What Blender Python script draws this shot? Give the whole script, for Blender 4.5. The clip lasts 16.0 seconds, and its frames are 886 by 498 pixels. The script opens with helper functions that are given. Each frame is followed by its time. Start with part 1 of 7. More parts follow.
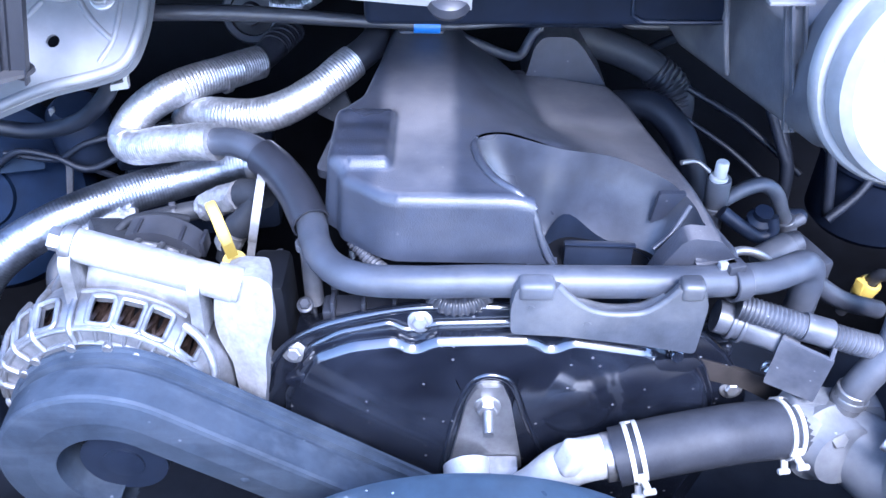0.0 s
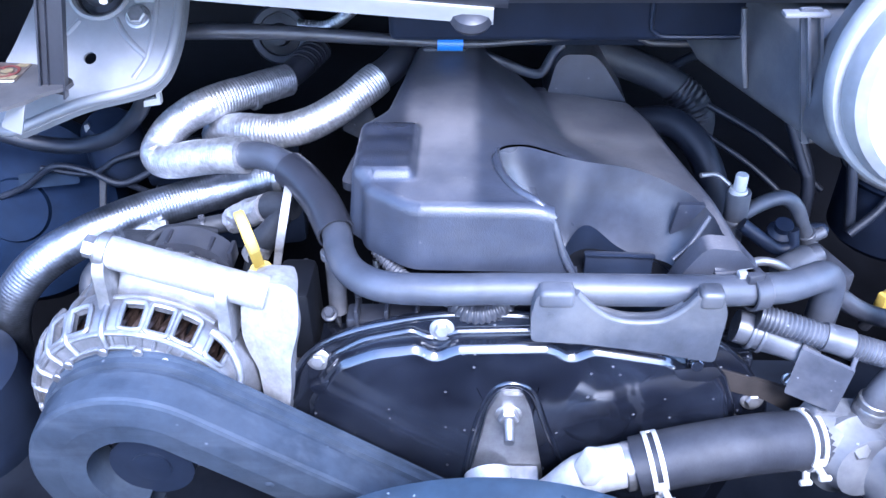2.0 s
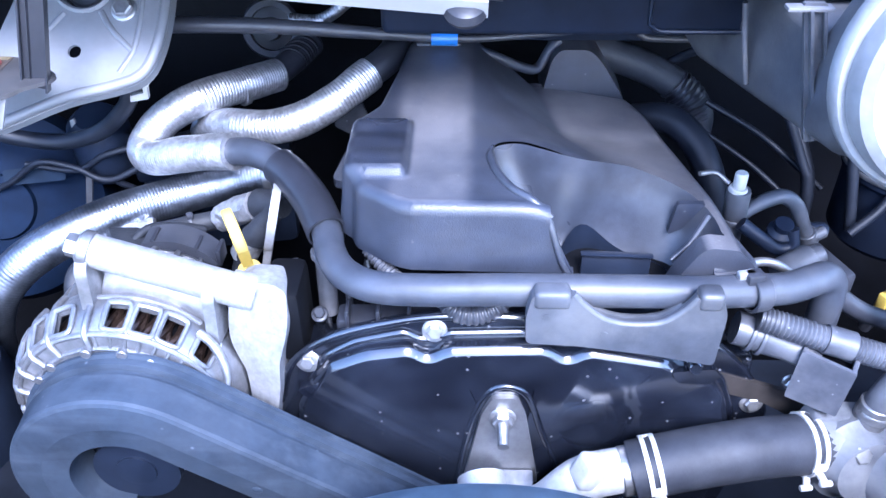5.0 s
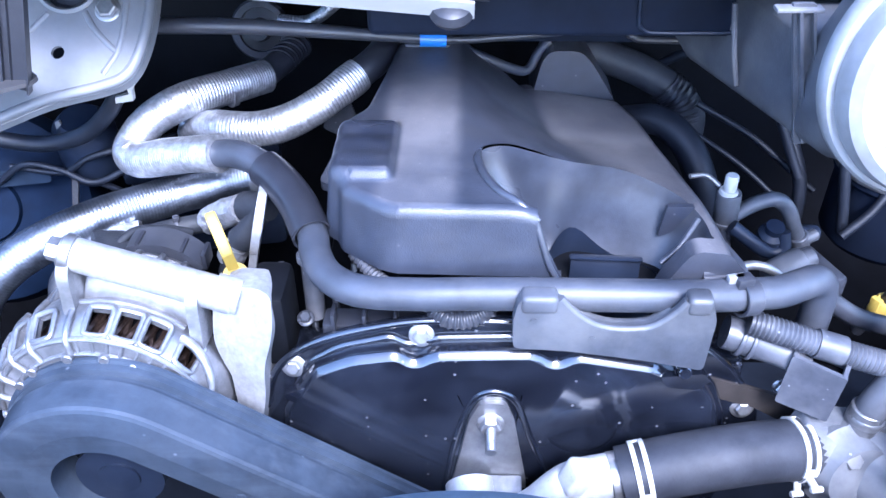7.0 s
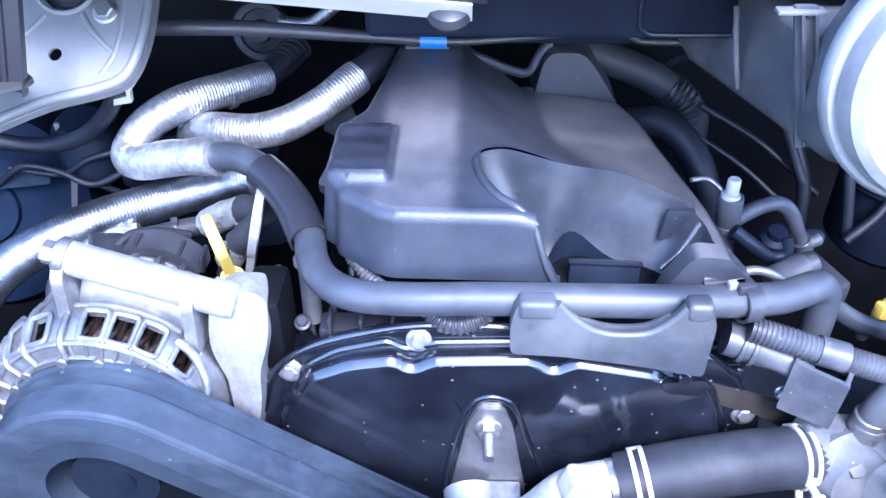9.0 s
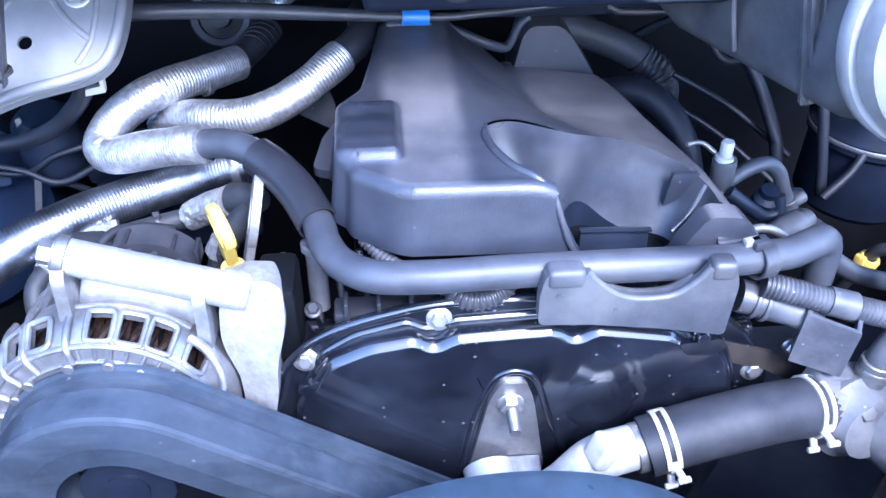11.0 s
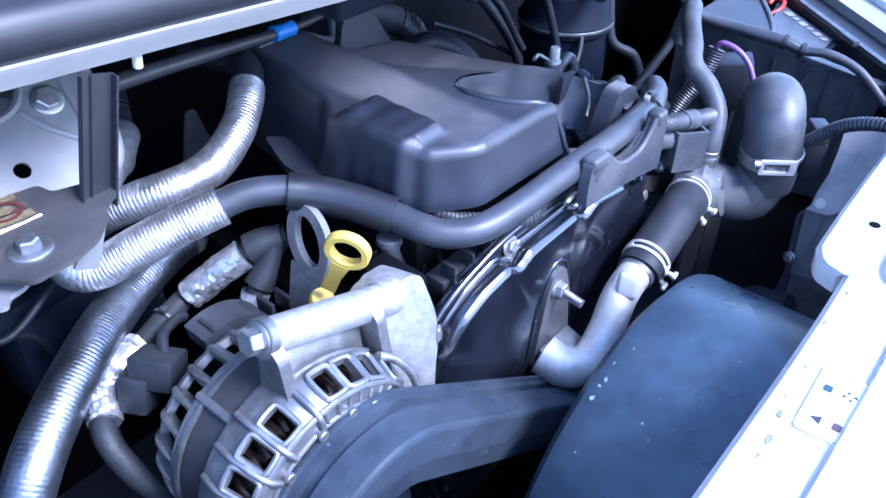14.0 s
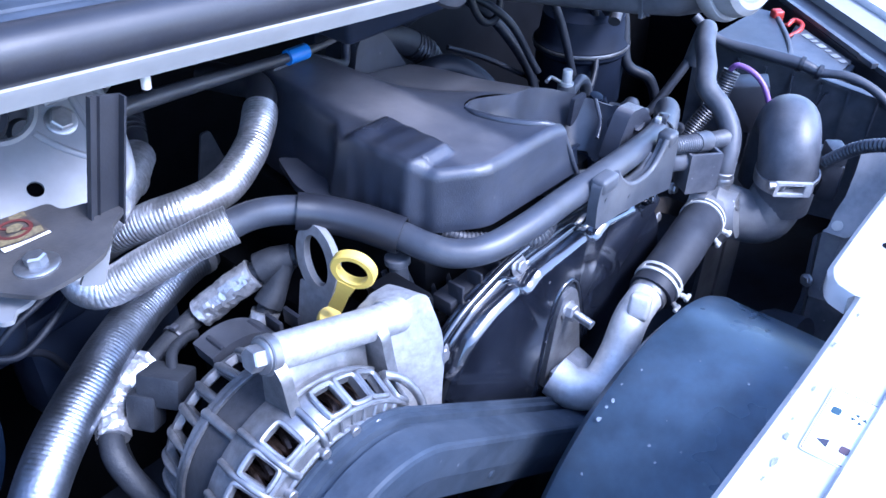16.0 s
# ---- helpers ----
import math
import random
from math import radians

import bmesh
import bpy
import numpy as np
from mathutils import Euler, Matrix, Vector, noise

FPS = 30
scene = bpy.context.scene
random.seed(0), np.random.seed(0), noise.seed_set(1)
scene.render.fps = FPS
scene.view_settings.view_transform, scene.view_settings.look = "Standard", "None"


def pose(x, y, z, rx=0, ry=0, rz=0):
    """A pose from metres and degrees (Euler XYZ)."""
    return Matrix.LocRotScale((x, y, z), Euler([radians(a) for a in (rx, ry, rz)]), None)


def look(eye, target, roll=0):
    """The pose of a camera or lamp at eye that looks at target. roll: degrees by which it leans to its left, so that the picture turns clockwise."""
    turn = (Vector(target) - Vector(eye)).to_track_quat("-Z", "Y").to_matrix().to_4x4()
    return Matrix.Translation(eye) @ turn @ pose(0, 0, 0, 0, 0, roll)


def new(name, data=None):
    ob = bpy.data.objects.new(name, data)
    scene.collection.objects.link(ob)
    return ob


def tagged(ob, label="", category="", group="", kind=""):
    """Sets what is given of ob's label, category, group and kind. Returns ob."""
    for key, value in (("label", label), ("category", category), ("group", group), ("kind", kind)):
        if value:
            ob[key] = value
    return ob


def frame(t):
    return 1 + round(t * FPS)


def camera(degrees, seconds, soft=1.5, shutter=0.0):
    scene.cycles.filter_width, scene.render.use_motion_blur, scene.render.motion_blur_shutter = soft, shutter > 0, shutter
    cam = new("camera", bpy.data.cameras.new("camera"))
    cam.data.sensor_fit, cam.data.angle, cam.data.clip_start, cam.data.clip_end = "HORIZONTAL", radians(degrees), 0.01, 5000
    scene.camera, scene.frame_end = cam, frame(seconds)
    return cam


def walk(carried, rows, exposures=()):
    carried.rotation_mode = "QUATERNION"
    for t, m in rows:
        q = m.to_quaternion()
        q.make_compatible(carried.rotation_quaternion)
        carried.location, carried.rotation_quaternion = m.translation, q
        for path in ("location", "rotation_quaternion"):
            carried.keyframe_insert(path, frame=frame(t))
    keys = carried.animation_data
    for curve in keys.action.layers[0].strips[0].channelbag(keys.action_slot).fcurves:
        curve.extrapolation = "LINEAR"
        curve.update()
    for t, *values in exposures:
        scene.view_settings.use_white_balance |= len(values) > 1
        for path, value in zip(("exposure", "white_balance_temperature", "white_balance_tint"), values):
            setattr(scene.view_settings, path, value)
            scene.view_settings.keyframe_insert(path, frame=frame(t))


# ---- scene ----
cam = camera(56.6, 16.0)
PATH = [
    (0, (0.002, 0.027, 1.46), (-0.003, 1.58, 0.2), 0.2),
    (0.5, (0.003, 0.012, 1.462), (-0.061, 1.607, 0.257), -1.1),
    (1, (0.003, 0.011, 1.462), (-0.066, 1.609, 0.262), -1.4),
    (1.5, (0.006, 0.007, 1.461), (-0.075, 1.602, 0.257), -1.3),
    (2, (0.004, 0.009, 1.457), (-0.06, 1.601, 0.248), -0.9),
    (2.5, (0.004, 0.013, 1.457), (-0.068, 1.592, 0.232), -1.1),
    (3, (0.006, 0.018, 1.453), (-0.051, 1.6, 0.23), -0.8),
    (3.5, (0.006, 0.021, 1.454), (-0.064, 1.601, 0.23), -1.2),
    (4, (0.005, 0.019, 1.452), (-0.05, 1.606, 0.236), -0.6),
    (6.5, (0.01, 0.03, 1.447), (-0.04, 1.618, 0.232), -0.5),
    (7, (0.013, 0.03, 1.446), (-0.033, 1.619, 0.233), -0.4),
    (7.5, (0.016, 0.028, 1.446), (-0.047, 1.622, 0.24), -0.7),
    (8, (0.019, 0.031, 1.445), (-0.041, 1.626, 0.24), -0.7),
    (8.5, (0.02, 0.034, 1.445), (-0.044, 1.627, 0.238), -0.6),
    (10.8, (-0.005, 0.042, 1.434), (0.055, 1.617, 0.203), -0.1),
    (11, (-0.054, 0.04, 1.431), (0.085, 1.609, 0.199), 0.4),
    (11.5, (-0.214, 0.057, 1.421), (0.364, 1.498, 0.16), 2.0),
    (12, (-0.311, 0.147, 1.421), (0.514, 1.44, 0.137), 1.0),
    (12.5, (-0.376, 0.206, 1.429), (0.574, 1.378, 0.117), -1.7),
    (13, (-0.481, 0.202, 1.463), (0.686, 1.263, 0.233), -0.5),
    (13.5, (-0.499, 0.186, 1.484), (0.724, 1.213, 0.28), -0.4),
    (14, (-0.495, 0.164, 1.457), (0.715, 1.175, 0.228), 1.2),
    (14.5, (-0.495, 0.149, 1.456), (0.721, 1.203, 0.269), 1.1),
    (15, (-0.493, 0.145, 1.457), (0.709, 1.22, 0.274), 0.3),
    (15.5, (-0.49, 0.147, 1.454), (0.706, 1.226, 0.269), 0.2),
    (16, (-0.488, 0.149, 1.456), (0.706, 1.233, 0.273), -0.0),
]
walk(cam, [(t, look(eye, target, roll)) for t, eye, target, roll in PATH], [(0, 3.02, 5200, 19), (10.8, 3.02, 5200, 19), (12.0, 2.74, 5140, 19), (13.2, 2.80, 5120, 19), (14.0, 2.47, 5060, 19), (16, 2.50, 5060, 19)])

# ---- world and light: open shade under a bright sky, light falling in from the front and above ----
world = bpy.data.worlds.new("world")
scene.world = world
world.use_nodes = True
wn = world.node_tree.nodes
sky = wn.new("ShaderNodeTexSky")
sky.sky_type, sky.sun_disc = "NISHITA", False
sky.sun_elevation, sky.sun_rotation = radians(45), radians(166)
wn["Background"].inputs["Strength"].default_value = 0.15
world.node_tree.links.new(sky.outputs[0], wn["Background"].inputs["Color"])
sun_data = bpy.data.lights.new("sun", "SUN")
sun_data.energy, sun_data.angle, sun_data.color = 1.6, radians(24), (1.0, 0.97, 0.94)
sun = new("sun", sun_data)
sun.matrix_world = look((0.55, -1.75, 3.55), (0, 0.5, 1.0))


# ---- materials ----
def mat(name, color, rough=0.5, metal=0.0, var=0.25, scale=40.0, bump=0.0, bscale=300.0, dust=0.0, dust_color=(0.30, 0.27, 0.24),
        dust_scale=9.0, coat=0.0, rvar=0.12, spec=0.5, specks=0.0, speck_scale=120.0, speck_color=(0.5, 0.5, 0.52), blotch=0.0, streak=0.0, streak_color=(0.2, 0.19, 0.18), streak_map=(45, 45, 5), slope_shade=False, dust_range=(0.42, 0.72), wiped=False):
    """A surface with fine grain, larger blotches, dust lying in patches, and fine relief."""
    m = bpy.data.materials.new(name)
    m.use_nodes = True
    nt = m.node_tree
    n, l = nt.nodes, nt.links
    b = n["Principled BSDF"]
    b.inputs["Metallic"].default_value = metal
    b.inputs["Specular IOR Level"].default_value = spec
    b.inputs["Coat Weight"].default_value = coat
    b.inputs["Coat Roughness"].default_value = 0.14
    tc = n.new("ShaderNodeTexCoord")

    def noise_node(sc, detail=6.0, rg=0.6):
        t = n.new("ShaderNodeTexNoise")
        t.inputs["Scale"].default_value, t.inputs["Detail"].default_value, t.inputs["Roughness"].default_value = sc, detail, rg
        l.new(tc.outputs["Object"], t.inputs["Vector"])
        return t

    fine, blot = noise_node(scale), noise_node(scale / 6, 4.0)
    ramp = n.new("ShaderNodeMapRange")
    ramp.inputs["From Min"].default_value, ramp.inputs["From Max"].default_value = 0.3, 0.7
    ramp.inputs["To Min"].default_value, ramp.inputs["To Max"].default_value = 1 - var, 1 + var
    l.new(fine.outputs["Fac"], ramp.inputs["Value"])
    mul = n.new("ShaderNodeMix")
    mul.data_type, mul.blend_type = "RGBA", "MULTIPLY"
    mul.inputs["Factor"].default_value = 1.0
    mul.inputs["A"].default_value = (*color, 1)
    l.new(ramp.outputs["Result"], mul.inputs["B"])
    col = mul.outputs["Result"]
    if blotch > 0:
        bl = noise_node(scale / 5, 5.0, 0.7)
        br = n.new("ShaderNodeMapRange")
        br.inputs["From Min"].default_value, br.inputs["From Max"].default_value = 0.35, 0.62
        br.inputs["To Min"].default_value, br.inputs["To Max"].default_value = 1 - blotch, 1 + blotch * 0.5
        l.new(bl.outputs["Fac"], br.inputs["Value"])
        bm_ = n.new("ShaderNodeMix")
        bm_.data_type, bm_.blend_type = "RGBA", "MULTIPLY"
        bm_.inputs["Factor"].default_value = 1.0
        l.new(col, bm_.inputs["A"])
        l.new(br.outputs["Result"], bm_.inputs["B"])
        col = bm_.outputs["Result"]
    if streak > 0:
        mp = n.new("ShaderNodeMapping")
        mp.inputs["Scale"].default_value = streak_map
        l.new(tc.outputs["Object"], mp.inputs["Vector"])
        sn = n.new("ShaderNodeTexNoise")
        sn.inputs["Scale"].default_value, sn.inputs["Detail"].default_value = 1.0, 5.0
        l.new(mp.outputs["Vector"], sn.inputs["Vector"])
        sr = n.new("ShaderNodeMapRange")
        sr.inputs["From Min"].default_value, sr.inputs["From Max"].default_value = 0.52, 0.74
        sr.inputs["To Max"].default_value = streak
        l.new(sn.outputs["Fac"], sr.inputs["Value"])
        sx = n.new("ShaderNodeMix")
        sx.data_type = "RGBA"
        sx.inputs["B"].default_value = (*streak_color, 1)
        l.new(sr.outputs["Result"], sx.inputs["Factor"])
        l.new(col, sx.inputs["A"])
        col = sx.outputs["Result"]
    if dust > 0:
        dn = noise_node(dust_scale, 8.0, 0.65)
        dr = n.new("ShaderNodeMapRange")
        dr.inputs["From Min"].default_value, dr.inputs["From Max"].default_value = dust_range
        dr.inputs["To Max"].default_value = dust
        l.new(dn.outputs["Fac"], dr.inputs["Value"])
        lie = dr.outputs["Result"]
        if slope_shade:                                 # dust only on near-level faces; steep faces get their shade as darker colour
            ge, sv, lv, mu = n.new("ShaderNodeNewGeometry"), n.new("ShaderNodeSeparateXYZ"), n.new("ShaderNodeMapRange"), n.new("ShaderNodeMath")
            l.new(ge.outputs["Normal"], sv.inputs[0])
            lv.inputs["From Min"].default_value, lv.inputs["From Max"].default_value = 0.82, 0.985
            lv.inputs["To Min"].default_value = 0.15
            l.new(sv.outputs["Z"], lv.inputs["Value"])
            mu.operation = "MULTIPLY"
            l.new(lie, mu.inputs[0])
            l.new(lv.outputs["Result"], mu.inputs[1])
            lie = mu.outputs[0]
        if wiped:                                  # a strip wiped clean from front to back, and a clean left edge
            wv = n.new("ShaderNodeSeparateXYZ")
            wob = n.new("ShaderNodeMixRGB")
            wob.blend_type = "ADD"
            wob.inputs[0].default_value = 0.012
            l.new(tc.outputs["Object"], wob.inputs[1])
            l.new(noise_node(26, 4.0).outputs["Color"], wob.inputs[2])
            l.new(wob.outputs[0], wv.inputs[0])
            ky = n.new("ShaderNodeMath")
            ky.operation = "MULTIPLY_ADD"
            ky.inputs[1].default_value = 0.224
            l.new(wv.outputs["Y"], ky.inputs[0])
            l.new(wv.outputs["X"], ky.inputs[2])
            fac = []
            for src, lo, hi, a, b2 in ((wv.outputs["X"], 0.008, 0.022, 0.0, 1.0), (ky.outputs[0], 0.256, 0.276, 1.0, 0.0), (wv.outputs["X"], -0.052, -0.036, 0.15, 1.0)):
                mr = n.new("ShaderNodeMapRange")
                mr.interpolation_type = "SMOOTHSTEP"
                mr.inputs["From Min"].default_value, mr.inputs["From Max"].default_value = lo, hi
                mr.inputs["To Min"].default_value, mr.inputs["To Max"].default_value = a, b2
                l.new(src, mr.inputs["Value"])
                fac.append(mr.outputs["Result"])
            both_, keep, m1, m2 = (n.new("ShaderNodeMath") for _ in range(4))
            for nd in (both_, m1, m2):
                nd.operation = "MULTIPLY"
            l.new(fac[0], both_.inputs[0])
            l.new(fac[1], both_.inputs[1])
            keep.operation = "MULTIPLY_ADD"
            keep.inputs[1].default_value, keep.inputs[2].default_value = -0.85, 1.0
            l.new(both_.outputs[0], keep.inputs[0])
            l.new(lie, m1.inputs[0])
            l.new(keep.outputs[0], m1.inputs[1])
            l.new(m1.outputs[0], m2.inputs[0])
            l.new(fac[2], m2.inputs[1])
            lie = m2.outputs[0]
        dm = n.new("ShaderNodeMix")
        dm.data_type = "RGBA"
        dm.inputs["B"].default_value = (*dust_color, 1)
        l.new(lie, dm.inputs["Factor"])
        l.new(col, dm.inputs["A"])
        col = dm.outputs["Result"]
    if specks > 0:
        vo = n.new("ShaderNodeTexVoronoi")
        vo.inputs["Scale"].default_value = speck_scale
        l.new(tc.outputs["Object"], vo.inputs["Vector"])
        lim = n.new("ShaderNodeMapRange")          # small round spots, only in some of the cells
        lim.inputs["From Min"].default_value, lim.inputs["From Max"].default_value = 0.04, 0.20
        lim.inputs["To Min"].default_value, lim.inputs["To Max"].default_value = 1.0, 0.0
        l.new(vo.outputs["Distance"], lim.inputs["Value"])
        some = n.new("ShaderNodeMath")
        some.operation = "LESS_THAN"
        some.inputs[1].default_value = specks
        sep = n.new("ShaderNodeSeparateColor")
        l.new(vo.outputs["Color"], sep.inputs["Color"])
        l.new(sep.outputs["Red"], some.inputs[0])
        both = n.new("ShaderNodeMath")
        both.operation = "MULTIPLY"
        l.new(lim.outputs["Result"], both.inputs[0])
        l.new(some.outputs[0], both.inputs[1])
        soft = n.new("ShaderNodeMath")
        soft.operation = "MULTIPLY"
        soft.inputs[1].default_value = 0.45
        l.new(both.outputs[0], soft.inputs[0])
        sm = n.new("ShaderNodeMix")
        sm.data_type = "RGBA"
        sm.inputs["B"].default_value = (*speck_color, 1)
        l.new(soft.outputs[0], sm.inputs["Factor"])
        l.new(col, sm.inputs["A"])
        col = sm.outputs["Result"]
    l.new(col, b.inputs["Base Color"])
    rr = n.new("ShaderNodeMapRange")
    rr.inputs["From Min"].default_value, rr.inputs["From Max"].default_value = 0.3, 0.7
    rr.inputs["To Min"].default_value, rr.inputs["To Max"].default_value = max(0.02, rough - rvar), min(1, rough + rvar)
    l.new(blot.outputs["Fac"], rr.inputs["Value"])
    l.new(rr.outputs["Result"], b.inputs["Roughness"])
    if bump > 0:
        bn = noise_node(bscale, 3.0)
        bp = n.new("ShaderNodeBump")
        bp.inputs["Strength"].default_value, bp.inputs["Distance"].default_value = bump, 0.001
        l.new(bn.outputs["Fac"], bp.inputs["Height"])
        l.new(bp.outputs["Normal"], b.inputs["Normal"])
    return m


M_cover = mat("cover_plastic", (0.022, 0.026, 0.038), 0.40, spec=0.5, bump=0.30, bscale=700, dust=0.95, dust_color=(0.112, 0.108, 0.114), dust_scale=9, specks=0.10, speck_scale=150, speck_color=(0.22, 0.21, 0.20), blotch=0.25, streak=0.15, streak_color=(0.08, 0.078, 0.08), streak_map=(9, 60, 30), slope_shade=True, dust_range=(0.30, 0.66), wiped=True)
M_wiped_shaded = mat("wiped_shaded_cover_plastic", (0.015, 0.018, 0.028), 0.38, bump=0.25, bscale=700, dust=0.22, dust_color=(0.07, 0.068, 0.07), dust_scale=26, specks=0.08, speck_scale=150, speck_color=(0.16, 0.16, 0.16), blotch=0.35)
M_guard = mat("guard_plastic", (0.024, 0.033, 0.048), 0.56, bump=0.12, bscale=700, spec=0.24, dust=0.4, dust_color=(0.058, 0.068, 0.086), dust_scale=16, blotch=0.2, streak=0.18, streak_color=(0.10, 0.115, 0.14), streak_map=(12, 90, 90), specks=0.06, speck_scale=110, speck_color=(0.2, 0.22, 0.25))
M_plastic = mat("black_plastic", (0.026, 0.028, 0.036), 0.40, bump=0.12, bscale=800, dust=0.3, dust_color=(0.085, 0.083, 0.085), dust_scale=22, blotch=0.2)
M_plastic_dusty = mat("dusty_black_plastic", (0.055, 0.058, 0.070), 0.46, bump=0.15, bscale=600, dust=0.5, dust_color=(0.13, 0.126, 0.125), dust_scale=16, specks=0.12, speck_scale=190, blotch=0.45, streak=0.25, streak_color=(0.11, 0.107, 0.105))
# darker than real metal: the bay's deep shade is put into this colour
M_dark = mat("shaded_dark_metal", (0.0022, 0.0025, 0.0038), 0.65, var=0.4, dust=0.25, dust_color=(0.004, 0.0043, 0.0055), dust_scale=12, spec=0.12)
M_gloss = mat("gloss_black_paint", (0.005, 0.006, 0.010), 0.18, var=0.3, spec=1.0, coat=0.7, rvar=0.08, dust=0.5, dust_color=(0.028, 0.034, 0.05), dust_scale=14, specks=0.22, speck_scale=130, speck_color=(0.30, 0.30, 0.32), blotch=0.4)
M_rubber = mat("hose_rubber", (0.030, 0.034, 0.045), 0.44, bump=0.15, bscale=500, dust=0.32, dust_color=(0.10, 0.098, 0.10), dust_scale=18, blotch=0.25)
M_elbow = mat("dusty_hose_rubber", (0.050, 0.054, 0.066), 0.48, bump=0.15, bscale=500, dust=0.4, dust_color=(0.13, 0.127, 0.128), dust_scale=20, blotch=0.25)
M_matt = mat("matt_hose_rubber", (0.021, 0.023, 0.030), 0.55, bump=0.15, bscale=500, spec=0.3, dust=0.3, dust_color=(0.06, 0.06, 0.064), dust_scale=20, blotch=0.2)
M_sleeve = mat("sleeve_rubber", (0.013, 0.014, 0.019), 0.40, bump=0.1, bscale=500, dust=0.2, dust_color=(0.05, 0.05, 0.055))
M_foil = mat("aluminium_foil", (0.53, 0.53, 0.55), 0.42, metal=0.90, var=0.30, scale=170, bump=0.5, bscale=320, rvar=0.12, dust=0.45, dust_color=(0.22, 0.22, 0.225), dust_scale=70)
M_foil_dull = mat("dull_foil", (0.215, 0.235, 0.275), 0.42, metal=1.0, var=0.3, scale=80, bump=0.4, bscale=260, rvar=0.1, dust=0.3, dust_color=(0.09, 0.092, 0.10), dust_scale=30)
M_crumple = mat("crumpled_foil", (0.52, 0.52, 0.54), 0.38, metal=0.8, var=0.35, scale=180, bump=1.0, bscale=160, dust=0.35, dust_color=(0.14, 0.14, 0.14), dust_scale=90)
M_alu = mat("cast_aluminium", (0.26, 0.26, 0.27), 0.42, metal=0.8, var=0.2, scale=110, bump=0.22, bscale=1500, dust=0.5, dust_color=(0.12, 0.12, 0.125), dust_scale=45, blotch=0.25)
M_alu_bright = mat("clean_cast_aluminium", (0.52, 0.52, 0.52), 0.5, metal=0.45, var=0.15, scale=140, bump=0.3, bscale=1500, dust=0.35, dust_color=(0.30, 0.29, 0.28), dust_scale=50, specks=0.15, speck_scale=260, speck_color=(0.12, 0.12, 0.12))
M_alu_rough = mat("sand_cast_aluminium", (0.42, 0.42, 0.43), 0.48, metal=0.6, var=0.2, scale=160, bump=0.3, bscale=1800, dust=0.4, dust_color=(0.22, 0.22, 0.23), dust_scale=60, blotch=0.12, specks=0.22, speck_scale=330, speck_color=(0.05, 0.05, 0.055))
M_steel = mat("zinc_plated_steel", (0.34, 0.34, 0.35), 0.42, metal=0.9, var=0.15, scale=150, bump=0.1, bscale=500, dust=0.2, dust_color=(0.3, 0.28, 0.25), dust_scale=60)
M_stator = mat("stator_laminations", (0.05, 0.05, 0.054), 0.5, metal=0.4, var=0.2, scale=200, bump=0.3, bscale=1200)
M_copper = mat("copper_winding", (0.055, 0.036, 0.028), 0.4, metal=0.7, var=0.6, scale=300)
M_sheet = mat("grey_primed_steel", (0.158, 0.163, 0.175), 0.5, metal=0.1, var=0.1, dust=0.4, dust_color=(0.14, 0.132, 0.125), dust_scale=14, bump=0.1, blotch=0.18)
M_white = mat("white_body_paint", (0.80, 0.80, 0.80), 0.25, var=0.03, coat=0.5, dust=0.3, dust_color=(0.55, 0.53, 0.50), dust_scale=12)
M_bodygrey = mat("body_sealer_paint", (0.26, 0.26, 0.26), 0.5, var=0.08, dust=0.35, dust_color=(0.30, 0.285, 0.27), dust_scale=15)
M_yellow = mat("yellow_plastic", (0.60, 0.42, 0.08), 0.4, var=0.1, scale=120, bump=0.1, dust=0.25, dust_color=(0.36, 0.25, 0.06), dust_scale=60)
M_tape = mat("cloth_tape", (0.010, 0.012, 0.017), 0.6, bump=0.5, bscale=350, dust=0.2, dust_color=(0.06, 0.06, 0.062), dust_scale=40)
M_blue = mat("blue_tape", (0.03, 0.15, 0.46), 0.35, var=0.15)
M_cap = mat("pale_cap_plastic", (0.40, 0.39, 0.37), 0.5, var=0.12)
M_red = mat("red_plastic", (0.38, 0.035, 0.025), 0.4)
M_purple = mat("purple_wire", (0.16, 0.07, 0.22), 0.4)
M_print = mat("dark_print", (0.025, 0.024, 0.04), 0.5)
M_print_blue = mat("blue_print", (0.02, 0.05, 0.07), 0.5)
M_print_pink = mat("pink_print", (0.07, 0.04, 0.055), 0.5)
M_label = mat("label_paper", (0.80, 0.80, 0.79), 0.35, var=0.03)
M_ring = mat("pale_plastic", (0.24, 0.25, 0.265), 0.42, var=0.12, dust=0.6, dust_color=(0.13, 0.122, 0.112), dust_scale=30, blotch=0.3, streak=0.3, streak_color=(0.10, 0.095, 0.09))
M_rust = mat("rusty_brown", (0.024, 0.020, 0.018), 0.8, var=0.4, spec=0.2, dust=0.2, dust_color=(0.06, 0.05, 0.043))
M_ground = mat("asphalt", (0.05, 0.05, 0.05), 0.85, var=0.3, scale=200, bump=0.5, bscale=150)
M_faded_red = mat("faded_red_print", (0.085, 0.022, 0.020), 0.5, var=0.3)
M_backing = mat("sticker_backing", (0.045, 0.036, 0.032), 0.5, var=0.4, scale=300, dust=0.6, dust_color=(0.11, 0.09, 0.075), dust_scale=160)
M_worn_print = mat("worn_tan_print", (0.15, 0.12, 0.065), 0.5, var=0.5, scale=400, dust=0.7, dust_color=(0.07, 0.06, 0.05), dust_scale=220)
M_hole_shade = mat("hole_shade_black", (0.002, 0.002, 0.003), 0.9, spec=0.1)
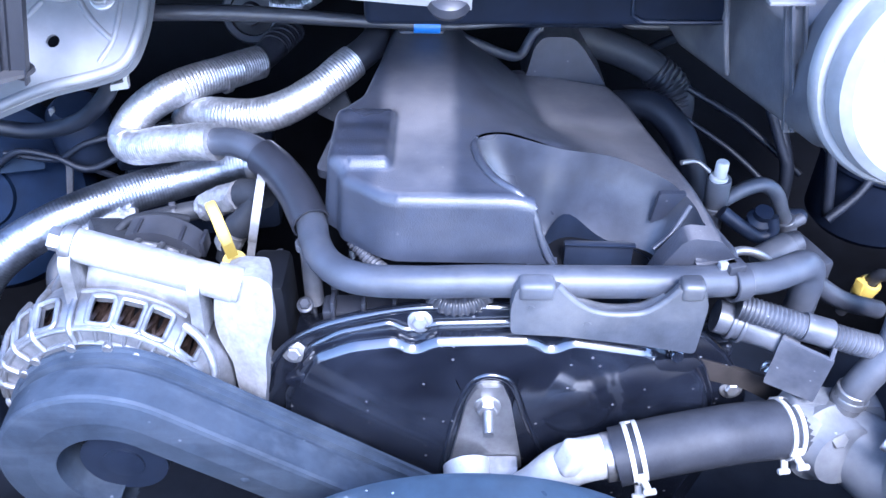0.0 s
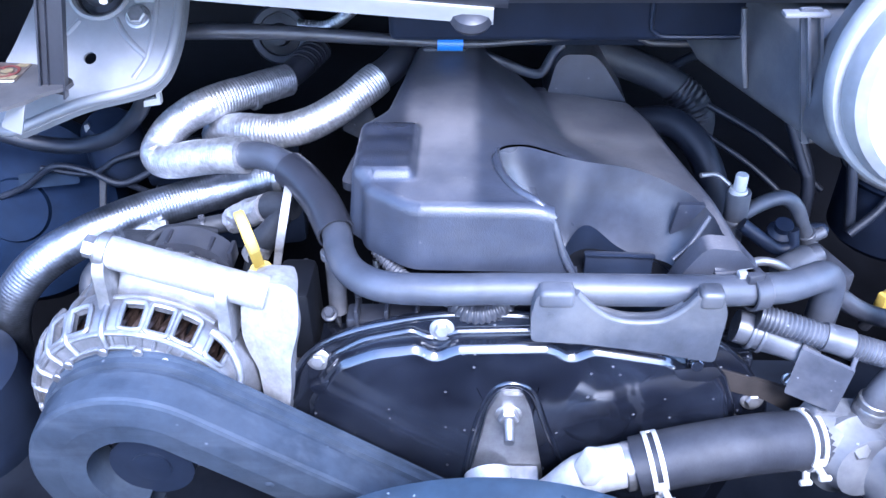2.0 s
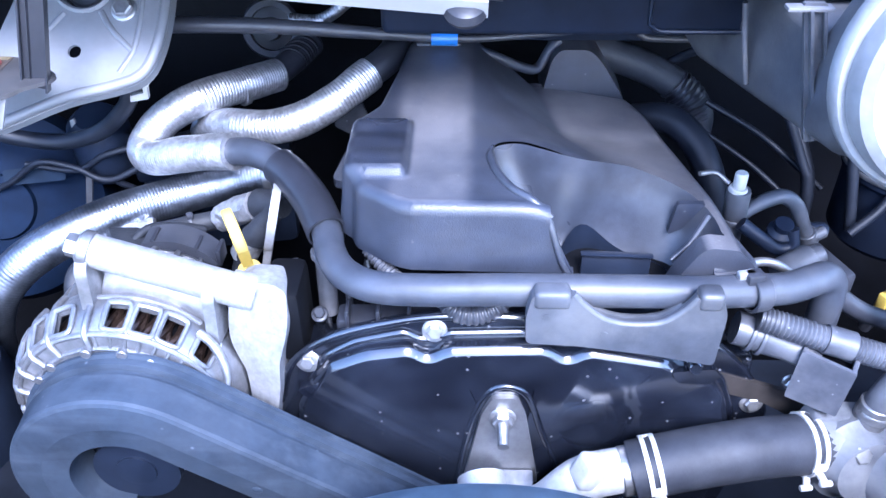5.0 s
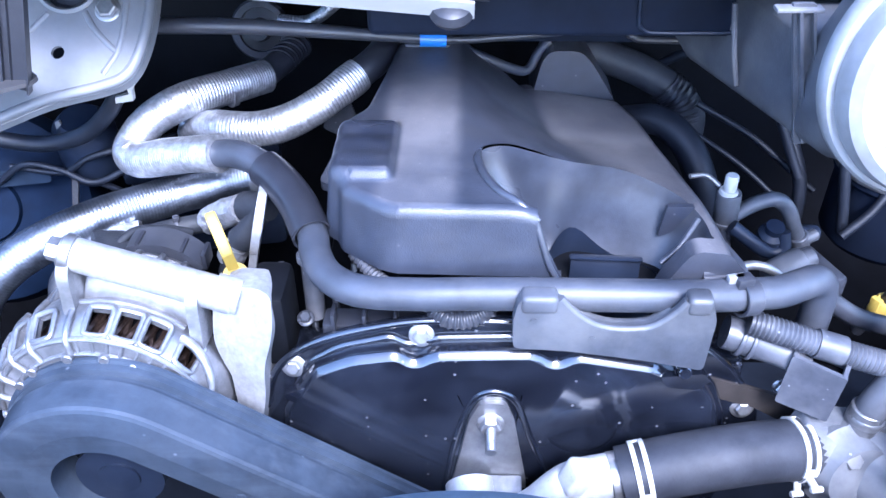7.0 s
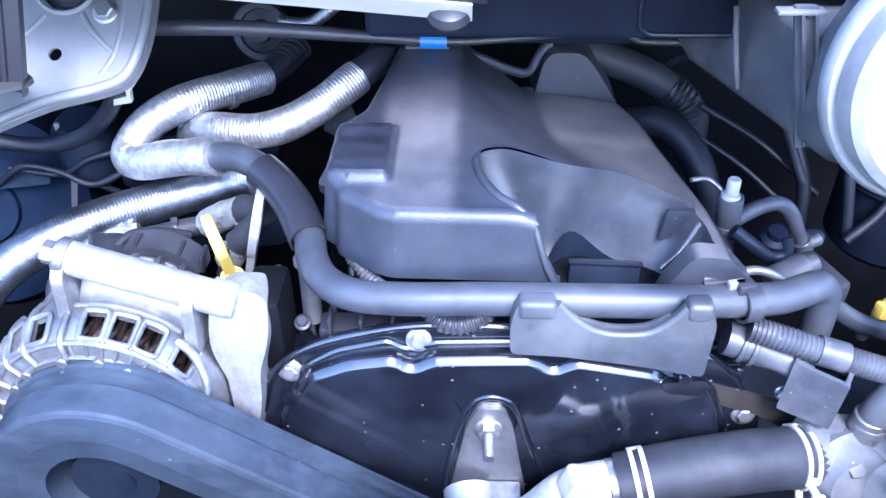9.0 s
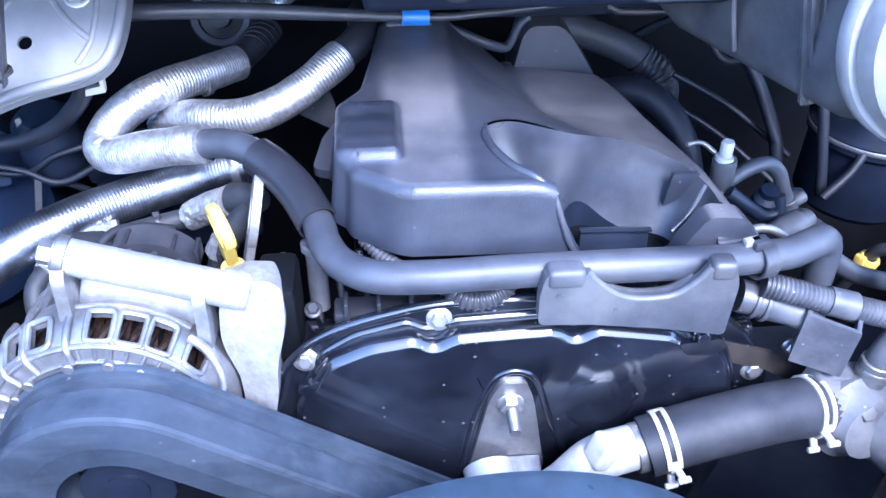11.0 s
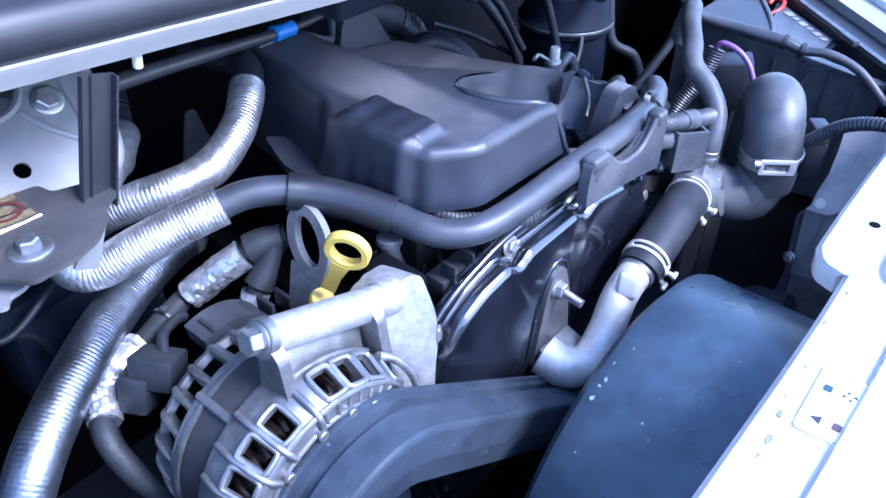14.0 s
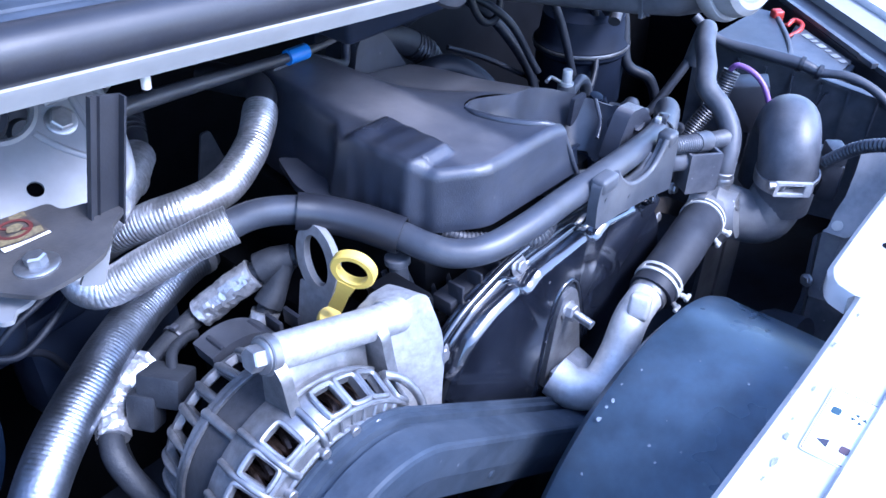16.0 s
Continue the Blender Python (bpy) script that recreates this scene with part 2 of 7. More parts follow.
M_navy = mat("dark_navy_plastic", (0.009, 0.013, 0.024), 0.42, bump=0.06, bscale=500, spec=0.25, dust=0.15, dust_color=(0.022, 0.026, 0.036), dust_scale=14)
M_scoop = mat("scoop_plastic", (0.030, 0.034, 0.046), 0.33, bump=0.15, bscale=900, dust=0.3, dust_color=(0.10, 0.098, 0.10), dust_scale=8, blotch=0.25)
M_shroud = mat("shroud_plastic", (0.060, 0.098, 0.150), 0.30, bump=0.08, bscale=600, spec=0.9, coat=0.25, dust=0.22, dust_color=(0.11, 0.145, 0.19), dust_scale=16, specks=0.10, speck_scale=75, speck_color=(0.34, 0.38, 0.42), blotch=0.22)
M_forged = mat("forged_steel", (0.19, 0.19, 0.198), 0.5, metal=0.45, var=0.2, scale=120, bump=0.2, bscale=900, dust=0.3, dust_color=(0.11, 0.105, 0.10), dust_scale=50)
M_scuff = mat("pale_scuff", (0.17, 0.20, 0.24), 0.6, var=0.3, scale=300)
M_grime = mat("grey_grime", (0.16, 0.165, 0.17), 0.7, var=0.5, scale=400)
M_duct = mat("grey_duct_plastic", (0.050, 0.054, 0.065), 0.44, bump=0.15, bscale=600, dust=0.5, dust_color=(0.13, 0.127, 0.125), dust_scale=18, blotch=0.4, streak=0.2, streak_color=(0.10, 0.095, 0.09))
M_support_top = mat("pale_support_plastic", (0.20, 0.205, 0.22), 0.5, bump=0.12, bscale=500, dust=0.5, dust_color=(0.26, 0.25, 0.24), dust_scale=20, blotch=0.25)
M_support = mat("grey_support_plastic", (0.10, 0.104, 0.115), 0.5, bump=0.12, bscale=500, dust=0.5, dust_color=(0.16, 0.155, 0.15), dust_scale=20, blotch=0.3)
M_plate = mat("dusty_plate_paint", (0.034, 0.033, 0.035), 0.55, bump=0.12, bscale=500, spec=0.35, dust=0.5, dust_color=(0.085, 0.078, 0.070), dust_scale=24, blotch=0.4)
M_deep = mat("deep_navy_paint", (0.006, 0.009, 0.018), 0.62, spec=0.12, dust=0.2, dust_color=(0.014, 0.016, 0.022), dust_scale=14)
M_booster = mat("navy_booster_paint", (0.004, 0.009, 0.022), 0.7, spec=0.06, dust=0.3, dust_color=(0.008, 0.014, 0.026), dust_scale=14)
M_booster_label = mat("faded_booster_label", (0.010, 0.016, 0.027), 0.75, var=0.3, spec=0.06)
M_pipe = mat("dark_pipe_coating", (0.008, 0.010, 0.016), 0.5, spec=0.3, dust=0.3, dust_color=(0.022, 0.024, 0.030), dust_scale=40)
M_pit = mat("oily_undertray_plastic", (0.014, 0.018, 0.028), 0.6, spec=0.3, var=0.5, scale=12, dust=0.5, dust_color=(0.026, 0.030, 0.042), dust_scale=9, blotch=0.5)


# ---- building helpers ----
WORLD = {}


def thing(name, at, label, category, group="", kind=""):
    ob = new(name)
    ob.location = at
    ob.empty_display_size = 0.02
    WORLD[ob] = Matrix.Translation(at)
    return tagged(ob, label, category, group, kind)


def part(name, bm, material, parent=None, label="", angle=38):
    me = bpy.data.meshes.new(name)
    bmesh.ops.recalc_face_normals(bm, faces=bm.faces[:])
    bm.to_mesh(me)
    bm.free()
    me.materials.append(material)
    me.polygons.foreach_set("use_smooth", [True] * len(me.polygons))
    me.set_sharp_from_angle(angle=radians(angle))
    ob = new(name, me)
    WORLD[ob] = Matrix()
    if parent is not None:
        ob.parent = parent
        ob.matrix_parent_inverse = WORLD[parent].inverted()
    if label:
        tagged(ob, label)
    return ob


def solo(name, bm, material, label, category, group="", kind="", angle=38):
    """A thing of one mesh, whose origin is its middle at the base."""
    lo = [min(v.co[i] for v in bm.verts) for i in range(3)]
    hi = [max(v.co[i] for v in bm.verts) for i in range(3)]
    at = Vector(((lo[0] + hi[0]) / 2, (lo[1] + hi[1]) / 2, lo[2]))
    bmesh.ops.translate(bm, verts=bm.verts[:], vec=-at)
    ob = part(name, bm, material, None, "", angle)
    ob.location = at
    WORLD[ob] = Matrix.Translation(at)
    return tagged(ob, label, category, group, kind)


def join(*bms):
    out = bms[0]
    for b in bms[1:]:
        me = bpy.data.meshes.new("tmp")
        b.to_mesh(me)
        b.free()
        out.from_mesh(me)
        bpy.data.meshes.remove(me)
    return out


def smooth_path(pts, step=0.004):
    """Points along a Catmull-Rom curve through pts, evenly spaced."""
    P = [Vector(p) for p in pts]
    P = [P[0] * 2 - P[1]] + P + [P[-1] * 2 - P[-2]]
    raw = []
    for i in range(1, len(P) - 2):
        for k in range(24):
            t = k / 24
            a, b, c, d = P[i - 1], P[i], P[i + 1], P[i + 2]
            raw.append(0.5 * ((2 * b) + (c - a) * t + (2 * a - 5 * b + 4 * c - d) * t * t + (3 * b - a - 3 * c + d) * t ** 3))
    raw.append(P[-2])
    acc = [0.0]
    for a, b in zip(raw, raw[1:]):
        acc.append(acc[-1] + (b - a).length)
    n = max(3, int(acc[-1] / step))
    out, j = [], 0
    for i in range(n + 1):
        s = acc[-1] * i / n
        while j < len(acc) - 2 and acc[j + 1] < s:
            j += 1
        f = (s - acc[j]) / max(1e-9, acc[j + 1] - acc[j])
        out.append(raw[j].lerp(raw[j + 1], f))
    return out


def tube(pts, r, seg=20, step=0.004, corr=0.0, pitch=0.0035, wall=0.0, wob=0.0, flat=1.0, crumple=0.0):
    """A hose along pts. r: one radius or one for each point. corr: depth of its rings. wall: open ends with that thickness."""
    path = smooth_path(pts, min(step, pitch / 6) if corr else step)
    n = len(path)
    rs = [r] * len(pts) if not isinstance(r, (list, tuple)) else list(r)
    bm = bmesh.new()
    tan = [(path[min(i + 1, n - 1)] - path[max(i - 1, 0)]).normalized() for i in range(n)]
    ref = Vector((0, 0, 1)) if abs(tan[0].z) < 0.9 else Vector((1, 0, 0))
    u = tan[0].cross(ref).normalized()
    rings, s = [], 0.0

    def ring(p, u, v, rad):
        return [bm.verts.new(p + rad * (math.cos(2 * math.pi * k / seg) * u + flat * math.sin(2 * math.pi * k / seg) * v)) for k in range(seg)]

    frames = []
    for i in range(n):
        u = (u - tan[i] * u.dot(tan[i])).normalized()
        v = tan[i].cross(u)
        if i:
            s += (path[i] - path[i - 1]).length
        f = i / (n - 1) * (len(rs) - 1)
        j = min(int(f), len(rs) - 2)
        rad = rs[j] + (rs[j + 1] - rs[j]) * (f - j)
        if corr:
            rad += corr * (2.4 * math.sqrt(abs(math.sin(math.pi * s / pitch))) - 1.4) if corr < 0.0006 else 0.8 * corr * math.sin(2 * math.pi * s / pitch)
        if wob:
            rad += wob * noise.noise(path[i] * 40)
        frames.append((path[i], u, v, rad))
        rings.append(ring(path[i], u, v, rad))
    for a, b in zip(rings, rings[1:]):
        for k in range(seg):
            bm.faces.new((a[k], a[(k + 1) % seg], b[(k + 1) % seg], b[k]))
    if wall:
        for end, (p, uu, vv, rad) in ((rings[0], frames[0]), (rings[-1], frames[-1])):
            inner = ring(p, uu, vv, rad - wall)
            sign = 1 if end is rings[0] else -1
            deep = ring(p + sign * tan[0 if sign > 0 else -1] * 0.03, uu, vv, rad - wall)
            for k in range(seg):
                bm.faces.new((end[k], end[(k + 1) % seg], inner[(k + 1) % seg], inner[k]))
                bm.faces.new((inner[k], inner[(k + 1) % seg], deep[(k + 1) % seg], deep[k]))
            bm.faces.new(deep)
    else:
        bm.faces.new(rings[0])
        bm.faces.new(rings[-1])
    if crumple:
        for v in bm.verts:
            v.co += crumple * (noise.noise_vector(v.co * 190) + 0.6 * noise.noise_vector(v.co * 420))
    return bm


def basis(axis):
    z = Vector(axis).normalized()
    x = z.cross(Vector((0, 0, 1)) if abs(z.z) < 0.9 else Vector((1, 0, 0))).normalized()
    return x, z.cross(x), z


def lathe(profile, at, axis, seg=32, closed=True):
    """profile: (radius, height) from one end to the other, turned about the axis through at."""
    x, y, z = basis(axis)
    at = Vector(at)
    bm = bmesh.new()
    rings = []
    for r, h in profile:
        if r < 1e-6:
            rings.append([bm.verts.new(at + z * h)])
        else:
            rings.append([bm.verts.new(at + z * h + r * (math.cos(2 * math.pi * k / seg) * x + math.sin(2 * math.pi * k / seg) * y)) for k in range(seg)])
    for a, b in zip(rings, rings[1:]):
        for k in range(seg):
            q = (k + 1) % seg
            if len(a) == 1 and len(b) > 1:
                bm.faces.new((a[0], b[k], b[q]))
            elif len(b) == 1 and len(a) > 1:
                bm.faces.new((a[k], a[q], b[0]))
            elif len(a) > 1:
                bm.faces.new((a[k], a[q], b[q], b[k]))
    if closed:
        for r in (rings[0], rings[-1]):
            if len(r) > 2:
                bm.faces.new(r)
    return bm


def rod(a, b, r, seg=20, r2=None, chamfer=0.0008):
    a, b = Vector(a), Vector(b)
    h = (b - a).length
    r2 = r if r2 is None else r2
    return lathe([(0, 0), (r - chamfer, 0), (r, chamfer), (r2, h - chamfer), (r2 - chamfer, h), (0, h)], a, b - a, seg)


def bevel(bm, w, seg=2, angle=30):
    es = [e for e in bm.edges if len(e.link_faces) == 2 and e.calc_face_angle(0) > radians(angle)]
    bmesh.ops.bevel(bm, geom=es, offset=w, segments=seg, profile=0.5, affect="EDGES", clamp_overlap=True)
    return bm


def block(center, size, rot=(0, 0, 0), w=0.002, seg=2):
    bm = bmesh.new()
    bmesh.ops.create_cube(bm, size=1.0)
    bmesh.ops.scale(bm, vec=size, verts=bm.verts[:])
    bevel(bm, w, seg)
    bmesh.ops.transform(bm, matrix=pose(*center, *rot), verts=bm.verts[:])
    return bm


def slab(outline, depth, m, w=0.001, seg=2):
    """outline: points (a, b) of a flat plate; it is extruded by depth along its own third axis; m places (a, b, c)."""
    bm = bmesh.new()
    low = [bm.verts.new((a, b, 0)) for a, b in outline]
    top = [bm.verts.new((a, b, depth)) for a, b in outline]
    bm.faces.new(low[::-1])
    bm.faces.new(top)
    n = len(low)
    for k in range(n):
        bm.faces.new((low[k], low[(k + 1) % n], top[(k + 1) % n], top[k]))
    if w:
        bevel(bm, w, seg, 25)
    bmesh.ops.transform(bm, matrix=m, verts=bm.verts[:])
    return bm


def leaning(origin, normal):
    """A frame on a leaning sheet: a runs level along it, b up it."""
    n = Vector(normal).normalized()
    u = Vector((0, 0, 1)).cross(n).normalized()
    v = n.cross(u)
    return Matrix(((u.x, v.x, n.x, origin[0]), (u.y, v.y, n.y, origin[1]), (u.z, v.z, n.z, origin[2]), (0, 0, 0, 1)))


def pierced(outline, holes, depth, m):
    """As slab(), with holes cut through it."""
    bm = bmesh.new()
    edges = []
    for loop in [outline] + holes:
        vs = [bm.verts.new((a, b, 0)) for a, b in loop]
        edges += [bm.edges.new((vs[k - 1], vs[k])) for k in range(len(vs))]
    low = bmesh.ops.triangle_fill(bm, edges=edges, use_beauty=True, normal=(0, 0, 1))["geom"]
    low = [f for f in low if isinstance(f, bmesh.types.BMFace)]
    up = bmesh.ops.extrude_face_region(bm, geom=low, use_keep_orig=True)["geom"]
    bmesh.ops.translate(bm, verts=[v for v in up if isinstance(v, bmesh.types.BMVert)], vec=(0, 0, depth))
    bmesh.ops.recalc_face_normals(bm, faces=bm.faces[:])
    bmesh.ops.transform(bm, matrix=m, verts=bm.verts[:])
    return bm


def chamfered(outline, depth, m, c, soft=0.0008):
    """As slab(), with one straight chamfer of width c round its front; the corners of the outline stay as they are."""
    P = [Vector((p.x, p.y)) for p in smooth_path([(a, b, 0) for a, b in outline + outline[:1]], 0.003)[:-1]]
    n = len(P)
    turn = sum(P[k].x * P[(k + 1) % n].y - P[(k + 1) % n].x * P[k].y for k in range(n))
    inw = []
    for k in range(n):
        d = (P[(k + 1) % n] - P[k - 1]).normalized()
        inw.append(Vector((-d.y, d.x)) * (1 if turn > 0 else -1))
    bm = bmesh.new()
    rings = []
    for inset, z in ((0, 0), (0, depth - c - soft), (soft * 0.4, depth - c), (c, depth - soft * 0.4), (c + soft, depth)):
        rings.append([bm.verts.new((p.x + q.x * inset, p.y + q.y * inset, z)) for p, q in zip(P, inw)])
    for a, b in zip(rings, rings[1:]):
        for k in range(n):
            bm.faces.new((a[k], a[(k + 1) % n], b[(k + 1) % n], b[k]))
    for r in (rings[0], rings[-1]):
        mid = bm.verts.new(sum((v.co for v in r), Vector()) / n)
        for k in range(n):
            bm.faces.new((r[k], r[(k + 1) % n], mid))
    bmesh.ops.transform(bm, matrix=m, verts=bm.verts[:])
    return bm


# (a, b, c) -> (x, z, towards the front) : plates that face the front of the van
def facing(y):
    return Matrix(((1, 0, 0, 0), (0, 0, -1, y), (0, 1, 0, 0), (0, 0, 0, 1)))


def rounded(points, r=0.006, n=4):
    """A closed outline with its corners rounded."""
    out = []
    P = [Vector(p) for p in points]
    for i, p in enumerate(P):
        a, b = P[i - 1], P[(i + 1) % len(P)]
        da, db = (a - p), (b - p)
        k = min(r, da.length * 0.45, db.length * 0.45)
        s, e = p + da.normalized() * k, p + db.normalized() * k
        for j in range(n + 1):
            t = j / n
            out.append(tuple(s * (1 - t) ** 2 + p * 2 * t * (1 - t) + e * t * t))
    return out


def bolt(parent, at, axis, r=0.006, h=0.005, washer=0.009, name="bolt", material=None):
    """A hexagon head on a flange, as one part."""
    a = Vector(axis).normalized()
    p = Vector(at)
    bm = lathe([(0, 0), (washer, 0), (washer, 0.0012), (washer - 0.001, 0.002), (r, 0.0022), (0, 0.0022)], p, a, 24)
    hexa = lathe([(0, 0.002), (r, 0.002), (r, h), (r - 0.0012, h + 0.001), (0, h + 0.001)], p, a, 6)
    return part(name, join(bm, hexa), material or M_steel, parent)


def arc_band(at, axis, r, width, thick, a0, a1, n=20):
    """Part of a band round a hose; angles in degrees from straight up, turning with the axis."""
    z = Vector(axis).normalized()
    u = (Vector((0, 0, 1)) - z * z.z).normalized()
    v = z.cross(u)
    c = Vector(at)
    bm = bmesh.new()
    cols = []
    for k in range(n + 1):
        a = radians(a0 + (a1 - a0) * k / n)
        d = math.cos(a) * u + math.sin(a) * v
        cols.append([bm.verts.new(c + d * rr + z * h) for rr, h in ((r, -width / 2), (r + thick, -width / 2), (r + thick, width / 2), (r, width / 2))])
    for p, q in zip(cols, cols[1:]):
        for k in range(4):
            bm.faces.new((p[k], p[(k + 1) % 4], q[(k + 1) % 4], q[k]))
    bm.faces.new(cols[0])
    bm.faces.new(cols[-1])
    return bm


def ring_band(at, axis, r, width, thick, seg=36):
    w = width / 2
    return lathe([(r, -w), (r + thick * 0.7, -w), (r + thick, -w + 0.0006), (r + thick, w - 0.0006), (r + thick * 0.7, w), (r, w), (r, -w)], at, axis, seg, False)


# ---- the large structure ----
def plane_sheet(lo, hi, thick, name, material, label, category):
    c = [(a + b) / 2 for a, b in zip(lo, hi)]
    return solo(name, block(c, [max(b - a, thick) for a, b in zip(lo, hi)], w=0.002), material, label, category, kind="structure")


solo("ground", block((0, 0.5, -0.05), (60, 60, 0.1), w=0.01), M_ground, "grey asphalt ground under the van", "ground", kind="structure")
plane_sheet((-0.80, 0.19, 0.44), (1.17, 1.02, 0.46), 0.02, "undertray", M_pit, "black undertray at the bottom of the engine bay", "undertray")
plane_sheet((-0.82, 1.02, 0.44), (1.20, 1.05, 1.22), 0.03, "wall_bulkhead", M_dark, "dark bulkhead behind the engine, deep shade put into its colour", "bulkhead")
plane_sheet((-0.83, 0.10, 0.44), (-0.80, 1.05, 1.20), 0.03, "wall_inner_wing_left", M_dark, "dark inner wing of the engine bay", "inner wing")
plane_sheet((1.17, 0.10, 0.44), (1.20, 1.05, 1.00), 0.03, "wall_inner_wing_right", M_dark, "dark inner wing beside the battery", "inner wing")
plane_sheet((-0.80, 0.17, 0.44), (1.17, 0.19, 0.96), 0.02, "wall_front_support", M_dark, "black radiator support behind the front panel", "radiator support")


shelf = thing("bulkhead_shelf", (0.27, 0.9, 1.115), "dark plastic panel with moulded beads below the windscreen", "panel", kind="structure")
part("panel", block((0.265, 0.91, 1.1875), (0.47, 0.22, 0.145), (0, 0, 0), 0.004), M_deep, shelf)
part("bead", tube([(0.172, 0.799, 1.26), (0.172, 0.799, 1.14), (0.178, 0.799, 1.123), (0.20, 0.799, 1.119), (0.30, 0.799, 1.119), (0.49, 0.799, 1.119)], 0.0035, 10), M_plastic, shelf, "moulded bead")
part("bead", tube([(0.04, 0.799, 1.135), (0.10, 0.799, 1.130), (0.172, 0.799, 1.128)], 0.003, 10), M_plastic, shelf)


# out of view: added to keep light from behind off the bay
bonnet = thing("bonnet", (0.15, 0.80, 1.47), "unseen raised bonnet with a dark insulated underside, added to block light", "bonnet", kind="structure")
part("skin", block((0.15, 0.945, 1.90), (1.70, 0.02, 0.92), (-12, 0, 0), 0.006), M_white, bonnet)
part("insulation", block((0.15, 0.924, 1.895), (1.55, 0.02, 0.84), (-12, 0, 0), 0.006), M_plastic, bonnet, "black felt insulation")
# plain unseen wall, added to shut out light behind the scuttle
plane_sheet((-0.95, 1.09, 1.20), (1.25, 1.13, 2.30), 0.04, "wall_cab", M_dark, "unseen dark wall in place of the cab, added to block light", "cab")


# scuttle: pale metal lip, rubber roll seal, ribbed dark cowl panel rising to the back
def sweep_x(profile, x0, x1, nx, drop=0.085, thick=0.004):
    """An open (y, z) profile swept along x, falling a little towards +x, with a thickness."""
    bm = bmesh.new()
    n = len(profile)
    nrm = []
    for i in range(n):
        a, b = profile[max(i - 1, 0)], profile[min(i + 1, n - 1)]
        d = Vector((b[0] - a[0], b[1] - a[1])).normalized()
        nrm.append((-d.y, d.x))
    cols = []
    for k in range(nx + 1):
        x = x0 + (x1 - x0) * k / nx
        dz = -drop * (x + 0.24)
        outer = [bm.verts.new((x, y, z + dz)) for y, z in profile]
        inner = [bm.verts.new((x, y - thick * q[0], z + dz - thick * q[1])) for (y, z), q in zip(profile, nrm)]
        cols.append(outer + inner[::-1])
    m = 2 * n
    for a, b in zip(cols, cols[1:]):
        for k in range(m):
            bm.faces.new((a[k], a[(k + 1) % m], b[(k + 1) % m], b[k]))
    bm.faces.new(cols[0])
    bm.faces.new(cols[-1])
    return bm


scuttle = thing("scuttle_panel", (-0.4, 0.8, 1.2), "dark grey scuttle panel with a pale metal lip and rubber seal", "scuttle panel", kind="structure")
part("lip", sweep_x([(0.587, 1.246), (0.584, 1.251), (0.579, 1.258), (0.5775, 1.261)], -0.85, 0.02, 24, thick=0.003), M_bodygrey, scuttle, "pale painted metal lip")
roll = [(0.590 - 0.0165 * math.cos(a), 1.275 + 0.0170 * math.sin(a)) for a in [radians(v) for v in range(-50, 125, 12)]]
part("seal", sweep_x(roll, -0.85, 0.03, 24, thick=0.004), M_sleeve, scuttle, "black rubber roll seal")
part("cowl", sweep_x([(0.588, 1.289), (0.594, 1.293), (0.601, 1.2930), (0.603, 1.2905), (0.605, 1.2938), (0.641, 1.2965), (0.643, 1.2940), (0.645, 1.2972), (0.75, 1.306), (0.88, 1.335), (1.06, 1.40)], -0.85, 0.03, 16), M_guard, scuttle, "dark plastic cowl with grooves")
flat_on = [(y, z - 0.019) for y, z in roll]
part("seal", sweep_x(flat_on, 0.0305, 0.66, 16, drop=0.0, thick=0.004), M_sleeve, scuttle, "black rubber roll seal")
part("cowl", sweep_x([(0.588, 1.270), (0.594, 1.274), (0.645, 1.278), (0.75, 1.288), (0.88, 1.317), (1.06, 1.382)], 0.0305, 0.66, 16, drop=0.0), M_guard, scuttle, "dark plastic cowl with grooves")
part("clip", join(rod((-0.2655, 0.594, 1.252), (-0.267, 0.594, 1.2375), 0.0030), rod((-0.2655, 0.594, 1.252), (-0.266, 0.594, 1.248), 0.0055)), M_cap, scuttle, "pale plastic clip under the lip")
part("bump_stop", lathe([(0, 0), (0.014, 0), (0.016, 0.004), (0.014, 0.010), (0.009, 0.013), (0, 0.013)], (0.004, 0.592, 1.224), (0, -0.4, 1), 28), M_sleeve, scuttle, "black rubber bump stop")


# front slam panel, white, with an upturned edge
def slam_panel():
    t = thing("slam_panel", (0.2, 0.05, 1.0), "white painted front slam panel with scuffs and a warning label", "front panel", kind="structure")
    edge = [(-0.95, 0.236), (-0.16, 0.238), (0.085, 0.243), (0.098, 0.249), (0.103, 0.262), (0.114, 0.270), (0.150, 0.276), (0.40, 0.283), (1.15, 0.290)]
    bm = bmesh.new()
    prof = [(0.0, -0.022), (0.001, -0.006), (-0.003, -0.001), (-0.010, 0.0), (-0.05, 0.001), (-0.052, 0.006), (-0.16, 0.008), (-0.20, -0.01), (-0.24, -0.12)]
    cols = []
    for x, y in smooth_list(edge):
        cols.append([bm.verts.new((x, y + a, 1.046 + b)) for a, b in prof])
    for a, b in zip(cols, cols[1:]):
        for k in range(len(prof) - 1):
            bm.faces.new((a[k], a[k + 1], b[k + 1], b[k]))
    ext = bmesh.ops.solidify(bm, geom=bm.faces[:], thickness=0.0015)
    part("panel", bm, M_white, t)
    return t


def smooth_list(pts, n=5):
    P = smooth_path([(a, b, 0) for a, b in pts], 0.008)
    return [(p.x, p.y) for p in P]


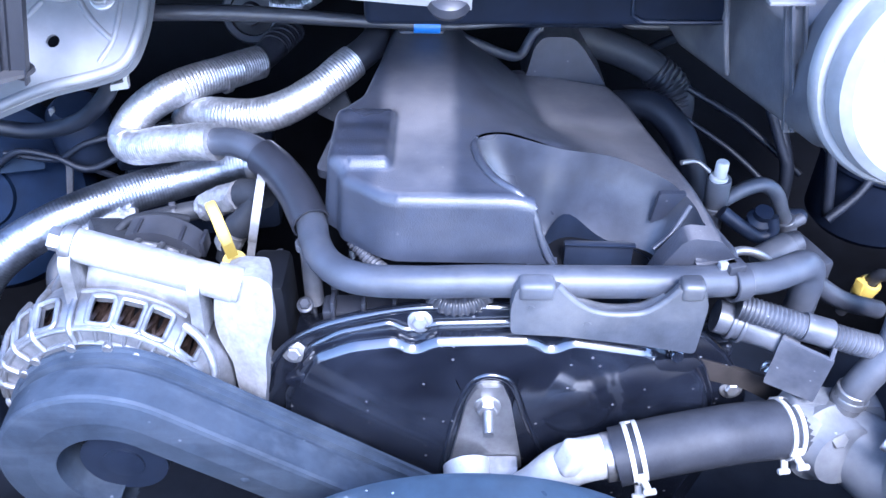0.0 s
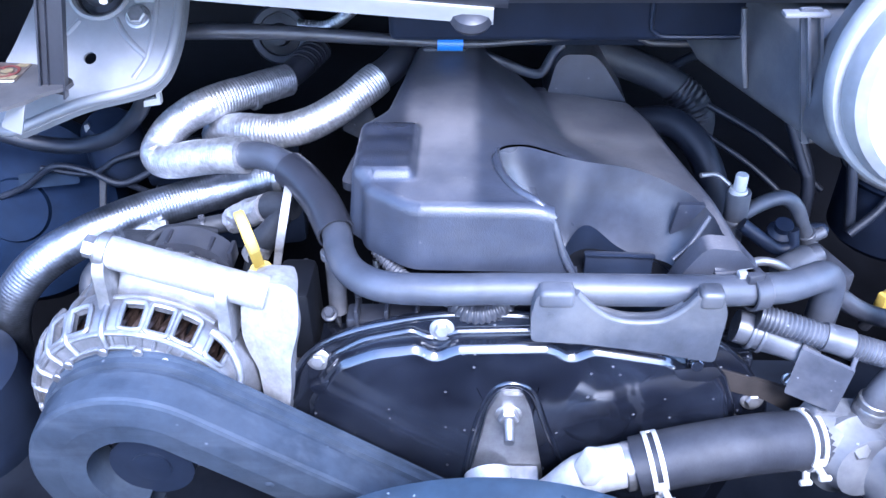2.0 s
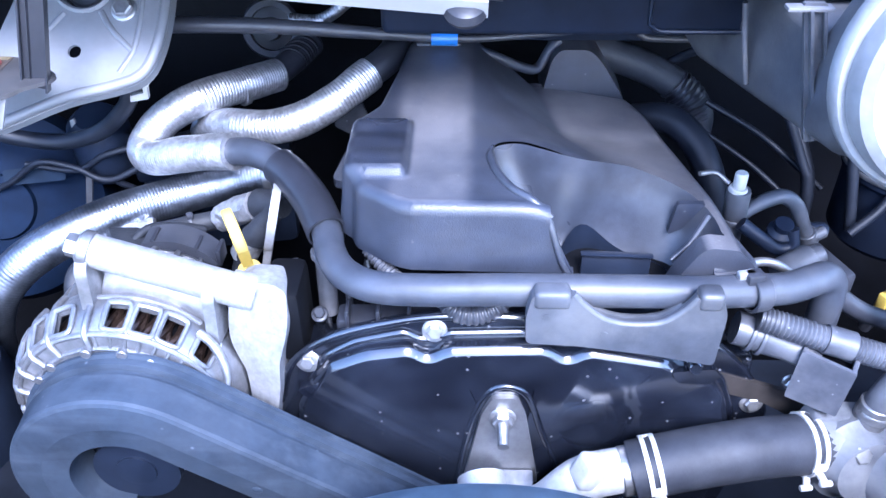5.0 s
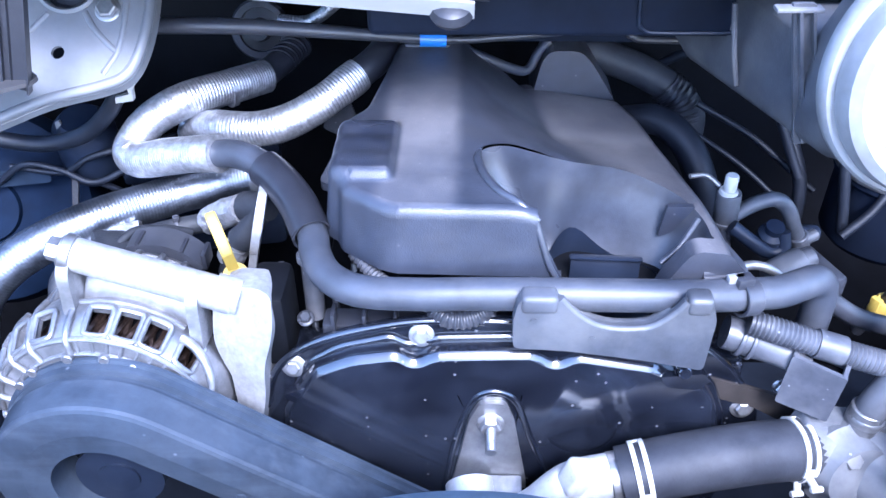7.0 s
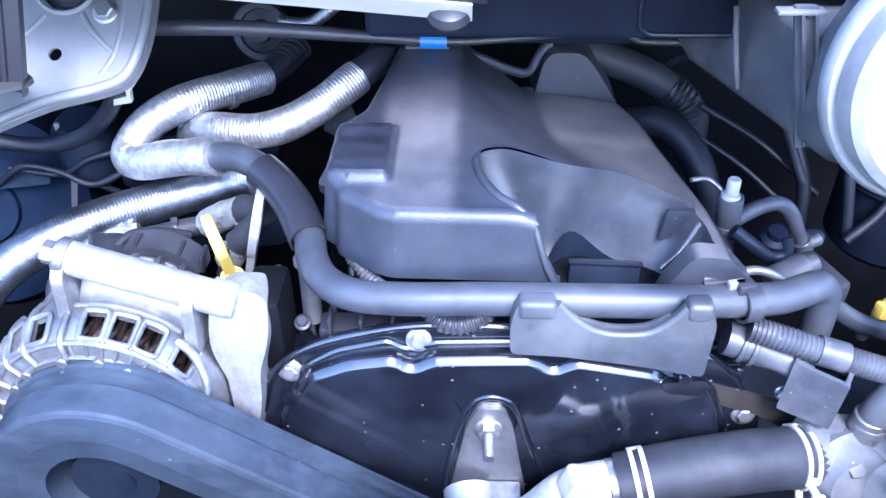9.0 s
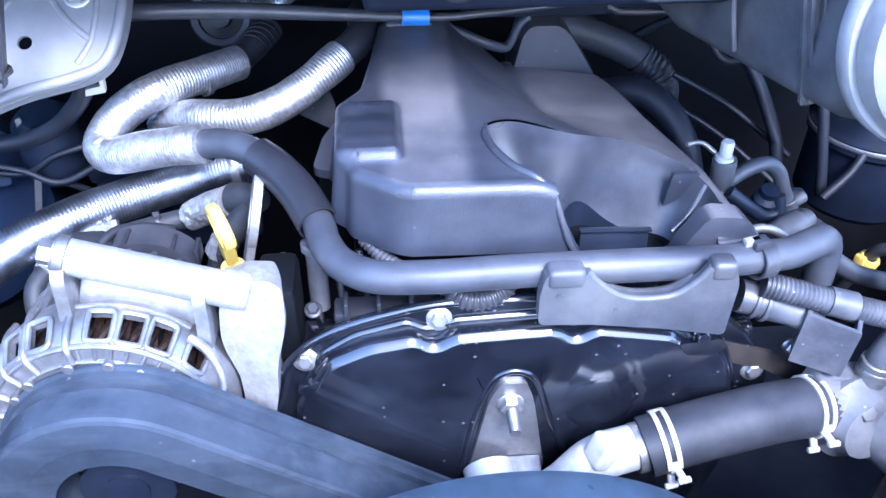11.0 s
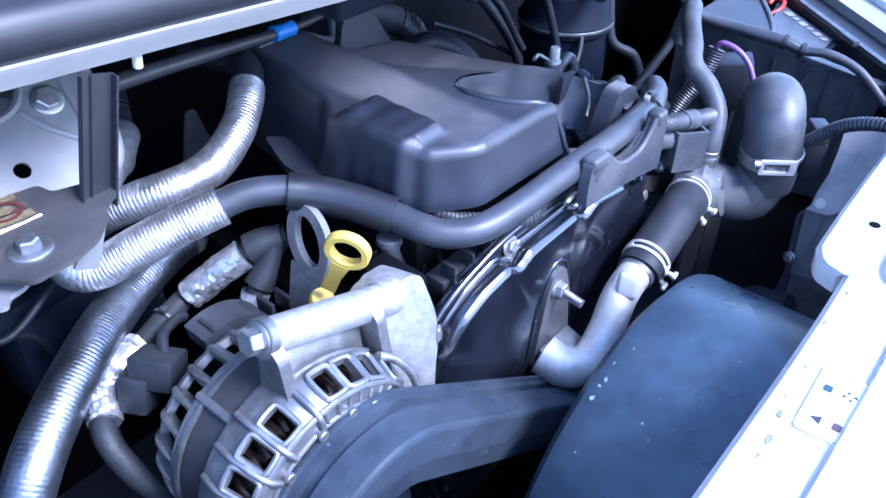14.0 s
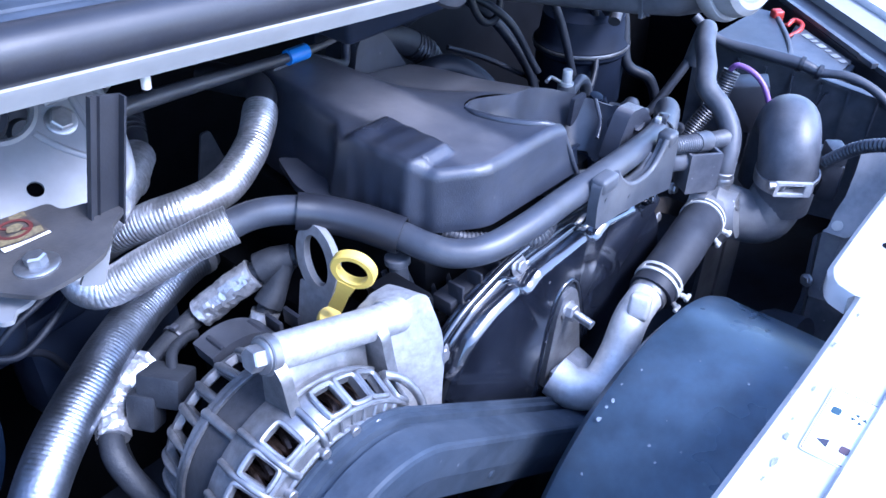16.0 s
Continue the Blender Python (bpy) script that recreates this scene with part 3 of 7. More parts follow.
panel = slam_panel()
# panel is not cut: a black disc stands for the hole's shade
part("hole", lathe([(0, 0), (0.0048, 0), (0.0048, 0.0006), (0, 0.0006)], (0.181, 0.248, 1.0463), (0, 0, 1), 20), M_hole_shade, panel, "black disc for the shade in a round hole")
rg_ = random.Random(9)
for gx, gy, gw in ((-0.102, 0.221, 0.006), (-0.077, 0.224, 0.005), (0.029, 0.235, 0.004), (-0.119, 0.221, 0.003), (0.074, 0.234, 0.003), (-0.024, 0.228, 0.003), (-0.060, 0.2275, 0.002)):
    part("grime", slab([(gx + gw * (0.5 + 0.7 * rg_.random()) * math.cos(k * 0.785), gy + gw * 0.35 * (0.4 + 0.8 * rg_.random()) * math.sin(k * 0.785)) for k in range(8)], 0.0003, pose(0, 0, 1.0467), 0), M_grime, panel, "grey grime on the paint")
# the warning label: paper with a thin frame and four pictograms
lab = thing("warning_label", (-0.047, 0.20, 1.047), "small white warning label with four faded pictograms on the white panel", "label")
LM = pose(-0.047, 0.2005, 1.0474, 0, 0, 3)
lsheet = part("sheet", slab(rounded([(-0.034, -0.016), (0.034, -0.016), (0.034, 0.016), (-0.034, 0.016)], 0.003), 0.0004, LM, 0), M_label, lab)
UP4 = Matrix.Translation((0, 0, 0.0006))
frame_bits = [slab([(-0.033, s * 0.0150), (0.033, s * 0.0150), (0.033, s * 0.0145), (-0.033, s * 0.0145)], 0.0002, UP4 @ LM, 0) for s in (-1, 1)]
frame_bits += [slab([(s * 0.033, -0.015), (s * 0.0325, -0.015), (s * 0.0325, 0.015), (s * 0.033, 0.015)], 0.0002, UP4 @ LM, 0) for s in (-1, 1)]
part("border", join(*frame_bits), M_print_pink, lsheet, "thin faded border")
part("pictogram", slab([(-0.0235, 0.0025), (-0.0155, 0.0025), (-0.0195, 0.0100)], 0.0002, UP4 @ LM, 0), M_print, lsheet, "dark triangle")
fan = [slab([(0.013 + 0.0014 * math.cos(a), -0.0065 + 0.0014 * math.sin(a)), (0.013 + 0.0048 * math.cos(a - 0.35), -0.0065 + 0.0048 * math.sin(a - 0.35)), (0.013 + 0.0048 * math.cos(a + 0.35), -0.0065 + 0.0048 * math.sin(a + 0.35))], 0.0002, UP4 @ LM, 0) for a in (0.4, 1.97, 3.54, 5.1)]
part("pictogram", join(*fan), M_print_blue, lsheet, "blue fan sign")
part("pictogram", slab(rounded([(-0.0225, -0.0105), (-0.0155, -0.0105), (-0.0155, -0.0045), (-0.0225, -0.0045)], 0.002), 0.0002, UP4 @ LM, 0), M_print_pink, lsheet, "pink engine sign")
part("pictogram", slab(rounded([(0.0085, 0.0045), (0.0155, 0.0045), (0.0155, 0.0105), (0.0085, 0.0105)], 0.002), 0.0002, UP4 @ LM, 0), M_print_blue, lsheet, "faded grey sign")


# ---- engine block and head (mostly in the dark) ----
blk = thing("engine_block", (0.05, 0.68, 0.46), "black engine block and cylinder head below the covers", "engine block")
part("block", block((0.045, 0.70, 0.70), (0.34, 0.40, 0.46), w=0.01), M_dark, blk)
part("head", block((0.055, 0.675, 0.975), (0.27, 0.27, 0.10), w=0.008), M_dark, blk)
rail = block((0.0, 0.508, 1.006), (0.19, 0.022, 0.016), w=0.003)
part("cam_cover", join(rail, *[block((-0.085 + 0.024 * k, 0.500, 1.014), (0.003, 0.016, 0.028), w=0.0006) for k in range(9)]), M_sleeve, blk, "black ribbed plastic cam cover edge")
bolt(blk, (-0.112, 0.52, 1.000), (0, -0.5, 1), 0.005, 0.005, 0.007, material=M_plastic)


# ---- engine cover ----
def eased(u, f=0.16):
    """0 to 1 with straight flanks and short rounded ends."""
    u = max(0.0, min(1.0, u))
    k = 1 / (1 - f)
    if u < f:
        return k * u * u / (2 * f)
    if u > 1 - f:
        return 1 - k * (1 - u) ** 2 / (2 * f)
    return k * (u - f / 2)


def cover_height(x, y):
    """Top of the plastic cover: a flat plateau, a slope down to a lower shelf at the rear right, and a raised pad."""
    back = eased((y - 0.585) / 0.13)
    edge = 0.089 + (0.758 - y) * 0.22
    slope = eased((x - 0.008) / (edge - 0.008), 0.10)
    fall = max(0.0, min(1.0, (x - 0.05) / 0.15))
    fall = 0.050 * fall * fall * (3 - 2 * fall)
    z = 1.118 + 0.003 * back - fall - slope * 0.058 * back * (1 - fall / 0.07)
    # the pad at the left, with two shallow flutes across it
    pad = eased((-0.036 - x) / 0.008, 0.3) * eased((y - 0.540) / 0.010, 0.3) * eased((0.632 - y) / 0.014, 0.3)
    z += pad * (0.0085 - 0.0011 * (0.5 + 0.5 * math.cos(2 * math.pi * (y - 0.552) / 0.024)))
    return z


SCOOP = [(0.068, 0.509, 1.106), (0.073, 0.502, 1.084), (0.086, 0.498, 1.058), (0.122, 0.4975, 1.036), (0.158, 0.500, 1.040), (0.184, 0.507, 1.064), (0.200, 0.522, 1.074), (0.204, 0.550, 1.073), (0.198, 0.572, 1.076), (0.180, 0.588, 1.084),
         (0.140, 0.593, 1.100), (0.097, 0.587, 1.111), (0.068, 0.592, 1.1165), (0.050, 0.598, 1.118), (0.036, 0.597, 1.118), (0.027, 0.590, 1.118), (0.0245, 0.574, 1.118), (0.029, 0.551, 1.118), (0.040, 0.528, 1.118), (0.053, 0.516, 1.1165)]
RIM = smooth_path(SCOOP + SCOOP[:1], 0.004)[:-1]
SCOOP_S = [(p.x, p.y) for p in RIM]


def inside_dist(x, y, poly):
    """Signed distance to an outline: positive inside."""
    best, inside = 9.0, False
    n = len(poly)
    for i in range(n):
        (ax, ay), (bx, by) = poly[i], poly[(i + 1) % n]
        dx, dy = bx - ax, by - ay
        t = max(0, min(1, ((x - ax) * dx + (y - ay) * dy) / (dx * dx + dy * dy + 1e-12)))
        best = min(best, math.hypot(x - ax - t * dx, y - ay - t * dy))
        if (ay > y) != (by > y) and x < (bx - ax) * (y - ay) / (by - ay) + ax:
            inside = not inside
    return best if inside else -best


OUTLINE = [(-0.036, 0.506), (0.030, 0.5045), (0.080, 0.5035), (0.130, 0.502), (0.200, 0.503), (0.220, 0.512), (0.217, 0.56), (0.210, 0.62), (0.200, 0.70), (0.188, 0.76), (0.172, 0.80),
           (0.090, 0.815), (0.0, 0.800), (-0.052, 0.790), (-0.060, 0.72), (-0.070, 0.66), (-0.088, 0.635), (-0.0885, 0.58), (-0.0885, 0.550), (-0.0795, 0.5435), (-0.0765, 0.532), (-0.046, 0.510)]


def engine_cover():
    t = thing("engine_cover", (0.05, 0.64, 1.03), "dusty black plastic engine cover with a funnel-shaped intake scoop", "engine cover")
    line = [Vector((p.x, p.y)) for p in smooth_path([(u, v, 0) for u, v in rounded(OUTLINE, 0.008, 3) + rounded(OUTLINE, 0.008, 3)[:1]], 0.0034)][:-1]
    n = len(line)
    inward = []
    for k in range(n):
        d = (line[(k + 2) % n] - line[k - 2]).normalized()
        inward.append(Vector((-d.y, d.x)))
    INSET = 0.0095
    inner = [tuple(p + q * INSET) for p, q in zip(line, inward)]
    cut = SCOOP_S + []
    step = 0.0026
    x0, x1, y0, y1 = -0.094, 0.226, 0.499, 0.818
    nx, ny = int((x1 - x0) / step), int((y1 - y0) / step)
    bm = bmesh.new()
    grid = {}

    def pulled(x, y, poly, d):
        e = 1e-4
        gx = (inside_dist(x + e, y, poly) - inside_dist(x - e, y, poly)) / (2 * e)
        gy = (inside_dist(x, y + e, poly) - inside_dist(x, y - e, poly)) / (2 * e)
        return x - gx * d, y - gy * d

    for i in range(nx + 1):
        for j in range(ny + 1):
            x, y = x0 + i * step, y0 + j * step
            d, s = inside_dist(x, y, inner), inside_dist(x, y, SCOOP_S)
            if d < -step * 0.95 or s > step * 0.95:
                continue
            if d < step * 0.6:
                x, y = pulled(x, y, inner, d)
            elif s > -step * 0.6:
                x, y = pulled(x, y, SCOOP_S, s)
            grid[i, j] = bm.verts.new((x, y, cover_height(x, y)))
    for i in range(nx):
        for j in range(ny):
            have = [v for v in (grid.get(k) for k in ((i, j), (i + 1, j), (i + 1, j + 1), (i, j + 1))) if v]
            if len(have) >= 3:
                bm.faces.new(have)
    # rolled rim and side walls
    cols = []
    for k in range(n):
        col = []
        for q in (INSET + 0.0006, 0.0075, 0.0050, 0.0028, 0.0012, 0.0003, 0.0):
            w = line[k] + inward[k] * q
            fall = 0.010 * (1 - math.sqrt(max(0.0, 1 - (1 - min(1, q / INSET)) ** 2)))
            col.append(bm.verts.new((w.x, w.y, cover_height(w.x, w.y) - fall - (0.0002 if q > INSET else 0))))
        p, o = line[k], -inward[k]
        rear = max(0.0, min(1.0, (p.y - 0.60) / 0.08)) if p.x < 0 else 0.0
        far = max(0.0, min(1.0, (p.x - 0.08) / 0.08)) * max(0.0, min(1.0, (p.y - 0.52) / 0.03))
        top = col[-1].co.z
        low = 1.062 - 0.030 * rear - 0.035 * far
        for f, lean in ((0.35, 0.001), (0.8, 0.003), (1.0, 0.0035)):
            flute = 0.0026 * f * (0.5 + 0.5 * math.cos(2 * math.pi * (p.y - 0.556) / 0.021)) if p.x < -0.06 and 0.552 < p.y < 0.64 else 0.0
            e = p + o * (lean * (1 + 4 * rear) + flute)
            col.append(bm.verts.new((e.x, e.y, top + (low - top) * f)))
        e = p - o * 0.006
        col.append(bm.verts.new((e.x, e.y, low - 0.001)))
        if p.y < 0.515 and 0.040 < p.x < 0.080:       # the edge of the scoop leans
            s = (p.x - 0.040) / 0.036
            for v in col:
                f = max(0.0, min(1.0, (top - v.co.z) / 0.045))
                v.co.x += s * (-0.010 + 0.021 * f)
        cols.append(col)
    for k in range(n):
        p = line[k]
        if 0.074 < p.x < 0.190 and p.y < 0.515:
            continue
        c0, c1 = cols[k], cols[(k + 1) % n]
        for j in range(len(c0) - 1):
            bm.faces.new((c0[j], c0[j + 1], c1[j + 1], c1[j]))
    loose = [v for v in bm.verts if not v.link_faces]
    bmesh.ops.delete(bm, geom=loose, context="VERTS")
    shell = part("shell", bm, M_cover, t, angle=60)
    shell.data.materials.append(M_wiped_shaded)       # raised pad wiped clean; lower left wall darker, its shade put into the colour
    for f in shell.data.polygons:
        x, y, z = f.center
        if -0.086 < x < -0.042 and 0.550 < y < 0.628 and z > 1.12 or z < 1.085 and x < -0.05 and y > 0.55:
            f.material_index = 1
    # the funnel
    fb = bmesh.new()
    rings = []
    for f, g in ((0.0, 0.0), (0.05, 0.06), (0.10, 0.12), (0.25, 0.26), (0.42, 0.42), (0.60, 0.60), (0.76, 0.78), (0.90, 0.93), (1.0, 1.0)):
        ring = []
        for p in RIM:
            ang = math.atan2(p.y - 0.563, p.x - 0.122)
            hole = math.exp(-((ang - 2.1) / 0.55) ** 2)      # the mouth rises at the back
            m = Vector((0.124 + 0.047 * math.cos(ang), 0.546 + (0.026 + 0.010 * hole) * math.sin(ang), 1.026 + 0.026 * hole))
            q = p.lerp(m, f)
            q.z = p.z + (m.z - p.z) * (1 - (1 - g) ** 1.6) - (0.004 if 0 < f < 1 else 0) - (0.0026 * (1 - f) if p.y > 0.54 else 0)
            ring.append(fb.verts.new(q))
        rings.append(ring)
    # the funnel's own wall in navy: the throat's shade is put into its colour
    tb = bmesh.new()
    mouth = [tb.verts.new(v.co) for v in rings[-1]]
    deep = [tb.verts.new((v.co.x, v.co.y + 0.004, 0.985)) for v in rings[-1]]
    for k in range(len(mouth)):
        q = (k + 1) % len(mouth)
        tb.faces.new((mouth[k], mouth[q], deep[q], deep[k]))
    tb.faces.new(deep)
    part("throat", tb, M_navy, t, "throat of the intake, its inner shade put into the colour")
    for r0, r1 in zip(rings, rings[1:]):
        for k in range(len(RIM)):
            q = (k + 1) % len(RIM)
            fb.faces.new((r0[k], r0[q], r1[q], r1[k]))
    part("scoop", fb, M_scoop, t, "smooth funnel of the intake scoop", 70)
    lip = [tuple(p + Vector((0, 0, 0.0004))) for p in smooth_path(SCOOP[15:] + SCOOP[:1], 0.006)]
    part("scoop_lip", tube(lip, [0.0012] + [0.0034] * 5 + [0.0024], 12, 0.003), M_scoop, t, "rolled lip of the scoop")
    part("scoop_lip", tube([(0.054, 0.5135, 1.1135), (0.064, 0.508, 1.108), (0.0715, 0.5025, 1.088), (0.0770, 0.5000, 1.072), (0.0860, 0.4985, 1.056)], [0.0022, 0.0028, 0.0026, 0.0024, 0.0022], 12, 0.003), M_scoop, t, "rolled front lip of the scoop")
    # moulded block at the right end of the scoop
    part("corner_block", join(slab(rounded([(0.158, 1.035), (0.166, 1.056), (0.179, 1.079), (0.186, 1.083), (0.207, 1.081), (0.228, 1.058), (0.236, 1.035)], 0.005), 0.018, facing(0.523), 0.004, 3)), M_cover, t)
    sn = join(block((0.127, 0.548, 1.033), (0.056, 0.006, 0.022), (-14, 2, 0), 0.0015), block((0.127, 0.546, 1.0445), (0.058, 0.005, 0.002), (0, 2, 0), 0.0006))
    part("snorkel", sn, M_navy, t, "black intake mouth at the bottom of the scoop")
    part("drain", block((0.130, 0.532, 1.020), (0.042, 0.014, 0.004), (-25, 0, 0), 0.0015), M_ring, t, "dusty ledge below the intake mouth")
    tabm = slab(rounded([(0.170, 1.050), (0.181, 1.056), (0.196, 1.080), (0.174, 1.080)], 0.002), 0.005, facing(0.572), 0.0015, 2)
    part("scoop_tab", tabm, M_wiped_shaded, t, "small tab at the end of the scoop")
    part("scoop_ridge", tube([(0.166, 0.531, 1.052), (0.180, 0.538, 1.063), (0.196, 0.556, 1.076)], 0.0022, 10), M_scoop, t)
    # rear dome
    dome = slab(rounded([(0.082, 1.046), (0.092, 1.094), (0.100, 1.104), (0.130, 1.104), (0.142, 1.092), (0.172, 1.046)], 0.008), 0.05, facing(0.855), 0.006)
    part("rear_dome", dome, M_cover, t)
    part("rear_groove", tube([(0.0, 0.785, 1.118), (0.03, 0.79, 1.105), (0.06, 0.80, 1.088), (0.078, 0.81, 1.082), (0.090, 0.82, 1.098), (0.10, 0.825, 1.106)], 0.005, 10), M_cover, t)
    part("rear_pad", block((-0.022, 0.785, 1.118), (0.045, 0.02, 0.016), (12, 0, 0), 0.004), M_cover, t)
    part("side_flange", join(slab(rounded([(-0.112, 0.63), (-0.085, 0.62), (-0.062, 0.70), (-0.085, 0.73), (-0.105, 0.68)], 0.008), 0.008, pose(0, 0, 1.052), 0.002)), M_cover, t)
    return t


engine_cover()


# ---- timing cover ----
def timing_cover():
    t = thing("timing_cover", (0.05, 0.48, 0.70), "glossy black painted timing cover with bolts and pressed ribs", "timing cover")
    o = [(-0.152, 0.90), (-0.146, 0.935), (-0.138, 0.965), (-0.122, 0.990), (-0.096, 1.008), (-0.060, 1.021), (-0.018, 1.030), (0.03, 1.030), (0.09, 1.026), (0.15, 1.018), (0.202, 1.004), (0.226, 0.982), (0.250, 0.945), (0.258, 0.925), (0.250, 0.86), (0.22, 0.72), (-0.10, 0.72)]
    part("flange", chamfered(rounded(o, 0.02, 4), 0.006, facing(0.494), 0.0022, 0.0004), M_gloss, t, angle=25)
    inner = [(-0.134, 0.88), (-0.128, 0.945), (-0.117, 0.965), (-0.100, 0.990), (-0.070, 1.004), (-0.035, 1.010), (-0.022, 1.000), (-0.006, 1.010), (0.068, 1.013), (0.084, 1.001), (0.100, 1.011), (0.160, 1.000), (0.180, 0.986), (0.196, 0.986), (0.212, 0.960), (0.222, 0.925), (0.226, 0.86), (0.2, 0.73), (-0.09, 0.73)]
    part("pan", chamfered(rounded(inner, 0.007, 3), 0.021, facing(0.490), 0.0050), M_gloss, t, angle=25)
    ledge = [(-0.131, 0.90), (-0.126, 0.950), (-0.108, 0.988), (-0.080, 1.006), (-0.040, 1.017), (-0.026, 1.008), (-0.006, 1.016), (0.066, 1.019), (0.084, 1.008), (0.102, 1.018), (0.162, 1.007), (0.190, 0.996), (0.214, 0.968), (0.228, 0.930), (0.232, 0.86), (0.21, 0.73), (-0.095, 0.73)]
    part("ledge", chamfered(rounded(ledge, 0.006, 3), 0.006, facing(0.4895), 0.0020, 0.0004), M_gloss, t, angle=25)
    part("lug", slab(rounded([(0.164, 0.992), (0.170, 0.981), (0.194, 0.979), (0.202, 0.988), (0.196, 0.996)], 0.003), 0.006, facing(0.474), 0.0028, 1), M_gloss, t, angle=25)
    part("lug", slab(rounded([(-0.126, 0.964), (-0.120, 0.956), (-0.106, 0.957), (-0.101, 0.968), (-0.108, 0.972)], 0.003), 0.008, facing(0.478), 0.0028, 1), M_gloss, t, angle=25)
    part("rim_bead", tube([(a, 0.486, b) for a, b in o[1:8]], 0.0035, 12), M_gloss, t)
    # arched recess round the stud
    part("arch", tube([(a, 0.4695, b) for a, b in [(0.0, 0.85), (0.010, 0.92), (0.022, 0.960), (0.038, 0.973), (0.056, 0.962), (0.070, 0.92), (0.086, 0.875)]], 0.0030, 12), M_gloss, t)
    for p in ((-0.1185, 0.487, 0.980), (-0.017, 0.487, 1.015), (0.241, 0.489, 0.938)):
        bolt(t, p, (0, -1, 0.25), 0.0062, 0.005, 0.0098)
    part("bolt", join(rod((0.180, 0.478, 0.998), (0.180, 0.468, 1.000), 0.007), rod((0.180, 0.470, 0.999), (0.180, 0.463, 1.001), 0.005)), M_gloss, t)
    part("boss", lathe([(0.0, 0), (0.034, 0), (0.030, 0.0012), (0.024, 0.0022), (0, 0.0032)], (0.11, 0.4705, 0.93), (0, -1, 0), 36), M_gloss, t)
    part("side_wall", block((0.053, 0.515, 0.85), (0.37, 0.04, 0.26), w=0.006), M_gloss, t)
    return t


timing_cover()


# ---- stud bracket and metal water pipe ----
wp = thing("water_pipe", (0.05, 0.43, 0.85), "cast aluminium water pipe elbow with a bolted bracket", "water pipe")
part("bracket", slab(rounded([(0.006, 0.86), (0.020, 0.945), (0.028, 0.964), (0.048, 0.964), (0.056, 0.942), (0.070, 0.86)], 0.005), 0.005, facing(0.469), 0.0012), M_steel, wp, "grey steel bracket")
part("bracket_foot", block((0.040, 0.448, 0.868), (0.050, 0.036, 0.010), (20, 0, 0), 0.002), M_alu, wp)
bolt(wp, (0.037, 0.464, 0.942), (0, -1, 0.15), 0.0085, 0.008, 0.011, "nut")
part("stud", tube([(0.037, 0.456, 0.943), (0.037, 0.436, 0.940)], 0.0042, 14, 0.001, 0.0004, 0.0016), M_steel, wp, "threaded stud")
part("elbow", tube([(0.022, 0.462, 0.868), (0.026, 0.440, 0.862), (0.045, 0.424, 0.864), (0.072, 0.424, 0.884), (0.098, 0.428, 0.912), (0.125, 0.430, 0.922), (0.155, 0.431, 0.926)], [0.021, 0.021, 0.019, 0.018, 0.018, 0.0175, 0.017], 28), M_alu_bright, wp, "smooth cast aluminium elbow")
part("flat_boss", block((0.103, 0.423, 0.930), (0.022, 0.022, 0.026), (0, 25, 20), 0.005, 4), M_alu_bright, wp)
part("collar", rod((0.128, 0.430, 0.921), (0.140, 0.431, 0.923), 0.0195), M_alu, wp)

# fat rubber hose with two spring clamps
fat = thing("coolant_hose", (0.21, 0.435, 0.91), "short fat black rubber coolant hose with two spring clamps", "hose")
part("hose", tube([(0.137, 0.430, 0.922), (0.170, 0.432, 0.932), (0.205, 0.435, 0.939), (0.240, 0.441, 0.940), (0.284, 0.449, 0.936)], 0.0235, 32), M_matt, fat)


def spring_clamp(at, axis, r, parent, up, tail):
    """Angles from straight up, degrees: a slotted wide part round up, a narrow band on, and two prongs at tail."""
    a = Vector(axis).normalized()
    c = Vector(at)
    bm = join(arc_band(c - a * 0.0040, a, r, 0.0036, 0.0016, up - 60, up + 60), arc_band(c + a * 0.0040, a, r, 0.0036, 0.0016, up - 60, up + 60),
              arc_band(c, a, r, 0.0116, 0.0016, up + 58, up + 75, 4), arc_band(c, a, r, 0.0116, 0.0016, up - 75, up - 58, 4), arc_band(c, a, r, 0.0060, 0.0016, up + 73, up + 287, 30))
    u = (Vector((0, 0, 1)) - a * a.z).normalized()
    v = a.cross(u)
    for ang, side in ((tail, 0.004), (tail + 26, -0.004)):
        d = math.cos(radians(ang)) * u + math.sin(radians(ang)) * v
        bm = join(bm, rod(c + d * r + a * side * 0.5, c + d * (r + 0.011) + a * side, 0.0030, 10), rod(c + d * (r + 0.009) - a * 0.005 + a * side, c + d * (r + 0.009) + a * 0.005 + a * side, 0.0026, 10))
    return part("clamp", bm, M_cap, parent, "pale zinc spring clamp")


spring_clamp((0.152, 0.431, 0.926), (0.9, 0.06, 0.2), 0.0237, fat, 20, 105)
spring_clamp((0.271, 0.447, 0.937), (0.97, 0.18, -0.08), 0.0237, fat, 20, 105)


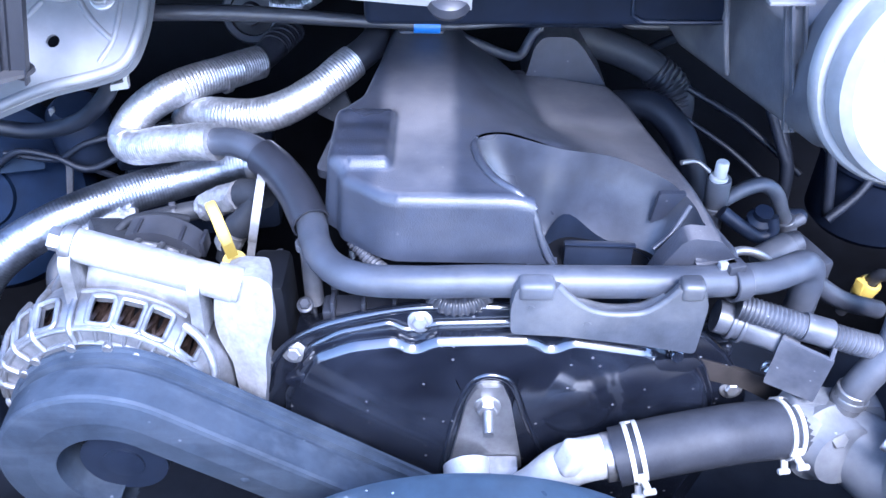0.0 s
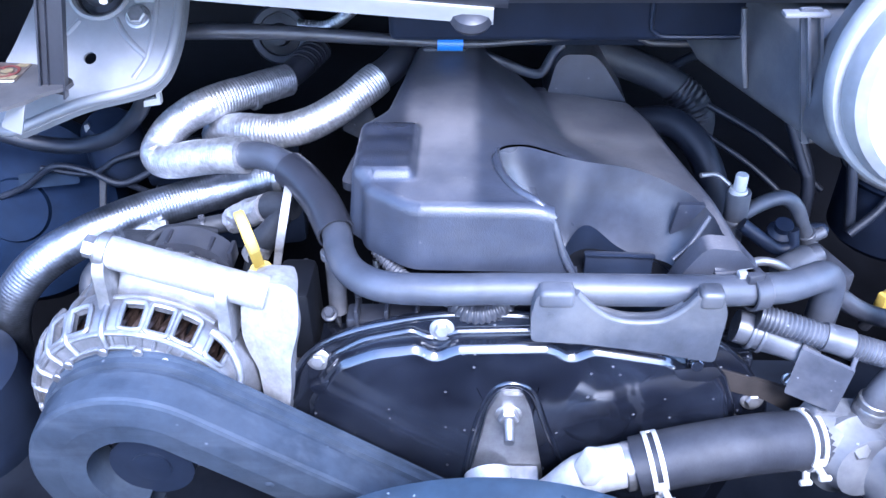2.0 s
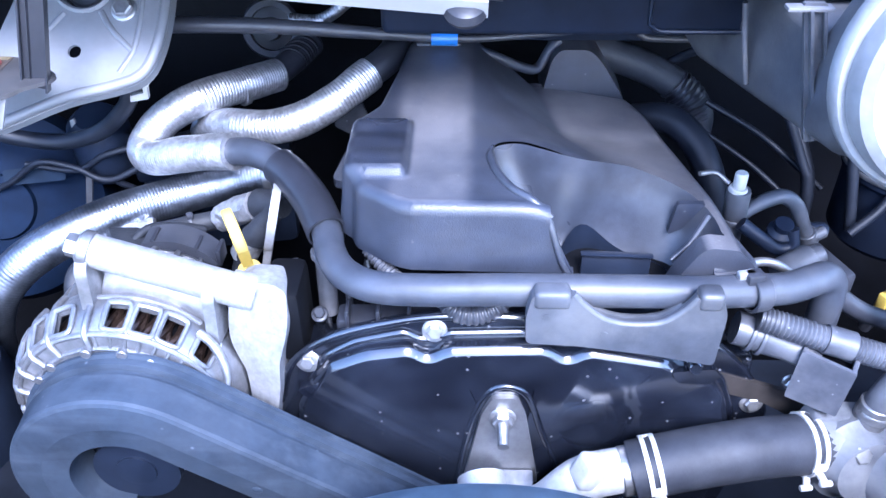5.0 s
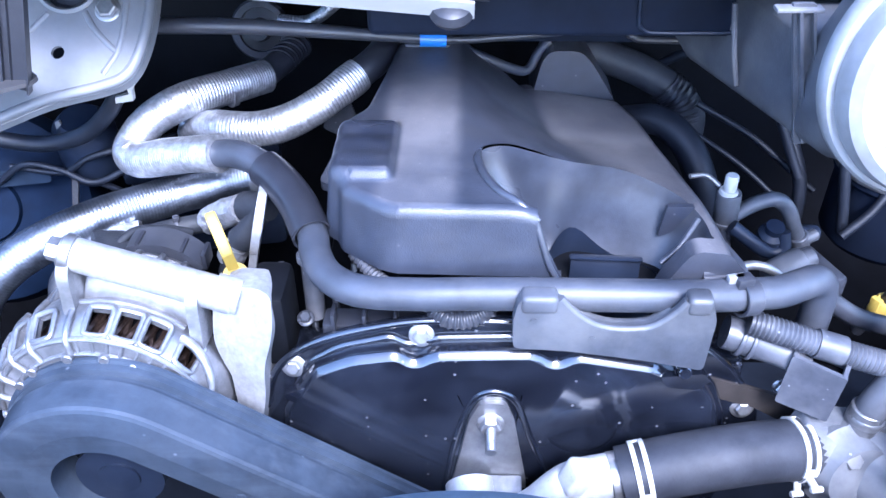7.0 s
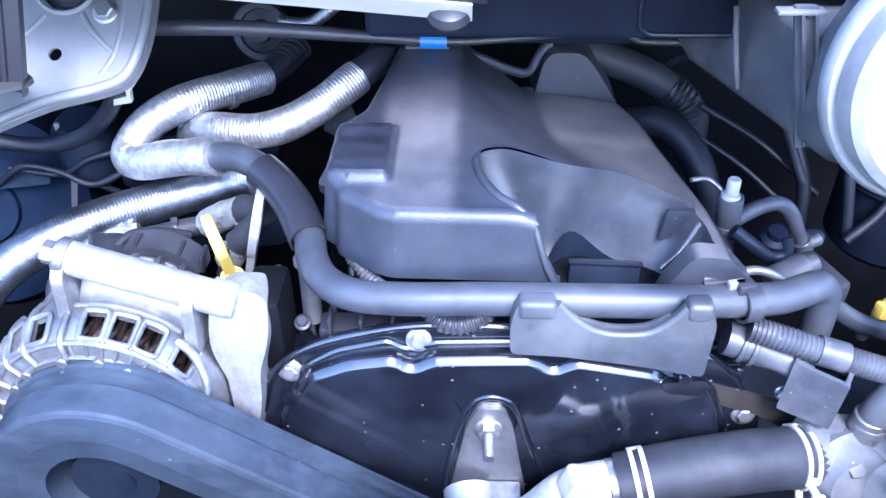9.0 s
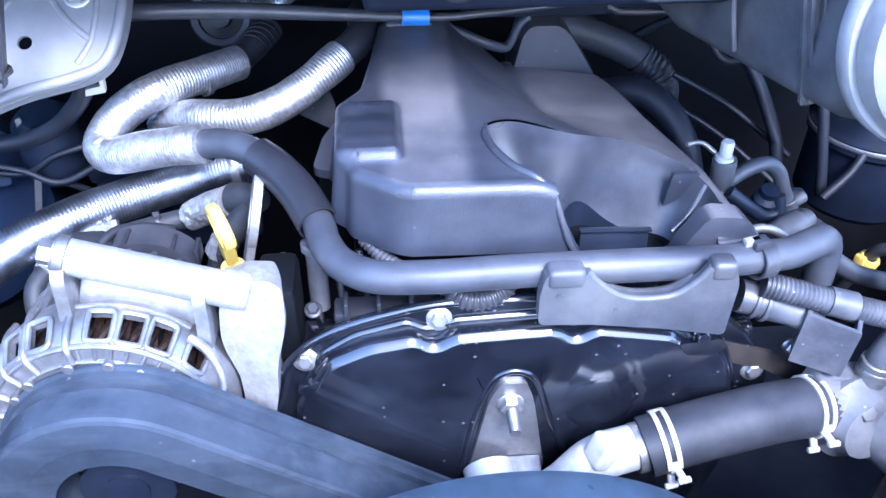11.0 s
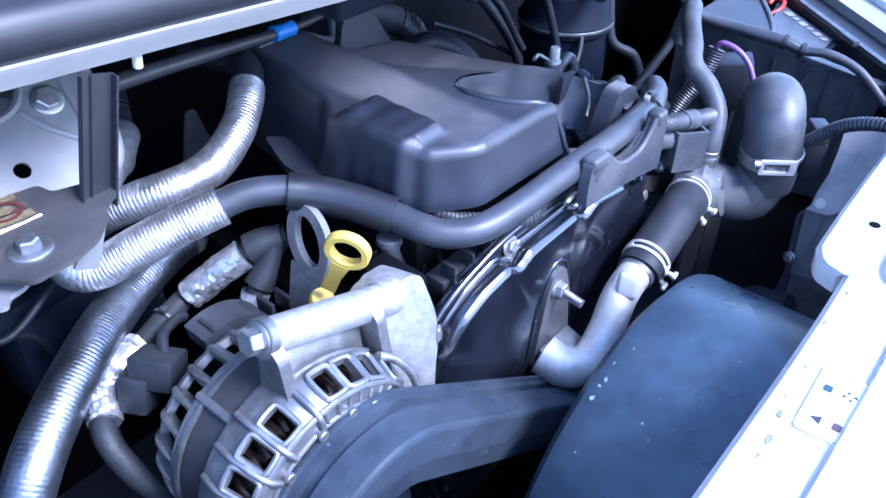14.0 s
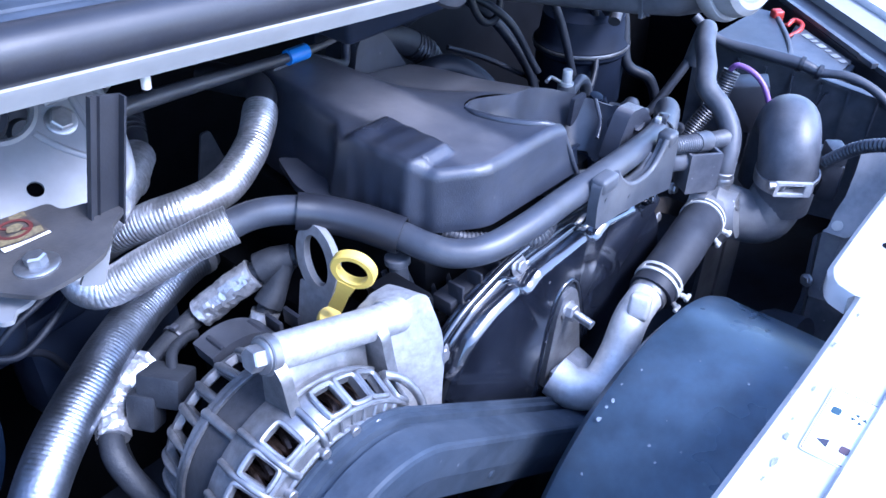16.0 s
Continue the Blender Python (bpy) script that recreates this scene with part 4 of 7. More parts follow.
# ---- belt guard and fan shroud ----
def belt_guard():
    t = thing("belt_guard", (-0.15, 0.40, 0.80), "smooth black plastic belt guard arched over the alternator pulley", "belt guard")
    c = Vector((-0.250, 0.930))
    R, r = 0.087, 0.042
    d = Vector((0.809, -0.588)).normalized()      # run of the straight arm, down to the right
    n = Vector((-d.y, d.x))
    top0 = c + n * R
    a0 = math.atan2(n.y, n.x)
    outer = []
    L = 0.30
    for k in range(10):
        outer.append(top0 + d * (L * (1 - k / 10)))
    steps = 48
    for k in range(steps + 1):
        a = a0 + (math.pi * 1.15) * k / steps
        outer.append(c + R * Vector((math.cos(a), math.sin(a))))
    hole = [c + r * Vector((math.cos(a0 + math.pi * 1.15 * (1 - k / steps)), math.sin(a0 + math.pi * 1.15 * (1 - k / steps)))) for k in range(steps + 1)]
    for k in range(1, 11):
        hole.append(c + n * r + d * (L * k / 10))
    front, back = 0.405, 0.452
    bm = bmesh.new()
    N = len(outer)
    inn = hole[::-1]
    ring_in_back = [bm.verts.new((p.x, back - 0.01, p.y)) for p in inn]
    ring_in = [bm.verts.new((p.x, front, p.y)) for p in inn]
    fold, rim, mid, groove = [], [], [], []
    for o, i in zip(outer, inn):
        dirn = (o - i).normalized()
        f1, f2, f3 = o - dirn * 0.004, o - dirn * 0.0012, o
        fold.append([bm.verts.new((f1.x, front + 0.0003, f1.y)), bm.verts.new((f2.x, front + 0.0015, f2.y)), bm.verts.new((f3.x, front + 0.004, f3.y))])
        w = i.lerp(o, 0.44)                           # a soft ridge along the front
        mid.append(bm.verts.new((w.x, front - 0.0018, w.y)))
        s1, s2 = o + dirn * 0.0015, o - dirn * 0.0035   # a groove behind the front edge
        groove.append([bm.verts.new((p.x, y, p.y)) for p, y in ((s1, back - 0.019), (s2, back - 0.0175), (s2, back - 0.011), (s1, back - 0.0095))])
        e = o + dirn * 0.002
        g = o + dirn * 0.005
        rim.append([bm.verts.new((e.x, back - 0.004, e.y)), bm.verts.new((g.x, back - 0.003, g.y)), bm.verts.new((g.x, back, g.y)), bm.verts.new((o.x - dirn.x * 0.002, back, o.y - dirn.y * 0.002)), bm.verts.new((f2.x - dirn.x * 0.004, front + 0.012, f2.y - dirn.y * 0.004))])
    chains = [[ring_in_back[k], ring_in[k], mid[k], *fold[k], *groove[k], *rim[k]] for k in range(N)]
    for a, b in zip(chains, chains[1:]):
        for k in range(len(a) - 1):
            bm.faces.new((a[k], a[k + 1], b[k + 1], b[k]))
    part("guard", bm, M_guard, t, angle=9)
    part("rivet", lathe([(0.004, 0), (0.0045, 0.001), (0.003, 0.002), (0, 0.002)], (-0.150, 0.405, 0.925), (0, -1, 0), 16), M_guard, t)
    return t


belt_guard()
pul = thing("alternator_pulley", (-0.250, 0.43, 0.886), "dark steel pulley seen through the opening of the belt guard", "pulley")
pw = part("pulley", lathe([(0, 0), (0.030, 0), (0.034, 0.003), (0.034, 0.006), (0.031, 0.008), (0.034, 0.010), (0.031, 0.012), (0.034, 0.014), (0.031, 0.016), (0.034, 0.018), (0.034, 0.024), (0, 0.024)], (-0.250, 0.448, 0.920), (0, -1, 0), 40), M_navy, pul)
part("hub", lathe([(0, 0), (0.016, 0), (0.016, 0.003), (0, 0.004)], (-0.250, 0.425, 0.920), (0, -1, 0), 24), M_navy, pw)


# places of scuffs on the shroud: angle round it, place along it, half width
SCUFFS = [(121.3, 0.354, 0.0022), (116.0, 0.353, 0.0020), (118.0, 0.3545, 0.0013), (105.8, 0.349, 0.0012), (95.2, 0.277, 0.0014), (118.2, 0.289, 0.0010), (113.7, 0.310, 0.0008), (123.1, 0.301, 0.0011),
          (95.8, 0.317, 0.0008), (111.4, 0.355, 0.0010), (120.6, 0.311, 0.0013), (83.3, 0.289, 0.0008), (133.8, 0.344, 0.0010)]


def fan_shroud():
    t = thing("fan_shroud", (0.02, 0.30, 0.60), "wide curved black plastic fan shroud below the slam panel", "fan shroud")
    bm = bmesh.new()
    cx, cz, R = 0.022, 0.800, 0.196
    rows = [(0.372, -0.020), (0.366, -0.010), (0.363, -0.003), (0.355, 0.0), (0.30, 0.001), (0.255, 0.001), (0.22, 0.001), (0.20, 0.001)]
    cols = []
    for k in range(73):
        a = radians(-40 + 260 * k / 72)
        cols.append([bm.verts.new((cx + (R + q) * math.cos(a), y, cz + (R + q) * math.sin(a))) for y, q in rows])
    for a, b in zip(cols, cols[1:]):
        for j in range(len(rows) - 1):
            bm.faces.new((a[j], a[j + 1], b[j + 1], b[j]))
    bmesh.ops.solidify(bm, geom=bm.faces[:], thickness=0.003)
    part("shroud", bm, M_shroud, t, angle=45)
    bead = [(cx + (R + 0.0035) * math.cos(radians(a)), 0.236, cz + (R + 0.0035) * math.sin(radians(a))) for a in range(20, 165, 8)]
    part("rim_bead", tube(bead, 0.0032, 10, 0.008), M_shroud, t, "raised bead round the shroud")
    rnd = random.Random(5)
    for a, y, w in SCUFFS:
        q = radians(a)
        nrm = Vector((math.cos(q), 0, math.sin(q)))
        e = Vector((-math.sin(q), 0, math.cos(q)))
        mm = Matrix(((e.x, 0, nrm.x, cx + nrm.x * (R + 0.0013)), (0, 1, 0, y), (e.z, 0, nrm.z, cz + nrm.z * (R + 0.0013)), (0, 0, 0, 1)))
        part("scuff", slab([(w * (0.7 + 0.6 * rnd.random()) * math.cos(k * 0.9), w * (0.5 + 0.6 * rnd.random()) * math.sin(k * 0.9)) for k in range(7)], 0.0004, mm, 0), M_scuff, t, "pale scuff mark")
    return t


fan_shroud()


# ---- long hose with foil-wrapped loop ----
H1 = [(-0.189, 0.800, 1.078), (-0.217, 0.765, 1.083), (-0.249, 0.735, 1.085), (-0.282, 0.721, 1.071), (-0.300, 0.710, 1.053), (-0.301, 0.696, 1.047), (-0.288, 0.684, 1.047), (-0.255, 0.668, 1.061), (-0.222, 0.653, 1.073), (-0.198, 0.642, 1.080)]
H2 = [(-0.202, 0.644, 1.079), (-0.181, 0.635, 1.084), (-0.160, 0.622, 1.084), (-0.142, 0.606, 1.081), (-0.120, 0.577, 1.073), (-0.104, 0.545, 1.066), (-0.098, 0.522, 1.063), (-0.086, 0.502, 1.059), (-0.062, 0.486, 1.059), (-0.022, 0.479, 1.062),
      (0.03, 0.477, 1.065), (0.08, 0.476, 1.066), (0.13, 0.477, 1.065), (0.18, 0.482, 1.061), (0.215, 0.489, 1.057), (0.245, 0.497, 1.053), (0.266, 0.507, 1.052), (0.281, 0.517, 1.048), (0.290, 0.522, 1.036), (0.292, 0.522, 1.010), (0.290, 0.520, 0.97)]
hose = thing("heater_hose", (-0.05, 0.55, 1.03), "long black rubber heater hose partly wrapped in corrugated foil", "hose")
part("hose", tube(H2, 0.0122, 24), M_rubber, hose)
part("foil_sleeve", tube(H1, 0.0165, 28, corr=0.00015, pitch=0.0030, wob=0.0008, crumple=0.0002), M_foil, hose, "corrugated aluminium foil sleeve")
part("collar", tube([(-0.2165, 0.7655, 1.081), (-0.2205, 0.7615, 1.081)], 0.0178, 28, 0.002), M_foil, hose, "foil joint collar")
part("rubber_end", tube([(-0.192, 0.797, 1.078), (-0.178, 0.825, 1.082), (-0.165, 0.850, 1.088)], [0.0135, 0.0140, 0.0135], 24), M_sleeve, hose, "black rubber end with rings")
for k in range(5):
    q = 0.35 + 0.13 * k
    part("ring", tube([(-0.178 + 0.013 * (q - 0.35) / 0.5, 0.825 + 0.025 * (q - 0.35) / 0.5, 1.082 + 0.006 * (q - 0.35) / 0.5), (-0.1775 + 0.013 * (q - 0.35) / 0.5, 0.828 + 0.025 * (q - 0.35) / 0.5, 1.0826 + 0.006 * (q - 0.35) / 0.5)], 0.0155, 20, 0.001), M_sleeve, hose)
part("outer_sleeve", tube([(-0.153, 0.615, 1.083), (-0.137, 0.600, 1.079), (-0.119, 0.575, 1.073), (-0.1035, 0.543, 1.066)], 0.0158, 28, wall=0.0016), M_sleeve, hose, "slipped-on black rubber sleeve")
part("clip", join(ring_band((0.219, 0.488, 1.056), (0.95, 0.28, -0.05), 0.0124, 0.013, 0.0022), block((0.214, 0.487, 1.071), (0.013, 0.010, 0.009), (0, 0, 15), 0.001)), M_plastic, hose, "black plastic hose clip with a pale tab")
part("clip_tab", block((0.2085, 0.488, 1.0725), (0.013, 0.006, 0.006), (0, 0, 12), 0.001), M_alu_rough, hose, "pale tab")

# second foil hose
h3 = thing("foil_hose", (-0.15, 0.73, 1.05), "foil-wrapped hose curving up to a black rubber elbow", "hose", "foil hoses")
part("foil_sleeve", tube([(-0.266, 0.772, 1.024), (-0.250, 0.744, 1.048), (-0.225, 0.720, 1.063), (-0.2035, 0.708, 1.068), (-0.180, 0.704, 1.070), (-0.160, 0.704, 1.074), (-0.141, 0.709, 1.080), (-0.120, 0.717, 1.090), (-0.1025, 0.729, 1.099), (-0.0857, 0.7445, 1.107)], 0.0160, 28, corr=0.00032, pitch=0.0032, wob=0.0008, crumple=0.0002), M_foil, h3, "corrugated aluminium foil sleeve")
part("rubber_end", tube([(-0.088, 0.743, 1.106), (-0.074, 0.757, 1.112), (-0.066, 0.780, 1.113), (-0.066, 0.81, 1.108), (-0.068, 0.86, 1.10)], 0.0145, 24), M_sleeve, h3, "black rubber elbow")
h5 = thing("foil_hose", (-0.3, 0.72, 0.7), "thick silver foil hose running down beside the alternator", "hose", "foil hoses")
part("foil_sleeve", tube([(-0.185, 0.720, 1.010), (-0.225, 0.712, 1.005), (-0.273, 0.694, 1.0), (-0.335, 0.652, 1.000), (-0.383, 0.622, 0.988), (-0.415, 0.602, 0.968), (-0.44, 0.592, 0.93), (-0.455, 0.59, 0.86), (-0.46, 0.59, 0.75)], 0.0192, 28, corr=0.00012, pitch=0.0032, wob=0.0006), M_foil_dull, h5)
part("clamp", ring_band((-0.192, 0.719, 1.009), (1, 0.1, 0.1), 0.0198, 0.008, 0.0012), M_steel, h5)

# saddle bracket that carries the hose
sad = thing("hose_saddle", (0.12, 0.46, 1.02), "black moulded plastic saddle bracket under the hose", "bracket")
so = [(0.050, 1.034), (0.049, 1.060), (0.052, 1.077), (0.058, 1.081), (0.078, 1.080), (0.087, 1.070), (0.102, 1.057), (0.122, 1.051), (0.145, 1.053), (0.160, 1.065), (0.168, 1.078), (0.184, 1.078), (0.189, 1.062), (0.188, 1.014), (0.141, 1.024), (0.087, 1.032)]
part("body", slab(rounded(so, 0.005), 0.010, facing(0.464), 0.0025, 3), M_duct, sad)
part("saddle_lip", tube([(0.080, 0.457, 1.079), (0.089, 0.457, 1.068), (0.104, 0.457, 1.056), (0.122, 0.457, 1.051), (0.145, 0.457, 1.053), (0.160, 0.457, 1.065), (0.168, 0.457, 1.077)], 0.0032, 10), M_duct, sad)
for hx, hw in ((0.0665, 0.026), (0.176, 0.0175)):
    part("horn", block((hx, 0.4600, 1.0745), (hw, 0.016, 0.015), (0, 0, 0), 0.004, 3), M_duct, sad)
part("cradle", tube([(0.088, 0.468, 1.064), (0.102, 0.468, 1.052), (0.122, 0.468, 1.046), (0.146, 0.468, 1.048), (0.162, 0.468, 1.060)], 0.0045, 10), M_duct, sad)
for p in ((0.063, 0.454, 1.060), (0.105, 0.454, 1.044)):
    part("rivet", lathe([(0.0026, 0), (0.0026, 0.0006), (0, 0.0008)], p, (0, -1, 0), 12), M_duct, sad)

# bonnet stay rod with blue tape
st = thing("bonnet_stay", (-0.05, 0.77, 1.10), "black bonnet stay rod with a strip of blue tape", "stay rod")
part("rod", tube([(-0.345, 0.752, 1.150), (-0.19, 0.762, 1.146), (-0.016, 0.772, 1.1305), (0.05, 0.778, 1.130), (0.125, 0.785, 1.134)], [0.0078, 0.0078, 0.0065, 0.0038, 0.0028], 16), M_plastic, st)
part("tape", tube([(-0.029, 0.7713, 1.1314), (-0.004, 0.7728, 1.1303)], 0.0078, 16, 0.003), M_blue, st, "blue tape")


# ---- alternator ----
def alternator():
    cx, cz = -0.26, 0.955
    C = Vector((cx, 0, cz))
    t = thing("alternator", (cx, 0.51, cz - 0.087), "cast aluminium alternator with ribbed housing and copper windings", "alternator")

    def turned(profile, name, material, label="", seg=64):
        # profile of (radius, y); the axis runs towards the front
        return part(name, lathe([(r, -y) for r, y in profile], (cx, 0, cz), (0, -1, 0), seg, False), material, t, label)

    turned([(0.074, 0.536), (0.0795, 0.536), (0.0805, 0.533), (0.0805, 0.506), (0.0795, 0.502), (0.074, 0.502), (0.074, 0.536)], "stator", M_stator, "dark grey laminated stator ring")
    turned([(0.0, 0.456), (0.050, 0.456), (0.058, 0.460), (0.064, 0.467), (0.069, 0.500), (0.0, 0.500)], "rotor", M_dark, "dark rotor inside")
    turned([(0.0, 0.576), (0.056, 0.576), (0.062, 0.568), (0.064, 0.545), (0.0, 0.545)], "rear_core", M_dark)
    # winding bundles
    for k in range(44):
        a = 2 * math.pi * (k + 0.5) / 44
        d = Vector((math.cos(a), 0, math.sin(a)))
        e = Vector((-math.sin(a), 0, math.cos(a)))
        j = 0.002 * math.sin(k * 2.3)
        pts = [C + d * 0.071 + e * (-0.005 + j) + Vector((0, 0.499, 0)), C + d * 0.0735 + e * -0.002 + Vector((0, 0.478, 0)), C + d * 0.0700 + e * 0.003 + Vector((0, 0.470, 0)), C + d * 0.072 + e * (0.007 + j) + Vector((0, 0.496, 0))]
        part("winding", tube([tuple(p) for p in pts], 0.0032, 7, 0.004), M_copper, t, "varnished copper winding")

    def windowed(profile, centres, half, open_rows, thick):
        """A turned shell with windows at the given angles."""
        n = 180
        bm = bmesh.new()
        rows = []
        for r, y in profile:
            rows.append([bm.verts.new((cx + r * math.cos(2 * math.pi * q / n), y, cz + r * math.sin(2 * math.pi * q / n))) for q in range(n)])
        for j in range(len(rows) - 1):
            for q in range(n):
                if j in open_rows and any(abs((2 * q + 1 - w + 180) % 360 - 180) < half for w in centres):
                    continue
                bm.faces.new((rows[j][q], rows[j][(q + 1) % n], rows[j + 1][(q + 1) % n], rows[j + 1][q]))
        bmesh.ops.recalc_face_normals(bm, faces=bm.faces[:])
        bmesh.ops.solidify(bm, geom=bm.faces[:], thickness=thick)
        return bm

    WIN = (187, 172, 157, 142, 127, 112, 84, 70.5, 57, 38)
    front = part("front_housing", windowed([(0.0860, 0.503), (0.0885, 0.4955), (0.0905, 0.4840), (0.0905, 0.4790), (0.0835, 0.4575), (0.0815, 0.4555), (0.0760, 0.4545), (0.0640, 0.4535), (0.0600, 0.4532), (0.0550, 0.4530)], WIN, 5.4, (3,), 0.005), M_alu, t, "front housing with windows", 30)
    part("rear_housing", windowed([(0.0815, 0.531), (0.0825, 0.5335), (0.0825, 0.540), (0.0800, 0.5425), (0.0755, 0.5640), (0.0720, 0.5700), (0.0660, 0.5730), (0.0550, 0.5740)], [15 * k + 4 for k in range(24)], 4.6, (3,), 0.006), M_alu, t, "rear housing with slots", 30)
    for k in range(24):
        a = radians(15 * k + 4 + 7.5)
        d = Vector((math.cos(a), 0, math.sin(a)))
        bar = [C + d * r + Vector((0, y, 0)) for r, y in ((0.0805, 0.540), (0.0800, 0.548), (0.0775, 0.559), (0.0740, 0.567), (0.0680, 0.5725))]
        part("rear_bar", tube([tuple(p) for p in bar], [0.0020, 0.0029, 0.0031, 0.0029, 0.0020], 10, 0.003), M_alu, t)
    part("rear_lip", lathe([(0.0810, -0.5345), (0.0838, -0.5345), (0.0842, -0.5325), (0.0838, -0.5305), (0.0810, -0.5305), (0.0810, -0.5345)], (cx, 0, cz), (0, -1, 0), 72, False), M_alu, t, "bright machined lip")

    def on_cone(a, f):
        r, y = 0.0918 + (0.0845 - 0.0918) * f, 0.4790 + (0.4570 - 0.4790) * f
        return (cx + r * math.cos(radians(a)), y, cz + r * math.sin(radians(a)))

    for w in WIN:
        rim = [on_cone(w - 5.7, 0.15), on_cone(w - 5.7, 0.85), on_cone(w - 4.3, 1.0), on_cone(w + 4.3, 1.0), on_cone(w + 5.7, 0.85), on_cone(w + 5.7, 0.15), on_cone(w + 4.3, 0.0), on_cone(w - 4.3, 0.0), on_cone(w - 5.7, 0.15)]
        part("window_rim", tube(rim, 0.0023, 8, 0.002), M_alu, front)
    for a in (101, 78, 60, 130, 146):
        p = C + Vector((math.cos(radians(a)), 0, math.sin(radians(a)))) * 0.0675
        part("stud", rod(p + Vector((0, 0.458, 0)), p + Vector((0, 0.4480, 0)), 0.0042, 14), M_alu, front)
    for r, y, a0, a1, w in ((0.0915, 0.4850, 46, 98, 0.0022), (0.0815, 0.4550, 24, 176, 0.0022), (0.0690, 0.4530, 24, 176, 0.0018)):
        ridge = [(cx + r * math.cos(radians(a0 + (a1 - a0) * k / 12)), y, cz + r * math.sin(radians(a0 + (a1 - a0) * k / 12))) for k in range(13)]
        part("ridge", tube(ridge, w, 8, 0.005), M_alu, front)
    for a in (94, 85.5, 77.5, 69.5, 61, 53, 45):         # short ribs below the windows
        p = [C + Vector((math.cos(radians(a)), 0, math.sin(radians(a)))) * r + Vector((0, y, 0)) for r, y in ((0.0815, 0.4550), (0.0690, 0.4530))]
        part("front_rib", tube([tuple(q) for q in p], 0.0016, 8), M_alu, front)
    for a in (98, 119.5, 134.5, 149.5, 164.5):                     # fins that run over the front shoulder
        p = [C + Vector((math.cos(radians(a)), 0, math.sin(radians(a)))) * r + Vector((0, y, 0)) for r, y in ((0.0895, 0.499), (0.0915, 0.482), (0.0845, 0.456), (0.070, 0.452))]
        part("fin", tube([tuple(q) for q in p], 0.0026, 10), M_alu, t)
    for a in (124,):
        d = Vector((math.cos(radians(a)), 0, math.sin(radians(a))))
        p = C + d * 0.0825
        part("through_bolt", rod(p + Vector((0, 0.540, 0)), p + Vector((0, 0.498, 0)), 0.0035, 12), M_steel, t)
    # mounting boss across the top, its ears and bolt
    b0, b1 = Vector((-0.274, 0.499, 1.081)), Vector((-0.158, 0.496, 1.042))
    part("boss", rod(b0, b1, 0.0128, 32, 0.0132), M_alu_rough, t, "long smooth mounting boss")
    part("boss_collar", rod(b0 + (b0 - b1).normalized() * 0.004, b0 + (b1 - b0).normalized() * 0.004, 0.0142, 32), M_alu, t)
    bolt(t, tuple(b0 + (b0 - b1).normalized() * 0.004), b0 - b1, 0.0092, 0.010, 0.012)
    ear = rounded([(-0.018, 0.006), (0.014, 0.0), (0.011, 0.045), (0.0, 0.056), (-0.010, 0.048), (-0.013, 0.028)], 0.006)
    for x, zz, h in ((-0.275, 1.024, 1.05), (-0.186, 1.003, 0.98)):
        m = Matrix(((0, 0, 1, x - 0.004), (1, 0, 0, 0.490), (0, 1, 0, zz), (0, 0, 0, 1)))
        part("ear", slab([(a, b * h) for a, b in ear], 0.009, m, 0.002), M_alu, t)
    part("web", block((-0.230, 0.500, 1.041), (0.082, 0.008, 0.034), (-24, 16, 0), 0.003), M_alu, t)
    loop = [C + Vector((math.cos(radians(q)), 0, math.sin(radians(q)))) * r + Vector((0, y, 0)) for q, r, y in ((46, 0.0930, 0.474), (37, 0.0960, 0.468), (27, 0.0950, 0.460), (19, 0.0900, 0.454), (22, 0.0800, 0.451), (32, 0.0740, 0.450))]
    part("loop", tube([tuple(q) for q in loop], 0.0036, 12), M_alu, t, "rounded casting loop")
    # black rear cover and plug
    arc = [(0.056, q) for q in range(44, 101, 4)] + [(0.071 + 0.004 * math.sin(radians((q - 44) * 3.2)), q) for q in range(100, 43, -4)]
    part("rear_cover", slab([(cx + r * math.cos(radians(q)), cz + r * math.sin(radians(q))) for r, q in arc], 0.026, facing(0.604), 0.008, 4), M_plastic, t, "black plastic rear cover", 60)
    ft = [block((-0.262 + 0.018 * k, 0.588, 1.022 - 0.004 * k), (0.004, 0.020, 0.016), (0, 0, 0), 0.001) for k in range(5)]
    for f in ft:
        part("rear_fin", f, M_sleeve, t)
    plug = join(block((-0.300, 0.605, 1.000), (0.030, 0.036, 0.026), (0, 20, 30), 0.003), block((-0.318, 0.610, 0.985), (0.020, 0.024, 0.030), (0, 20, 30), 0.003))
    part("plug", plug, M_tape, t, "black wiring plug")
    return t


alternator()


